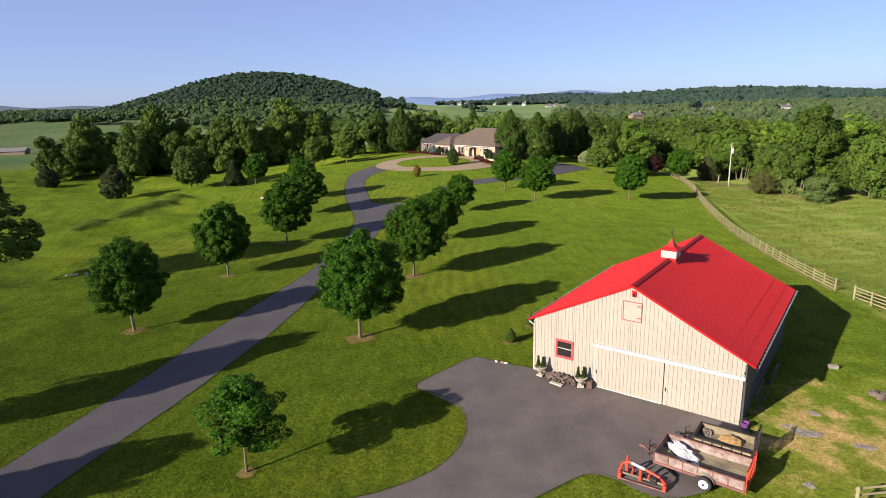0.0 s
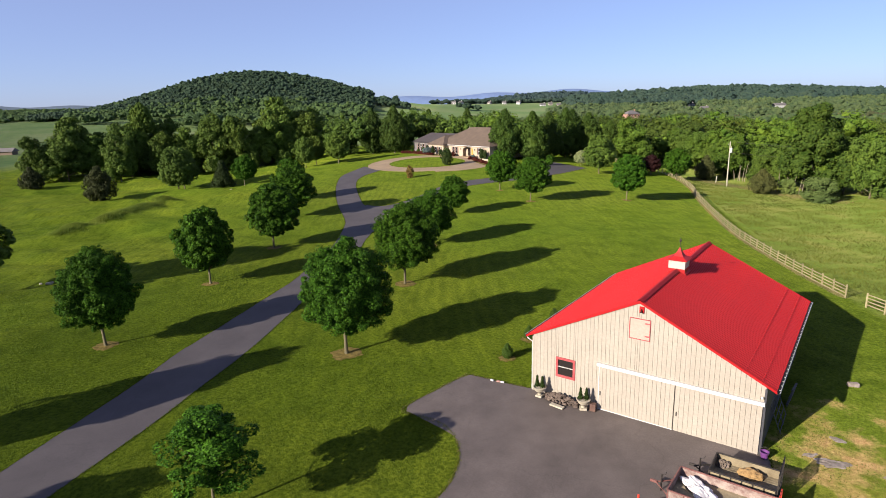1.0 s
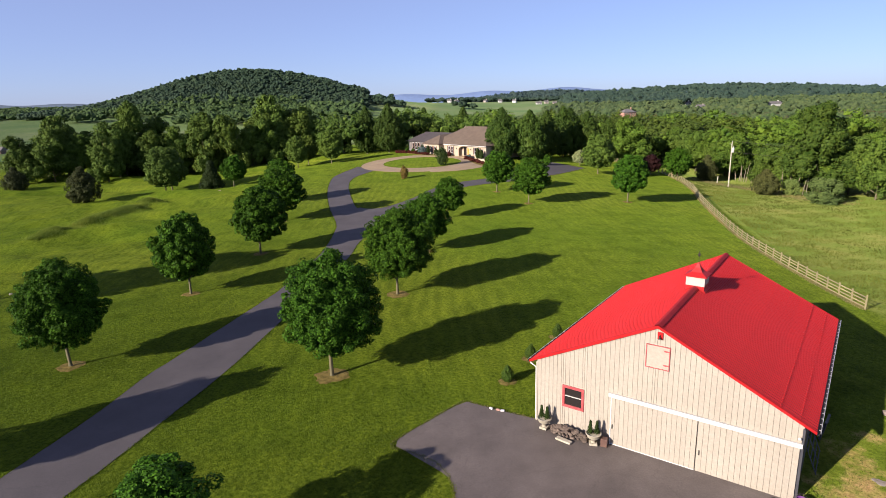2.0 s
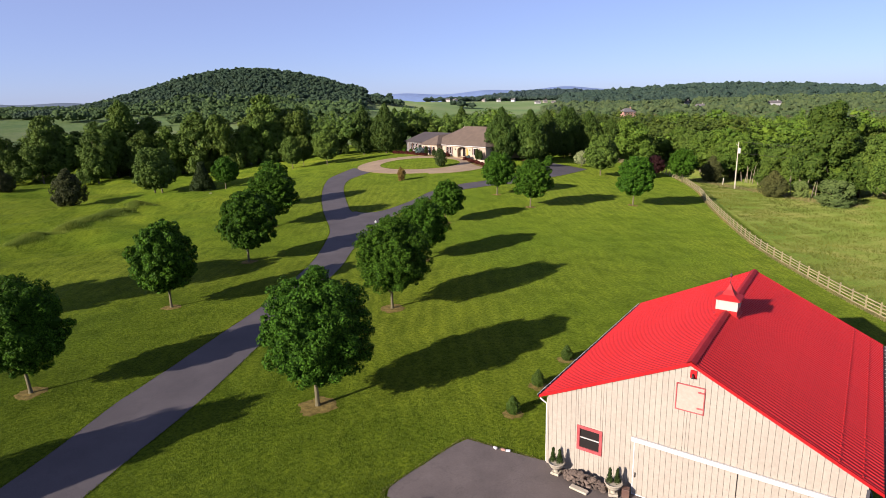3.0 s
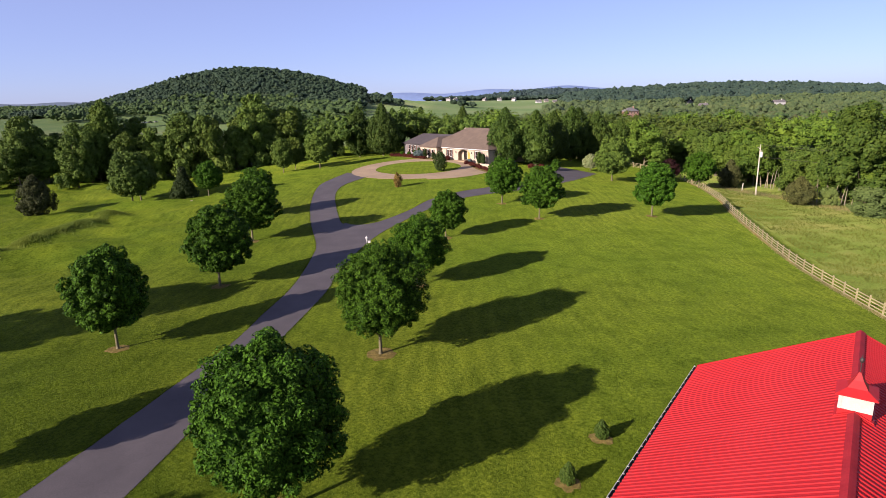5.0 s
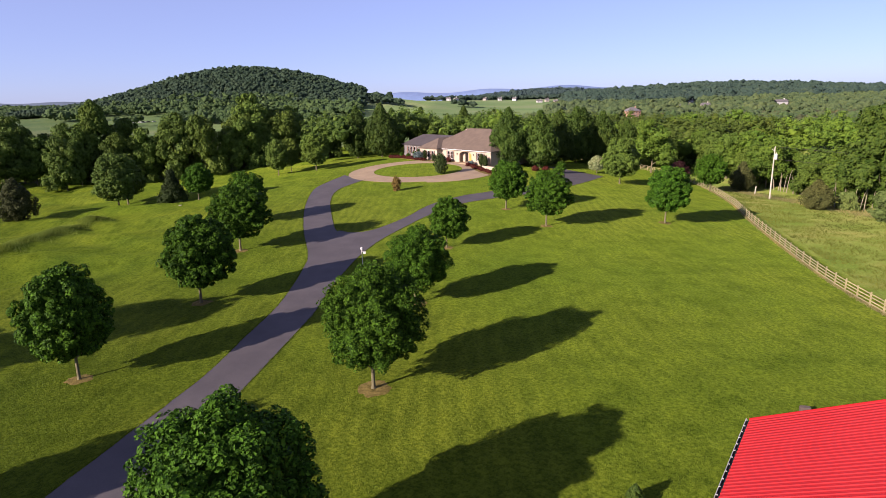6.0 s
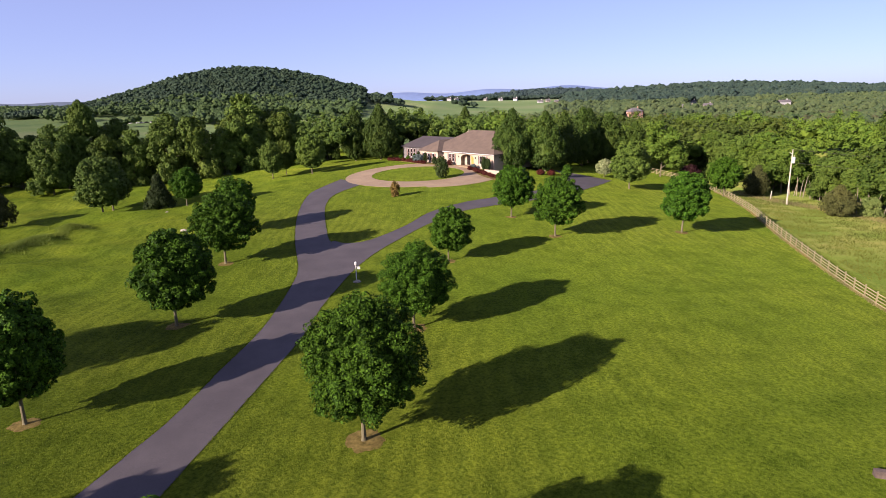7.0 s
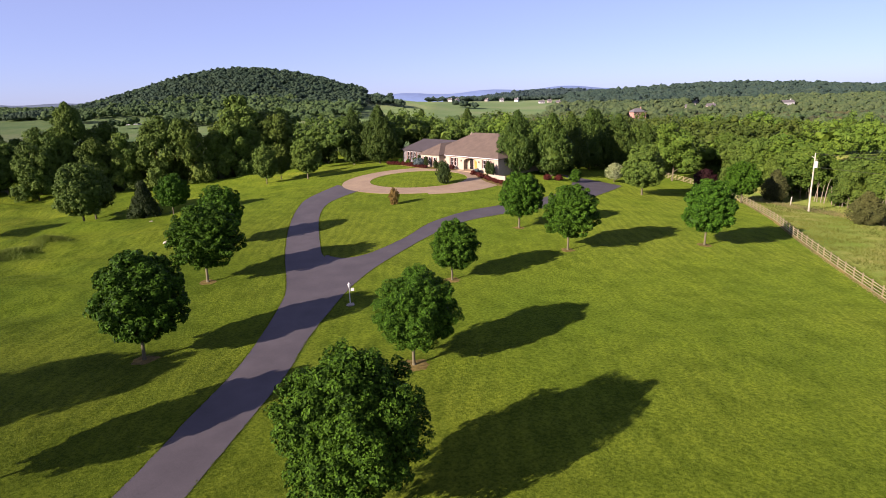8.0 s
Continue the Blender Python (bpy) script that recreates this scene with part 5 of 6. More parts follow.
ledge(8.9, 1.0, 0.85, 0.52, 1, "flat grey rock in trodden earth", 10)
ledge(9.0, 3.45, 0.45, 0.26, 2, "small pale rock in the grass", -15)
ledge(9.5, -3.7, 0.32, 0.26, 3, "small pale rock in bare earth", 30)
ledge(11.4, 1.15, 0.6, 0.32, 4, "flat grey rock in the grass", 20)
ledge(12.6, 2.6, 0.8, 0.45, 5, "flat grey rock in the grass", 50)
ledge(8.0, 1.2, 0.4, 0.2, 6, "small pale rock in the grass", 35)
for k, (dx, dy) in enumerate(((0, 0), (0.55, 0.2), (-0.4, 0.35), (0.2, 0.6), (0.9, 0.5))):
    rock("boulder", 11.9 + dx, 7.5 + dy, 0.32, 0.28, 0.26, 5 + k, "weathered brown boulder in a small heap", "dark_rock", "boulders in the grass")
tagged(part("stone_block", boxed(-0.31, -0.16, -0.05, 0.31, 0.16, 0.22, bevel=0.05), "slab"), "pale stone block on the grass", "stone block").matrix_basis = pose(9.35, 10.9, ground_z(9.35, 10.9), 0, 0, 24)
tagged(part("stone_block", boxed(-0.27, -0.18, -0.05, 0.27, 0.18, 0.34, bevel=0.04), "dark_rock"), "brown stone block on the lawn", "stone block").matrix_basis = pose(-4.9, 24.5, ground_z(-4.9, 24.5), 0, 0, 20)
for dx, mat in ((-0.25, "tarp"), (0.15, "red_brick"), (0.4, "tarp")):
    tagged(part("brick", boxed(-0.11, -0.055, -0.01, 0.11, 0.055, 0.08, bevel=0.01), mat), "loose brick lying at the edge of the asphalt", "brick", "loose bricks").matrix_basis = pose(-8.45 + dx, -0.35 + 0.2 * dx, ground_z(-8.4, -0.3, 0.05), 0, 0, 60 * dx)

# ---- fences ----


def fence(name, line, label, spacing=2.1, high=1.25):
    """Posts with four rails between them, following the ground."""
    f = thing(name, Matrix.Identity(4), label, "fence", "paddock fences", "")
    p = curve_through(line, 0.5)
    length = np.hypot(*np.diff(p, axis=0).T).sum()
    n = max(2, round(length / spacing) + 1)
    p = even(p, n)
    post, rail = bpy.data.meshes.new("post"), bpy.data.meshes.new("rail")
    bm = bmesh.new()
    lathe(bm, [(0.075, -0.3), (0.072, high + 0.02), (0.05, high + 0.06)], 8)
    bm.to_mesh(post)
    bm.free()
    bm = boxed(-0.03, -0.018, -0.045, 1.03, 0.018, 0.045, bevel=0.005)
    bm.to_mesh(rail)
    bm.free()
    for me in (post, rail):
        me.materials.append(M["rail"])
    rr = random.Random(len(line) * 7 + n)
    at = [Vector((a, b, ground_z(a, b))) for a, b in p]
    for k, v in enumerate(at):
        ob = new("post", post)
        ob.parent = f
        ob.matrix_basis = Matrix.Translation(v) @ Euler((rr.uniform(-0.03, 0.03), rr.uniform(-0.03, 0.03), rr.uniform(0, 3))).to_matrix().to_4x4()
        if k + 1 < len(at):
            d = at[k + 1] - v
            turn = Vector((1, 0, 0)).rotation_difference(d.normalized()).to_matrix().to_4x4()
            side = Vector((d.y, -d.x, 0)).normalized() * -0.085
            for z in (0.24, 0.54, 0.84, 1.14):
                ob = new("rail", rail)
                ob.parent = f
                ob.matrix_basis = Matrix.Translation(v + side + Vector((0, 0, z + rr.uniform(-0.02, 0.02)))) @ turn @ Matrix.Diagonal((d.length, 1, 1, 1))
    return f


FENCE_LINE = [(8.0, 33.8), (4.3, 40.4), (-1.0, 50.2), (-6.4, 60.5), (-14.2, 79), (-18.6, 91), (-22.5, 103), (-28.6, 117.8), (-32.2, 123.6)]
fence("wooden_fence", FENCE_LINE, "weathered four-rail wooden fence along the lawn")
fence("wooden_fence", [(9.6, 31.4), (14, 26.5), (22, 20), (32, 14)], "weathered four-rail wooden fence beside the meadow")
fence("wooden_fence", [(11.2, -4.8), (13.4, -2.8), (17.5, 0.6)], "weathered wooden fence end near the barn yard", 2.0)
fence("wooden_fence", [(-32.6, 124.2), (-38, 131), (-46, 136), (-56, 139)], "weathered four-rail fence at the back of the lawn")


def utility_pole(x, y):
    p = thing("utility_pole", pose(x, y, ground_z(x, y)), "pale timber utility pole with a transformer", "utility pole")
    part("pole_shaft", turned([(0.17, -0.5), (0.16, 0), (0.11, 10.2), (0.08, 10.25)], 10), "pole", p)
    can = part("transformer", turned([(0.20, 7.9), (0.26, 7.95), (0.26, 8.9), (0.20, 9.0), (0.1, 9.05)], 14, Matrix.Translation((0.33, -0.1, 0))), "white", p, "pale grey transformer can")
    part("bushing", tubed([(0.33, -0.1, 9.05), (0.33, -0.1, 9.4)], 0.05, 6), "pole", can)
    part("insulator", tubed([(-0.1, 0, 9.6), (-0.5, 0.1, 9.9)], 0.05, 6), "gutter", p)
    part("insulator", tubed([(0.0, 0, 10.2), (0.0, 0, 10.5)], 0.05, 6), "gutter", p)
    return p


utility_pole(-19.1, 121.3)
stub = part("marker_post", tubed([(0, 0, -0.2), (0.15, 0, 1.7)], 0.11), "pole")
stub.location = (-22.5, 126.0, ground_z(-22.5, 126))
tagged(stub, "short leaning timber post in the meadow", "post")


def cable(a, b, sag):
    pts = [Vector(a).lerp(Vector(b), t) - Vector((0, 0, sag * 4 * t * (1 - t))) for t in np.linspace(0, 1, 15)]
    tagged(part("power_cable", tubed(pts, 0.022, 5), "iron"), "black overhead power cable slung from the pole", "cable", "power cables")


PZ = ground_z(-19.1, 121.3)
cable((-19.1, 121.3, PZ + 10.4), (95, 128, 1.5), 1.5)
cable((-19.1, 121.3, PZ + 8.0), (95, 128, -1.2), 1.5)


def lamp_post(x, y):
    p = thing("lamp_post", pose(x, y, ground_z(x, y), 0, 0, 40), "white lamp post with a small sign beside the drive", "lamp post")
    part("post", turned([(0.09, 0), (0.06, 0.1), (0.045, 0.2), (0.04, 1.72)], 10), "white", p)
    lan = part("lantern", turned([(0.05, 1.72), (0.11, 1.78), (0.14, 1.98), (0.15, 2.0), (0.05, 2.1), (0.02, 2.16)], 8), "white", p, "white lantern head")
    part("lantern_glass", turned([(0.10, 1.80), (0.128, 1.97)], 8, Matrix.Diagonal((1.02, 1.02, 1, 1))), "glass", lan)
    part("sign_arm", tubed([(0, 0, 1.6), (0.42, 0, 1.6)], 0.015, 6), "white", p)
    part("sign_board", boxed(0.12, -0.012, 1.32, 0.42, 0.012, 1.57, bevel=0.006), "white", p, "small blank white sign board")


lamp_post(-47.6, 34.1)
soft_heap("lamp_planting", "low grey-green planting at the foot of the lamp post", "plants", "urn", -47.6, 34.1, ground_z(-47.6, 34.1), 0.35, 0.35, 0.16, 5.2, 0, 0.5)

# ---- the house ----
HO = (-87.2, 104.6)
HZ = ground_z(-86, 108) - 0.05
house = thing("house", Matrix.Translation((HO[0], HO[1], HZ)) @ Matrix.Rotation(radians(-15), 4, "Z"), "cream brick one-storey house with a brown hipped roof", "house")
EH = 2.95


def hip(x0, y0, x1, y1, z, rise, ends=(True, True), over=0.45, along="x"):
    """A hipped roof over a rectangle; an end that is not hipped stops in a gable."""
    x0, y0, x1, y1 = x0 - over, y0 - over, x1 + over, y1 + over
    bm = bmesh.new()
    if along == "x":
        h = (y1 - y0) / 2
        r0, r1 = x0 + (h if ends[0] else 0), x1 - (h if ends[1] else 0)
        a, b = (r0, y0 + h, z + rise), (r1, y0 + h, z + rise)
        c = [(x0, y0, z), (x1, y0, z), (x1, y1, z), (x0, y1, z)]
        faces = [(0, 1, 5, 4), (1, 2, 5), (2, 3, 4, 5), (3, 0, 4)]
    else:
        h = (x1 - x0) / 2
        r0, r1 = y0 + (h if ends[0] else 0), y1 - (h if ends[1] else 0)
        a, b = (x0 + h, r0, z + rise), (x0 + h, r1, z + rise)
        c = [(x0, y0, z), (x1, y0, z), (x1, y1, z), (x0, y1, z)]
        faces = [(0, 1, 4), (1, 2, 5, 4), (2, 3, 5), (3, 0, 4, 5)]
    vs = [bm.verts.new(p) for p in (*c, a, b)]
    low = [bm.verts.new((p[0], p[1], z - 0.16)) for p in c]
    for f in faces:
        bm.faces.new([vs[i] for i in f])
    for i in range(4):
        bm.faces.new((low[i], low[(i + 1) % 4], vs[(i + 1) % 4], vs[i]))
    bm.faces.new(low[::-1])
    return bm


def house_window(x, w, z0, z1, y, n=1, arched=False):
    win = part("window", boxed(x - w / 2, y - 0.02, z0, x + w / 2, y + 0.05, z1), "glass", house, "tall white-framed window with brown shutters")
    for a in ((x - w / 2 - 0.07, z0 - 0.09, x + w / 2 + 0.07, z0), (x - w / 2 - 0.07, z1, x + w / 2 + 0.07, z1 + 0.09)):
        part("window_frame", boxed(a[0], y - 0.07, a[1], a[2], y + 0.02, a[3]), "white", win)
    for xx in (x - w / 2 - 0.035, x + w / 2 + 0.035, *[x - w / 2 + w * k / n for k in range(1, n)]):
        part("window_frame", boxed(xx - 0.035, y - 0.06, z0, xx + 0.035, y + 0.02, z1), "white", win)
    for z in (z0 + (z1 - z0) * 0.5,):
        part("glazing_bar", boxed(x - w / 2, y - 0.045, z - 0.025, x + w / 2, y - 0.022, z + 0.025), "white", win)
    for s in (-1, 1):
        a = x + s * (w / 2 + 0.30)
        part("shutter", boxed(a - 0.2, y - 0.06, z0 - 0.05, a + 0.2, y - 0.004, z1 + 0.05, bevel=0.01), "shutter", win)


def build_house():
    # main block with an arched porch cut into its front
    ax0, ax1, spring = 6.0, 10.2, 1.70
    arch = [(ax1 - (ax1 - ax0) * (1 - math.cos(a)) / 2, 0, spring + 0.85 * math.sin(a)) for a in np.linspace(0, math.pi, 13)]
    x0, x1 = -5.2, 16.5
    out = [(x0, 0, -0.6), (ax0, 0, -0.6), *arch[::-1], (ax1, 0, -0.6), (x1, 0, -0.6), (x1, 0, EH), (x0, 0, EH)]
    part("wall", slab_of(out, (0, 0.3, 0)), "brick", house)
    part("wall", boxed(x0, 13.7, -0.6, x1, 14, EH), "brick", house)
    for xx in (x0, x1 - 0.3):
        part("wall", boxed(xx, 0.3, -0.6, xx + 0.3, 13.7, EH), "brick", house)
    part("porch_wall", boxed(ax0 - 0.5, 1.1, -0.3, ax1 + 0.5, 1.3, EH), "brick", house)
    for xx in (ax0 - 0.5, ax1 + 0.3):
        part("porch_wall", boxed(xx, 0.3, -0.3, xx + 0.2, 1.1, EH), "brick", house)
    part("porch_floor", boxed(ax0 - 0.4, -1.4, -0.35, ax1 + 0.4, 1.1, 0.02), "paving", house)
    part("porch_ceiling", boxed(ax0 - 0.5, 0.3, EH - 0.1, ax1 + 0.5, 1.3, EH - 0.02), "white", house)
    d = part("front_door", boxed(8.3, 1.02, 0.02, 9.9, 1.095, 2.3, bevel=0.01), "door_wood", house, "warm orange oiled oak front door")
    part("door_panel", boxed(8.5, 0.99, 1.25, 9.7, 1.018, 2.15, bevel=0.015), "door_wood", d)
    part("door_panel", boxed(8.5, 0.99, 0.2, 9.7, 1.018, 1.1, bevel=0.015), "door_wood", d)
    part("side_light", boxed(6.9, 1.04, 0.1, 7.9, 1.095, 2.2), "glass", house)
    part("roof", hip(-5.2, 0, 16.5, 14, EH, 4.35), "shingle", house, "brown shingled hipped roof")
    # wing that stands forward
    part("wall", boxed(-7.0, -1.5, -0.6, -0.4, 0.0 - 0.004, EH), "brick", house)
    part("roof", hip(-7.0, -1.5, -0.4, 6.0, EH + 0.02, 2.2, (True, False), 0.4, "y"), "shingle", house, "brown shingled wing roof")
    # low wing behind on the far side, with tree shade in its colours
    part("wall", boxed(-22.0, 4.2, -0.8, -5.204, 12.0, EH - 0.15), "wing_wall", house, "low brick wing, darkened to a shaded grey")
    part("roof", hip(-22.0, 4.2, -3.0, 12.0, EH - 0.13, 2.5, (True, False)), "wing_roof", house, "shade-darkened shingled roof of the low wing")
    for xx in (2.3, 3.3):
        house_window(xx, 0.75, 0.75, 2.35, 0.0)
    for xx in (12.6, 13.7):
        house_window(xx, 0.75, 0.75, 2.35, 0.0)
    for xx in (-5.6, -3.8, -2.0):
        house_window(xx, 0.62, 0.7, 2.25, -1.5)
    for xx in (-19.6, -18.3, -17.0):
        house_window(xx, 0.62, 0.35, 2.25, 4.2)
    for xx in (5.3, 10.9):
        lan = part("wall_lantern", boxed(xx - 0.09, -0.2, 1.75, xx + 0.09, -0.02, 2.1, bevel=0.03), "iron", house)
    c = part("chimney", boxed(-1.2, 8.4, 4.0, -0.6, 9.0, 6.9, bevel=0.02), "brick", house)
    part("chimney_pot", turned([(0.16, 6.9), (0.14, 7.25), (0.18, 7.3)], 10, Matrix.Translation((-0.9, 8.7, 0))), "slab", c)
    part("fascia", boxed(0.1, -0.5, EH - 0.17, 17.0, -0.47, EH - 0.03), "white", house)


build_house()
part("garden_wall", boxed(17.4, -3.6, -0.9, 22, -3.3, 0.25, bevel=0.02), "brick", house, "low cream garden wall")


def bush(kind_mesh, mat, x, y, w, h, label, name="shrub", group=""):
    ob = part(name, kind_mesh, None)
    if not kind_mesh.materials:
        kind_mesh.materials.append(M[mat])
    ob.matrix_basis = Matrix.Translation((x, y, ground_z(x, y, -0.05))) @ Matrix.Rotation((x * 3.7 + y) % 6.2, 4, "Z") @ Matrix.Diagonal((w, w, h, 1))
    return tagged(ob, label, "shrub", group)


def house_xy(a, b):
    c, s = math.cos(radians(-15)), math.sin(radians(-15))
    return HO[0] + a * c - b * s, HO[1] + a * s + b * c


SH = {k: crown_mesh(60 + i, "round", 26, n, s, 0.42) for i, (k, n, s) in enumerate((("red", 900, 0.06), ("green", 900, 0.06), ("blue", 900, 0.055), ("dark", 1100, 0.05), ("young", 1500, 0.045), ("yellow", 700, 0.06)))}
SH["box"] = crown_mesh(70, "oval", 50, 2600, 0.040, 0.34)
for k, mname in (("red", "red_leaf"), ("green", "maple"), ("blue", "blue_leaf"), ("dark", "dark_leaf"), ("young", "maple"), ("yellow", "yellow_leaf"), ("box", "oak_leaf")):
    SH[k].materials.append(M[mname])

paving("flower_bed", [house_xy(-20, -1.0), house_xy(-12, -3.2), house_xy(-4, -4.2), house_xy(1, -3.2), house_xy(4.6, -1.8)],
       [house_xy(-20, 1.5), house_xy(-12, 0.5), house_xy(-4, -1.5), house_xy(1, -0.3), house_xy(4.6, -0.3)], 0.06, "mulch", "brown mulched flower bed along the house", "flower bed", 4)
paving("flower_bed", [house_xy(11.2, -1.6), house_xy(15, -4.2), house_xy(20, -6.5), house_xy(25, -7.5)],
       [house_xy(11.2, -0.3), house_xy(15, -0.8), house_xy(20, -3.7), house_xy(26, -4.3)], 0.06, "mulch", "brown mulched flower bed beside the entrance", "flower bed", 4)
rb = random.Random(12)
for k in range(15):
    a = -19 + k * 1.15
    hx, hy = house_xy(a, -2.3 - 1.4 * math.exp(-((a + 4) / 5) ** 2) + rb.uniform(-0.2, 0.2))
    bush(SH["red"], "red_leaf", hx, hy, rb.uniform(1.0, 1.3), rb.uniform(0.7, 1.0), "low dark-red barberry in the flower bed", "barberry", "barberries along the house")
for a, b, w, h, k, lab in ((-18, 0.6, 1.4, 1.3, "green", "round green shrub before the house"), (-15.5, 1.0, 1.2, 1.1, "green", "round green shrub before the house"),
                           (-12.5, 0.8, 1.3, 1.6, "green", "round green shrub before the house"), (-10.4, 0.5, 1.1, 2.4, "dark", "narrow dark evergreen at the wall"),
                           (-6.2, -2.7, 3.0, 2.1, "blue", "broad silver-blue spruce shrub"), (-3.4, -2.8, 1.2, 2.6, "dark", "upright dark evergreen at the corner"),
                           (-0.6, -2.4, 1.5, 1.8, "dark", "dark shrub by the wing"), (1.6, -1.5, 2.0, 1.3, "blue", "grey-blue juniper by the windows"),
                           (3.6, -1.3, 1.4, 1.2, "red", "red-leaved shrub by the windows"), (11.6, -1.4, 1.6, 1.2, "blue", "grey-green shrub by the door"),
                           (15.0, -1.4, 1.3, 3.2, "dark", "narrow dark evergreen by the windows"), (16.0, -1.2, 1.3, 2.8, "dark", "narrow dark evergreen by the windows")):
    hx, hy = house_xy(a, b)
    bush(SH[k], "maple", hx, hy, w, h, lab)
for k in range(9):
    hx, hy = house_xy(12.2 + k * 1.4, -2.6 - k * 0.42 + rb.uniform(-0.3, 0.3))
    bush(SH["red"], "red_leaf", hx, hy, rb.uniform(1.0, 1.4), rb.uniform(0.7, 1.0), "low dark-red barberry beside the entrance", "barberry", "barberries along the house")
bush(SH["yellow"], "yellow_leaf", -72.3, 69.4, 1.7, 2.7, "young reddish-green ornamental tree on the lawn", "young_tree")
bush(SH["dark"], "dark_leaf", -75.5, 87.5, 3.0, 4.3, "pointed dark evergreen on the grass island", "evergreen")
for k, (sx, sy) in enumerate(((-9.65, 3.1), (-9.95, 6.75), (-10.05, 11.1))):
    bush(SH["box"], "oak_leaf", sx, sy, 0.82, 1.12, "small green boxwood in a ring of mulch", "boxwood", "boxwoods along the barn")


def mulch_ring(x, y, r):
    bm = bmesh.new()
    rows = []
    for k, (f, z) in enumerate(((0.02, 0.035), (0.4, 0.03), (0.8, 0.018), (1.0, -0.02))):
        row = []
        for i in range(34):
            a = i * math.tau / 34
            rr = r * f * (1 + 0.30 * noise.noise(Vector((math.cos(a) * 1.6 + x, math.sin(a) * 1.6 + y, 0))) + 0.2 * noise.noise(Vector((math.cos(a) * 5 + x, math.sin(a) * 5 + y, 3))))
            b, py = x + rr * math.cos(a), y + rr * math.sin(a)
            row.append(bm.verts.new((b, py, ground_z(b, py, z))))
        rows.append(row)
    for p, q in zip(rows, rows[1:]):
        for i in range(34):
            bm.faces.new((p[i], q[i], q[(i + 1) % 34], p[(i + 1) % 34]))
    bm.faces.new(rows[0])
    tagged(part("mulch_bed", bm, "mulch"), "ring of brown bark mulch round a trunk", "mulch", "mulch rings")


# ---- the trees on the lawn ----
LAWN = [
    # x, y, height, crown width, variant, mulch radius
    (-19.75, -2.0, 8.45, 7.25, 0, 1.15), (-27.15, 13.35, 8.35, 7.0, 1, 1.05), (-34.85, 27.35, 7.1, 6.5, 2, 1.0), (-43.4, 44.2, 6.3, 5.3, 3, 0.8),
    (-47.9, 66.2, 7.7, 6.6, 0, 0.8), (-38.2, 60.1, 7.9, 6.7, 1, 0.8), (-26.3, 73.6, 8.3, 7.0, 2, 0.9),
    (-36.9, -10.6, 7.9, 6.4, 3, 0.95), (-46.0, 4.1, 8.45, 6.3, 0, 0.9), (-53.4, 18.1, 8.7, 7.4, 2, 0.9), (-66.1, 31.7, 8.7, 8.0, 1, 0.9),
    (-77.5, 41.2, 7.9, 6.4, 3, 0.8), (-103.7, 49.9, 7.0, 5.8, 0, 0.0),
]
for x, y, h, w, var, mr in LAWN:
    tree("maple" if mr > 0.92 else "lawn_maple", x, y, h, w, "round dark-green maple with a short pale trunk", "tree", "maples along the drive", var, name="maple_tree", aside=0.0 if x == -36.9 else -0.2 if x == -46.0 else 0.3)
    if mr:
        mulch_ring(x, y, mr * 1.1)
tree("lawn_maple", -30.9, -28.1, 10.2, 6.0, "round dark-green maple with a short pale trunk", "tree", "maples along the drive", 1, name="maple_tree")
tree("lawn_maple", -23.2, -37.9, 8.6, 6.0, "round dark-green maple with a short pale trunk", "tree", "maples along the drive", 2, name="maple_tree")
tree("young", -12.3, -17.3, 4.9, 5.2, "young loose-crowned maple with a thin trunk", "tree", "maples along the drive", name="young_maple_tree", turn=0.6, aside=0.25)
mulch_ring(-12.3, -17.3, 0.55)
for sx, sy in ((-9.65, 3.1), (-9.95, 6.75), (-10.05, 11.1)):
    mulch_ring(sx, sy, 0.65)
GARDEN = [(-44.0, 105.0, 9.2, 8.3), (-113.9, 40.3, 10.0, 8.2), (-117.3, 43.6, 9.6, 7.4), (-118.2, 80.2, 8.6, 5.8), (-120.5, 86.0, 8.4, 5.4), (-111.0, 85.7, 9.0, 7.6)]
for k, (x, y, h, w) in enumerate(GARDEN):
    tree("garden", x, y, h, w, "full green garden tree on the lawn", "tree", "garden trees", k % 2, name="garden_tree")
tree("lawn_maple", -29.9, 119.0, 8.0, 7.2, "round green maple by the fence", "tree", "maples along the drive", 1, name="maple_tree")
tree("spruce", -107.3, 47.0, 6.3, 5.6, "broad dark spruce on the lawn", name="spruce_tree")
tree("juniper", -117.6, 25.6, 7.2, 6.4, "broad dark juniper on the lawn", name="juniper_tree")
tree("juniper", -168, 31, 6.2, 6.0, "dark juniper at the edge of the field", name="juniper_tree")
tree("dogwood", -53.0, 115.5, 3.9, 3.9, "white-flowering dogwood beside the drive", name="dogwood_tree")
tree("plum", -37.0, 122.0, 5.0, 4.6, "purple-leaved plum tree by the fence", name="plum_tree")
# tall trees round the house
for k, (x, y, h, w) in enumerate(((-122.4, 112.0, 14.4, 8.2), (-112.6, 111.3, 14.2, 9.4), (-69.8, 105.6, 12.8, 8.6), (-64.2, 110.0, 12.6, 8.8), (-64.0, 119.0, 12.5, 8.0),
                                  (-64.5, 130.5, 13.8, 9.6), (-60.0, 136.5, 13.2, 9.4), (-66.5, 139.5, 13.6, 10.0), (-54.5, 139.0, 11.5, 9.0), (-128, 134, 14.0, 8), (-121, 140, 14, 8.5), (-106, 142, 13.5, 8))):
    tree("tall", x, y, h, w, "tall dense green tree beside the house", "tree", "tall trees round the house", k % 2, name="tall_tree")
bush(SH["green"], "maple", -57.5, 106.5, 2.4, 2.6, "clipped round green bush beside the drive", "round_bush")
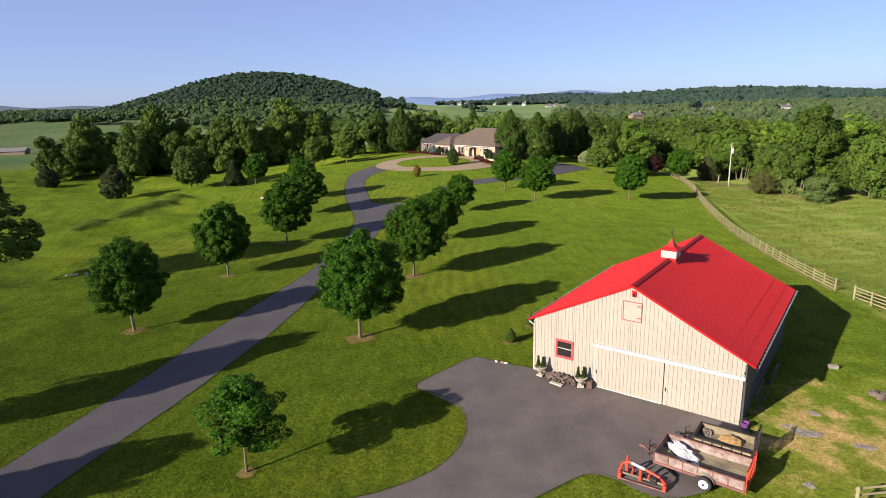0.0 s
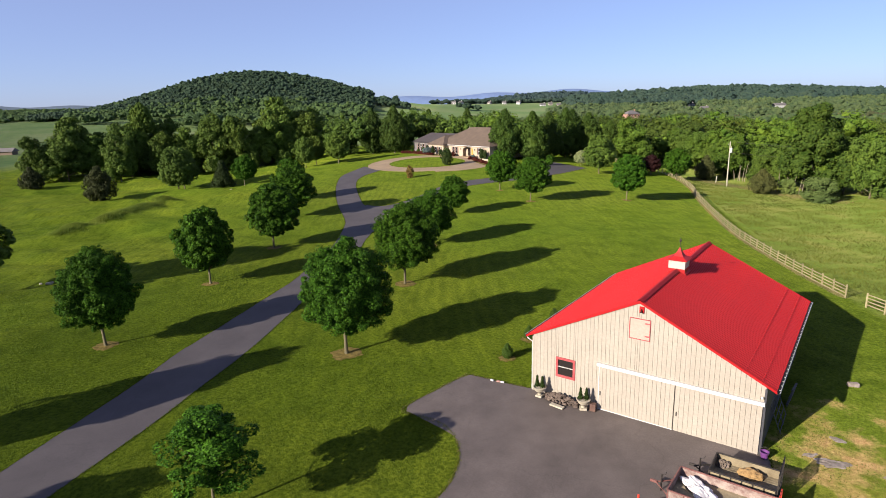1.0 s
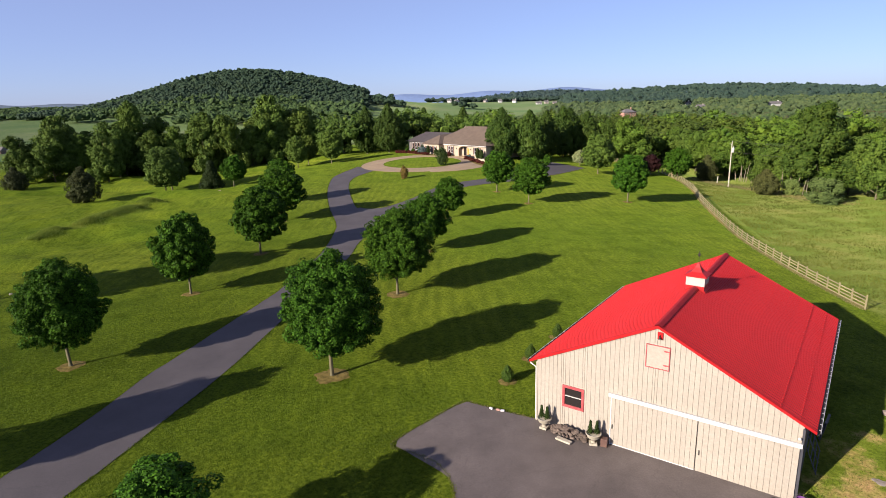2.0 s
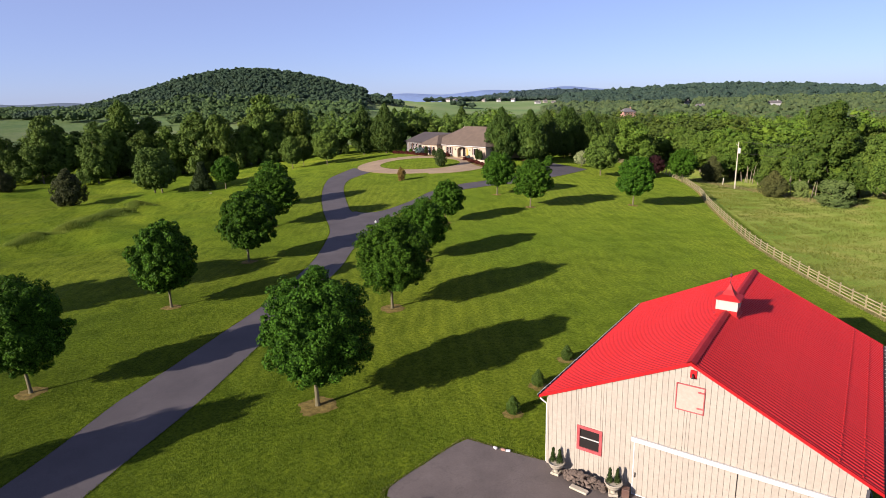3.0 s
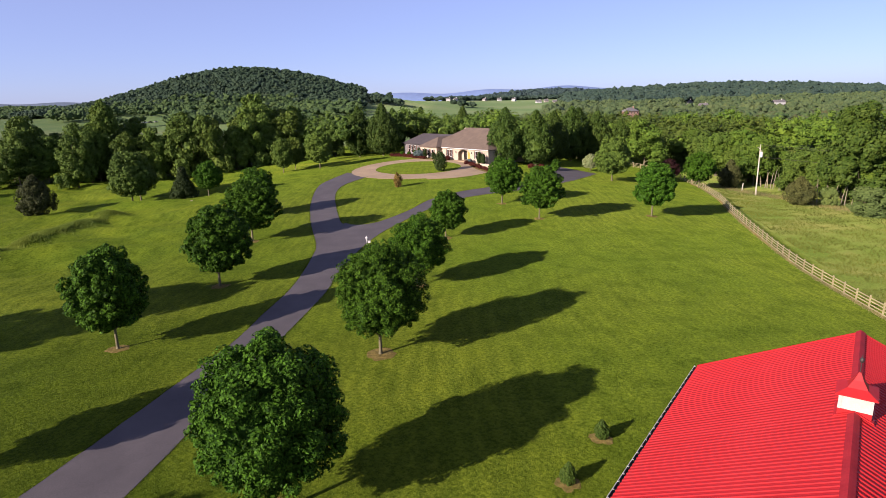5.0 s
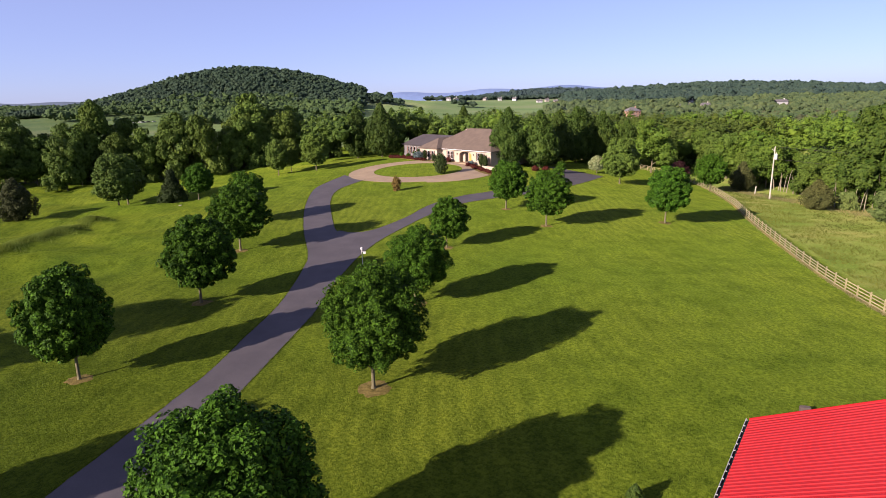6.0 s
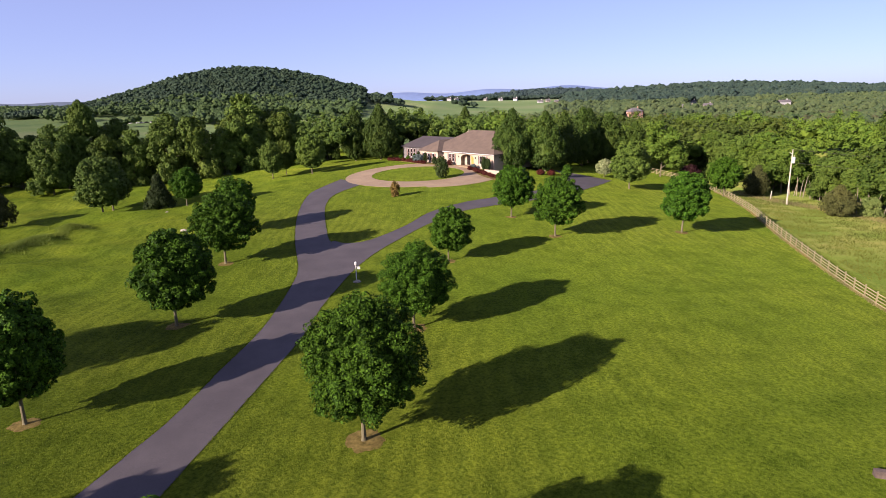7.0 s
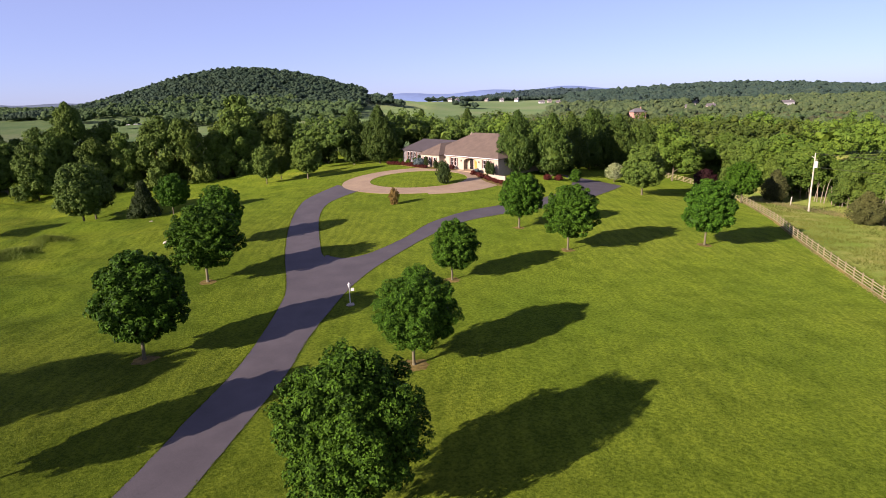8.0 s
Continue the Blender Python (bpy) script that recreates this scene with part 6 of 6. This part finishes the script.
bush(SH["red"], "red_leaf", -60.5, 105.5, 1.8, 1.2, "reddish low shrub beside the drive")
bush(SH["red"], "red_leaf", -62.3, 104.0, 1.8, 1.2, "reddish low shrub beside the drive")

# ---- the edges of the woods ----
rw = random.Random(21)


def belt(line, step, depth, h, w, kinds, label, group, rows=2):
    for r in range(rows):
        for x, y in curve_through(line, step):
            u = rw.uniform(-0.3, 0.3) * step
            a, b = x + AHEAD[0] * depth * r + u, y + AHEAD[1] * depth * r + rw.uniform(-0.3, 0.3) * step
            kind = rw.choice(kinds)
            s = rw.uniform(0.78, 1.2)
            if math.hypot(a + 156, b - 66) < 6.5:
                continue        # the gap in the wood
            tree(kind, a, b, h * s, w * s * rw.uniform(0.9, 1.15), label, "tree", group, rw.randrange(3), name="woodland_tree", lift=-0.2)


belt([(-183, 38), (-180, 48), (-172, 62), (-158, 74), (-150, 92), (-145, 108)], 6.6, 8, 14.6, 12.5, ["wild", "wild", "wild"], "leafy woodland tree at the field edge", "woodland edge trees", 2)
belt([(-141, 118), (-134, 128)], 7.5, 9, 12.0, 10, ["wild"], "leafy woodland tree behind the lawn", "woodland edge trees", 2)
belt([(-36, 146), (-27, 140), (-17, 134), (-8, 131), (0, 124)], 6.0, 7, 9.5, 9.6, ["fresh", "fresh", "wild"], "bright green woodland tree beyond the meadow", "woodland edge trees", 3)
belt([(9, 118), (18, 112), (30, 108)], 8, 9, 12.5, 10.5, ["wild", "fresh"], "green woodland tree beyond the meadow", "woodland edge trees", 3)
tree("wild", -153.0, 100.2, 20.5, 15.5, "tall spreading tree above the woodland edge", variant=0, name="woodland_tree")
tree("lofty", -173.0, 64.8, 22.0, 7.0, "tall bare-trunked tree above the woodland edge", name="woodland_tree")
for x, y, h, w in ((-171.0, 58.5, 15.0, 12.0), (-164.0, 64.5, 13.0, 10.0), (-166.5, 53.0, 13.5, 11.5), (-161.0, 70.0, 9.0, 8.0)):
    tree("wild", x, y, h, w, "leafy woodland tree at the field edge", "tree", "woodland edge trees", 1, name="woodland_tree", lift=-0.3)
tree("fresh", -46.5, 134.0, 12.5, 12.0, "bright green spreading tree behind the drive", variant=1, name="woodland_tree")
tree("great", -1.5, 122.0, 18.6, 18.5, "great spreading broadleaf tree at the meadow edge", name="great_tree")
tree("cedar", -10.6, 113.5, 5.4, 5.6, "dark brownish cedar at the meadow edge", name="cedar_tree")
tree("cedar", -25.6, 128.6, 6.2, 5.2, "dark brownish cedar at the meadow edge", name="cedar_tree")
for x, y, h, w in ((0.5, 107.5, 5.4, 8.5), (-6.2, 117.0, 4.0, 4.5), (14.0, 104.0, 6.0, 8.0)):
    tree("thicket", x, y, h, w, "broad pale-green thicket at the meadow edge", "shrub", "thickets", 0, name="thicket", lift=-0.4)
rt = random.Random(8)
for k in range(18):
    sx = (-8.6 + k * 0.9 if k < 8 else -20.5 + (k - 8) * 0.8) + rt.uniform(-0.4, 0.4)
    sy = (120.0 - k * 0.25 if k < 8 else 136.0 - (k - 8) * 0.45) + rt.uniform(-0.8, 0.8)
    h = rt.uniform(2.8, 4.6)
    lean = rt.uniform(-0.5, 0.5)
    ob = part("bare_stem", tubed([(0, 0, -0.3), (lean * 0.4, 0.1, h * 0.45), (lean, 0.0, h), (lean * 1.6, 0.1, h * 1.2)], [0.10, 0.08, 0.05, 0.02], 7), "stem_bark")
    ob.location = (sx, sy, ground_z(sx, sy))
    tagged(ob, "pale bare tree stem at the wood edge", "tree", "bare stems")
for k, (x, y, w) in enumerate(((-62.1, -5.0, 0.45), (-61.4, -4.1, 0.3), (-62.9, -5.6, 0.25), (-85.6, 38.3, 0.6), (-118.0, 54.6, 0.4), (-101.5, 44.8, 0.4))):
    rock("field_stone", x, y, w, w * 0.7, w * 0.45, 30 + k, "pale weathered stone in the grass", "urn", "stones in the grass")
# the large tree beside the first view
tree("airy", -65.0, -15.8, 14.8, 15.5, "large spreading tree with low loose branches", name="great_tree", turn=1.0, aside=2.6)

# ---- far woods, each of them one mass ----


def far_wood(name, seed, places, wide, high, sprays, fine, mat, label):
    """A wood: every tree a dome of many small sprays of leaves, with loose leaves on the nearer ones."""
    rng = np.random.default_rng(seed)
    n = len(places)
    size = rng.uniform(0.75, 1.25, n)
    z = height(places[:, 0], places[:, 1])
    tall = high * size * rng.uniform(0.85, 1.15, n)
    bm = bmesh.new()
    bmesh.ops.create_icosphere(bm, subdivisions=1, radius=1.0)
    ball = np.array([p.co for p in bm.verts])
    tri = np.array([[p.index for p in q.verts] for q in bm.faces])
    bm.free()
    # where the sprays sit on each dome, the first of them in its middle
    k = np.repeat(np.arange(n), sprays + 1)
    d = rng.normal(size=(len(k), 3))
    d[:, 2] = np.abs(d[:, 2]) * 0.9 - 0.25
    d /= np.linalg.norm(d, axis=1)[:, None]
    inner = np.arange(len(k)) % (sprays + 1) == 0
    r = 0.5 * wide * size[k]
    off = d * np.where(inner, 0.0, rng.uniform(0.55, 0.95, len(k)))[:, None]
    c = np.stack([places[k, 0] + off[:, 0] * r, places[k, 1] + off[:, 1] * r, z[k] + tall[k] * (0.60 + 0.40 * off[:, 2])], 1)
    q = r * np.where(inner, 0.60 if fine else 0.72, rng.uniform(0.8, 1.25, len(k)) * 0.95 / math.sqrt(sprays))
    lump = 1 + 0.24 * rng.normal(size=(len(c), len(ball), 1)).clip(-1.8, 1.8)
    v = (c[:, None, :] + ball[None] * q[:, None, None] * lump * (0.62 if fine else 1.0) * (1, 1, 0.8)).reshape(-1, 3)
    f = (tri[None] + (np.arange(len(c)) * len(ball))[:, None, None]).reshape(-1, 3)
    if fine:
        lv, lf = leaves(rng, c[~inner], q[~inner][:, None] * 1.15, d[~inner] + (0, 0, 0.3), np.full((~inner).sum(), fine), 0.27, kite=False)
        f = np.concatenate([f, lf + len(v)])
        v = np.concatenate([v, lv])
    return tagged(part(name, array_mesh(name, v, f), mat), label, "woodland", kind="stuff")


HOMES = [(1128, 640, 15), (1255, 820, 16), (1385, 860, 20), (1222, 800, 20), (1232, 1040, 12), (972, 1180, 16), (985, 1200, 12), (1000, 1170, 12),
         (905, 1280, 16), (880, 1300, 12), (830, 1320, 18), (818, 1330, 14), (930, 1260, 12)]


def clear(u, v):
    """False where the grounds of a house lie open."""
    ok = np.ones(len(u), bool)
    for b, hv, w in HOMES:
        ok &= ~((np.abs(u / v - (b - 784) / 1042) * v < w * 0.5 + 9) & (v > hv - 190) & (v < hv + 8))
    return ok


def strewn(seed, u_of, v0, v1, spacing, keep=None):
    """Places in a stretch of country: u_of gives the least and the greatest u at v."""
    rng = np.random.default_rng(seed)
    out = []
    v = v0
    while v < v1:
        lo, hi = u_of(v)
        n = max(1, int((hi - lo) / spacing))
        u = lo + (np.arange(n) + rng.uniform(-0.45, 0.45, n)) * spacing
        w = v + rng.uniform(-0.45, 0.45, n) * spacing
        out.append(np.stack([u, w], 1))
        v += spacing * 0.86
    p = np.concatenate(out)
    if v1 > 500:
        p = p[clear(p[:, 0], p[:, 1])]
    if keep is not None:
        p = p[keep(p[:, 0], p[:, 1])]
    return np.stack(xy_of(p[:, 0], p[:, 1]), 1)


def blotch(u, v, size, seed=0.0):
    """Smooth uneven patches between about -1 and 1."""
    return np.sin(u / size + seed) * np.cos(v / size * 1.3 + seed * 2) + 0.5 * np.sin((u + v) / size * 2.1 + seed)



def mixed(u, v):
    """A number from 0 to 1 for each tree, to share a wood out between its kinds."""
    return np.modf(np.abs(np.sin(u * 12.9898 + v * 78.233)) * 43.758)[0] * 0.7 + 0.15 + 0.12 * blotch(u, v, 17, 0.7) + 0.30 * np.clip((v - 215) / 60, -0.4, 1)


def patchy(u, v):
    """As mixed, in wider patches that lie across the valley."""
    return 0.45 * np.modf(np.abs(np.sin(u * 39.3468 + v * 11.135)) * 437.58)[0] + 0.40 + 0.22 * blotch(u * 0.5, v * 1.6, 40, 2.6)


def in_valley(v):
    return 0.12 * v, 0.92 * v


for k, (lo, hi, mat, wide, high, label) in enumerate(((-1, 0.52, "bright_wood", 11.5, 9.0, "mixed bright-green woodland in the valley"),
                                                      (0.52, 0.84, "oak_wood", 11.5, 9.6, "darker broadleaf trees among the valley woodland"),
                                                      (0.84, 9, "green_wood", 10.0, 10.6, "taller green trees among the valley woodland"))):
    far_wood("near_wood", 31 + k, strewn(1, in_valley, 172, 290, 9.5, lambda u, v: (mixed(u, v) >= lo) & (mixed(u, v) < hi)), wide, high, 24, 34, mat, label)
far_wood("near_wood", 34, strewn(2, lambda v: (-0.16 * v, 0.13 * v), 185, 330, 8.5), 9.5, 10.5, 20, 30, "green_wood", "green woodland behind the house")
for k, (lo, hi, mat, high, label) in enumerate(((-1, 0.62, "far_pale", 7.0, "pale green woodland filling the valley"), (0.62, 0.9, "scrub_leaf", 5.5, "brownish scrub among the valley woodland"),
                                                (0.9, 9, "foot_leaf", 8.5, "darker trees among the valley woodland"))):
    far_wood("valley_wood", 35 + k, strewn(3, lambda v: (0.04 * v, 0.95 * v), 290, 560, 9.0, lambda u, v: (patchy(u, v) >= lo) & (patchy(u, v) < hi)), 9.6, high, 6, 0, mat, label)
far_wood("valley_wood", 38, strewn(4, lambda v: (0.20 * v, 0.95 * v), 560, 1010, 13.0, lambda u, v: blotch(u, v, 60, 1.0) > -0.95), 15, 10, 7, 0, "far_pale", "woodland reaching over the valley")
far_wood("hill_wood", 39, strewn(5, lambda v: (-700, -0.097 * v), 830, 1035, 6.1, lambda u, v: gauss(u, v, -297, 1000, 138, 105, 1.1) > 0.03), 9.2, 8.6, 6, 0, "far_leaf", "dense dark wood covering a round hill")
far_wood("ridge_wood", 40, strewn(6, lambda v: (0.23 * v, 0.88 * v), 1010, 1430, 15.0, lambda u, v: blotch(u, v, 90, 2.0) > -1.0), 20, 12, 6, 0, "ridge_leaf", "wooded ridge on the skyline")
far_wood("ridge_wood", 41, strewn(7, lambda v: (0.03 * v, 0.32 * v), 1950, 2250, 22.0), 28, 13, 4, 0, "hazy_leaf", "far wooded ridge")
far_wood("field_wood", 42, strewn(8, lambda v: (-0.95 * v, -0.42 * v), 900, 1180, 13.0, lambda u, v: blotch(u, v, 70, 1.4) > -0.5), 13, 7, 6, 0, "foot_leaf", "belt of trees behind the fields")
far_wood("field_wood", 43, strewn(9, lambda v: (-0.60 * v, -0.10 * v), 540, 850, 10.5, lambda u, v: (v > 760) | (blotch(u, v, 45, 0.6) > np.where(u > -0.42 * v, 0.1, 0.75))), 11, 10, 7, 0, "foot_leaf", "scattered trees at the foot of the hill")
far_wood("field_wood", 45, strewn(11, lambda v: (-0.10 * v, 0.12 * v), 900, 1180, 13.0, lambda u, v: blotch(u, v, 60, 3.0) > 0.9), 13, 10, 5, 0, "far_leaf", "scattered trees on a pale hillside field")
far_wood("field_wood", 46, strewn(12, lambda v: (0.0 * v, 0.26 * v), 1345, 1400, 12.0), 14, 8, 5, 0, "ridge_leaf", "belt of trees behind the far houses")


def skyline(name, v, u0, u1, base, top, mat, label, seed):
    """A far ridge as a solid long body with an uneven crest."""
    n = 160
    u = np.linspace(u0, u1, n)
    t = np.linspace(0, 1, n)
    crest = base + (top - base) * np.sin(t * math.pi) ** 0.3 * (0.82 + 0.09 * np.sin(t * 11 + seed) + 0.10 * np.sin(t * 29 + seed * 2))
    rows = []
    for dv, f in ((-400, 0.0), (-120, 0.6), (0, 1.0), (300, 0.0)):
        x, y = xy_of(u, np.full(n, v + dv))
        rows.append(np.stack([x, y, base - 40 + (crest - base + 40) * f], 1))
    i = (np.arange(3)[:, None] * n + np.arange(n - 1)).ravel()
    ob = part(name, array_mesh(name, np.concatenate(rows), np.stack([i, i + 1, i + n + 1, i + n], 1), True), mat)
    return tagged(ob, label, "hills", kind="structure")


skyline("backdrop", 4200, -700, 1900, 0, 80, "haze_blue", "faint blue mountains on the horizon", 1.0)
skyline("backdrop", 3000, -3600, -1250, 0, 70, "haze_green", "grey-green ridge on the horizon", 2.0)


def far_house(u, v, w, d, h, wall, roof_mat, turn, label, knoll=0.0, plain=False):
    x, y = xy_of(u, v)
    hs = thing("far_house", Matrix.Translation((x, y, ground_z(x, y, knoll))) @ Matrix.Rotation(radians(37 + turn), 4, "Z"), label, "house", "houses across the valley")
    part("wall", boxed(-w / 2, -d / 2, -3 - knoll, w / 2, d / 2, h), wall, hs)
    part("roof", hip(-w / 2, -d / 2, w / 2, d / 2, h, d * 0.36, (turn > 10, turn > 10), 0.6), roof_mat, hs)
    if plain:
        return
    n = max(2, int(w / 3.4))
    for st in range(max(1, int(h / 2.8))):
        for k in range(n):
            xx = -w / 2 + w * (k + 0.5) / n
            win = part("window", boxed(xx - 0.6, -d / 2 - 0.12, 0.9 + st * 2.8, xx + 0.6, -d / 2 + 0.02, 2.4 + st * 2.8), "white", hs)
            part("pane", boxed(xx - 0.45, -d / 2 - 0.18, 1.05 + st * 2.8, xx + 0.45, -d / 2 - 0.124, 2.25 + st * 2.8), "glass", win)
    part("chimney", boxed(w * 0.25, -0.5, h, w * 0.25 + 1.0, 0.5, h + d * 0.36 + 1.4), wall, hs)


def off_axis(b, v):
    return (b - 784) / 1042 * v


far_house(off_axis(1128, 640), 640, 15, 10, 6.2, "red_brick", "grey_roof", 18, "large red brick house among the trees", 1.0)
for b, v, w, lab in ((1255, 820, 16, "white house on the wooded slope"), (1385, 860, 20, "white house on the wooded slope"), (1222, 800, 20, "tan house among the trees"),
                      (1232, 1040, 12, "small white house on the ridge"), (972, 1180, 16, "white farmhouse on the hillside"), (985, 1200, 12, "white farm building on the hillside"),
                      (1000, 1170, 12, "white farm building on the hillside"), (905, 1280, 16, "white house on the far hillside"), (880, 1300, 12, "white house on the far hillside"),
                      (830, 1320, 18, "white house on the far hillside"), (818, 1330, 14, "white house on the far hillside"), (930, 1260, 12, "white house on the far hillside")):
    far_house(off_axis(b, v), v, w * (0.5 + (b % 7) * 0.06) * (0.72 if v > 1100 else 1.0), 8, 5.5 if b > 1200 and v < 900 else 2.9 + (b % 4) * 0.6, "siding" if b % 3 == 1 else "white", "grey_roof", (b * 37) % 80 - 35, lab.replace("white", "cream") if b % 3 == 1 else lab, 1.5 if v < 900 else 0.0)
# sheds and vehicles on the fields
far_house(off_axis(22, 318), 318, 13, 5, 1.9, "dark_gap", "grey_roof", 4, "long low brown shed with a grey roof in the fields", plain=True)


def parked_van(u, v, turn, mat, label):
    x, y = xy_of(u, v)
    c = thing("parked_car", Matrix.Translation((x, y, ground_z(x, y))) @ Matrix.Rotation(radians(turn), 4, "Z"), label, "car", "vehicles parked in the field")
    part("body", boxed(-2.2, -0.9, 0.35, 2.2, 0.9, 1.05, bevel=0.15), mat, c)
    part("cabin", slab_of([(-1.5, -0.8, 1.05), (1.2, -0.8, 1.05), (0.7, -0.8, 1.7), (-1.1, -0.8, 1.7)], (0, 1.6, 0)), "glass", c)
    for sx in (-1.35, 1.35):
        for sy in (-0.85, 0.85):
            wheel(c, sx, sy, 0.33, 0.33, "gutter")


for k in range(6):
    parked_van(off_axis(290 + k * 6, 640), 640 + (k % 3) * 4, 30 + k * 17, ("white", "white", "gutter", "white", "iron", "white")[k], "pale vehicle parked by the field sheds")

# ---- grass that stands up ----


def tufts(name, seed, count, spot, high, mat, label, wide=0.05, lift=0.0):
    """Loose tufts of blades, all one mass."""
    rng = np.random.default_rng(seed)
    x, y = spot(rng, count)
    n = len(x)
    a = rng.random(n) * math.tau
    h = high * rng.uniform(0.5, 1.3, n)
    z = height(x, y) + lift
    d = np.stack([np.cos(a), np.sin(a)], 1)
    lean = rng.normal(0, 0.5, (n, 2)) * h[:, None]
    w = wide * rng.uniform(0.6, 1.5, n)[:, None]
    p0 = np.stack([x - d[:, 0] * w[:, 0], y - d[:, 1] * w[:, 0], z - 0.02], 1)
    p1 = np.stack([x + d[:, 0] * w[:, 0], y + d[:, 1] * w[:, 0], z - 0.02], 1)
    p2 = np.stack([x + lean[:, 0], y + lean[:, 1], z + h], 1)
    v = np.stack([p0, p1, p2], 1).reshape(-1, 3)
    ob = part(name, array_mesh(name, v, np.arange(n * 3).reshape(-1, 3)), mat)
    return tagged(ob, label, "grass", kind="stuff")


def meadow_spots(rng, n):
    t, s = rng.random(n), rng.random(n) ** 1.2 * 55 + 0.9
    x = 11 - 43 * t + 0.913 * s
    y = 27 + 97 * t + 0.408 * s
    keep = np.sin(x * 0.7 + 1.9 * np.sin(y * 0.31)) + np.sin(y * 0.83 + 2.1 * np.sin(x * 0.27 + 1)) + np.sin(x * 1.9 - y * 1.3) + rng.normal(0, 0.6, n) > -0.9
    return x[keep], y[keep]


def bank_spots(rng, n):
    t = rng.random(n)
    line = even(curve_through(BANK), 200)
    k = (t * 199).astype(int)
    side = rng.normal(0, 0.9, n) * (0.45 + np.sin(k * 0.11) ** 2)
    return line[k, 0] + 0.86 * side + rng.normal(0, 0.3, n), line[k, 1] + 0.5 * side + rng.normal(0, 0.3, n)


tufts("meadow_grass", 51, 70000, meadow_spots, 0.22, "tall_grass", "tall seeding meadow grass beyond the fence", 0.05)
tufts("tall_grass", 52, 16000, bank_spots, 0.34, "bank_grass", "strip of long unmown grass on the bank", 0.05)


def inside(x, y, outline):
    """True for places within a closed outline."""
    p = np.asarray(outline, float)
    hit = np.zeros(len(x), bool)
    for (ax, ay), (bx, by) in zip(p, np.roll(p, -1, 0)):
        if ay != by:
            hit ^= ((ay > y) != (by > y)) & (x < (bx - ax) * (y - ay) / (by - ay) + ax)
    return hit


def verge_spots(line, inset, across):
    p = curve_through(line, 0.1)

    def spot(rng, n):
        k = rng.integers(1, len(p) - 1, n)
        d = p[k + 1] - p[k - 1]
        d /= np.hypot(*d.T)[:, None]
        side = np.stack([d[:, 1], -d[:, 0]], 1) * (inset + rng.normal(0, 0.05, n))[:, None]
        x, y = p[k, 0] + side[:, 0], p[k, 1] + side[:, 1]
        ok = ~inside(x, y, across)
        return x[ok], y[ok]
    return spot


BRANCH, DRIVE = BRANCH_L + BRANCH_R[::-1], DRIVE_L + DRIVE_R[::-1]
for k, (line, n, inset, across) in enumerate(((DRIVE_L, 9000, -0.03, BRANCH), (DRIVE_R, 9000, 0.03, BRANCH), (PAD_L, 4500, -0.03, DRIVE), (PAD_R, 3000, 0.03, DRIVE),
                                              (BRANCH_L, 4500, -0.03, DRIVE), (BRANCH_R, 4500, 0.03, DRIVE))):
    tufts("verge_grass", 60 + k, n, verge_spots(line, inset, across), 0.07, "blade", "ragged grass along the edge of the asphalt", 0.03)
tufts("dry_grass", 69, 3200, verge_spots(PAD_L, -0.05, DRIVE), 0.06, "dry_grass", "thin line of dry yellow grass along the apron", 0.03)


def fence_spots(rng, n):
    p = curve_through(FENCE_LINE, 0.1)
    k = rng.integers(0, len(p), n)
    return p[k, 0] - 0.12 + rng.normal(0, 0.16, n), p[k, 1] - 0.05 + rng.normal(0, 0.16, n)


tufts("dry_grass", 75, 6500, fence_spots, 0.22, "dry_grass", "strip of dead brown grass under the fence", 0.035)


def ring_spots(rng, n):
    """The ragged rims of the mulch rings."""
    rings = np.array([(x, y, mr * 1.1) for x, y, h, w, var, mr in LAWN if mr > 0.9] + [(-9.65, 3.1, 0.65), (-9.95, 6.75, 0.65), (-10.05, 11.1, 0.65), (-12.3, -17.3, 0.55)])
    k = rng.integers(0, len(rings), n)
    a = rng.random(n) * math.tau
    r = rings[k, 2] * rng.normal(1.0, 0.16, n)
    return rings[k, 0] + r * np.cos(a), rings[k, 1] + r * np.sin(a)


tufts("ring_grass", 77, 4200, ring_spots, 0.035, "blade", "ragged grass round the mulch rings", 0.035)


def edge_spots(rng, n):
    """The unmown strip where the meadow meets the wood."""
    t = rng.random(n)
    line = even(curve_through([(-29, 129), (-20, 124), (-12, 121), (-5, 114.5), (4, 108)]), 300)
    k = (t * 299).astype(int)
    return line[k, 0] + rng.normal(0, 1.6, n), line[k, 1] + rng.normal(0, 1.6, n)


tufts("dry_grass", 76, 4200, edge_spots, 0.34, "dry_grass", "tall straw-coloured grass at the wood edge", 0.05)


def lawn_spots(rng, n):
    """Places on the lawn round the barn, off the asphalt and the beds."""
    s = rng.random(n) ** 0.8 * 52
    a = rng.random(n) * math.tau
    x, y = -10 + s * np.cos(a), -6 + s * np.sin(a)
    bad = inside(x, y, DRIVE_L + DRIVE_R[::-1]) | inside(x, y, PAD_L + PAD_R[::-1])
    bad |= (np.abs(x) < 6.3) & (y > -0.4) & (y < 14.8)
    for bx, by, h, w, var, mr in LAWN:
        bad |= np.hypot(x - bx, y - by) < mr * 0.9
    clump = np.sin(x * 1.9 + np.sin(y * 1.3) * 2) + np.sin(y * 2.3 + np.sin(x * 0.9) * 2) + 0.8 * np.sin(x * 5.1 + y * 4.3)
    ok = ~bad & (rng.random(n) < 0.72 + 0.12 * clump)
    return x[ok], y[ok]


tufts("lawn_grass", 71, 330000, lawn_spots, 0.07, "blade", "mown blades of lawn grass round the barn", 0.022)
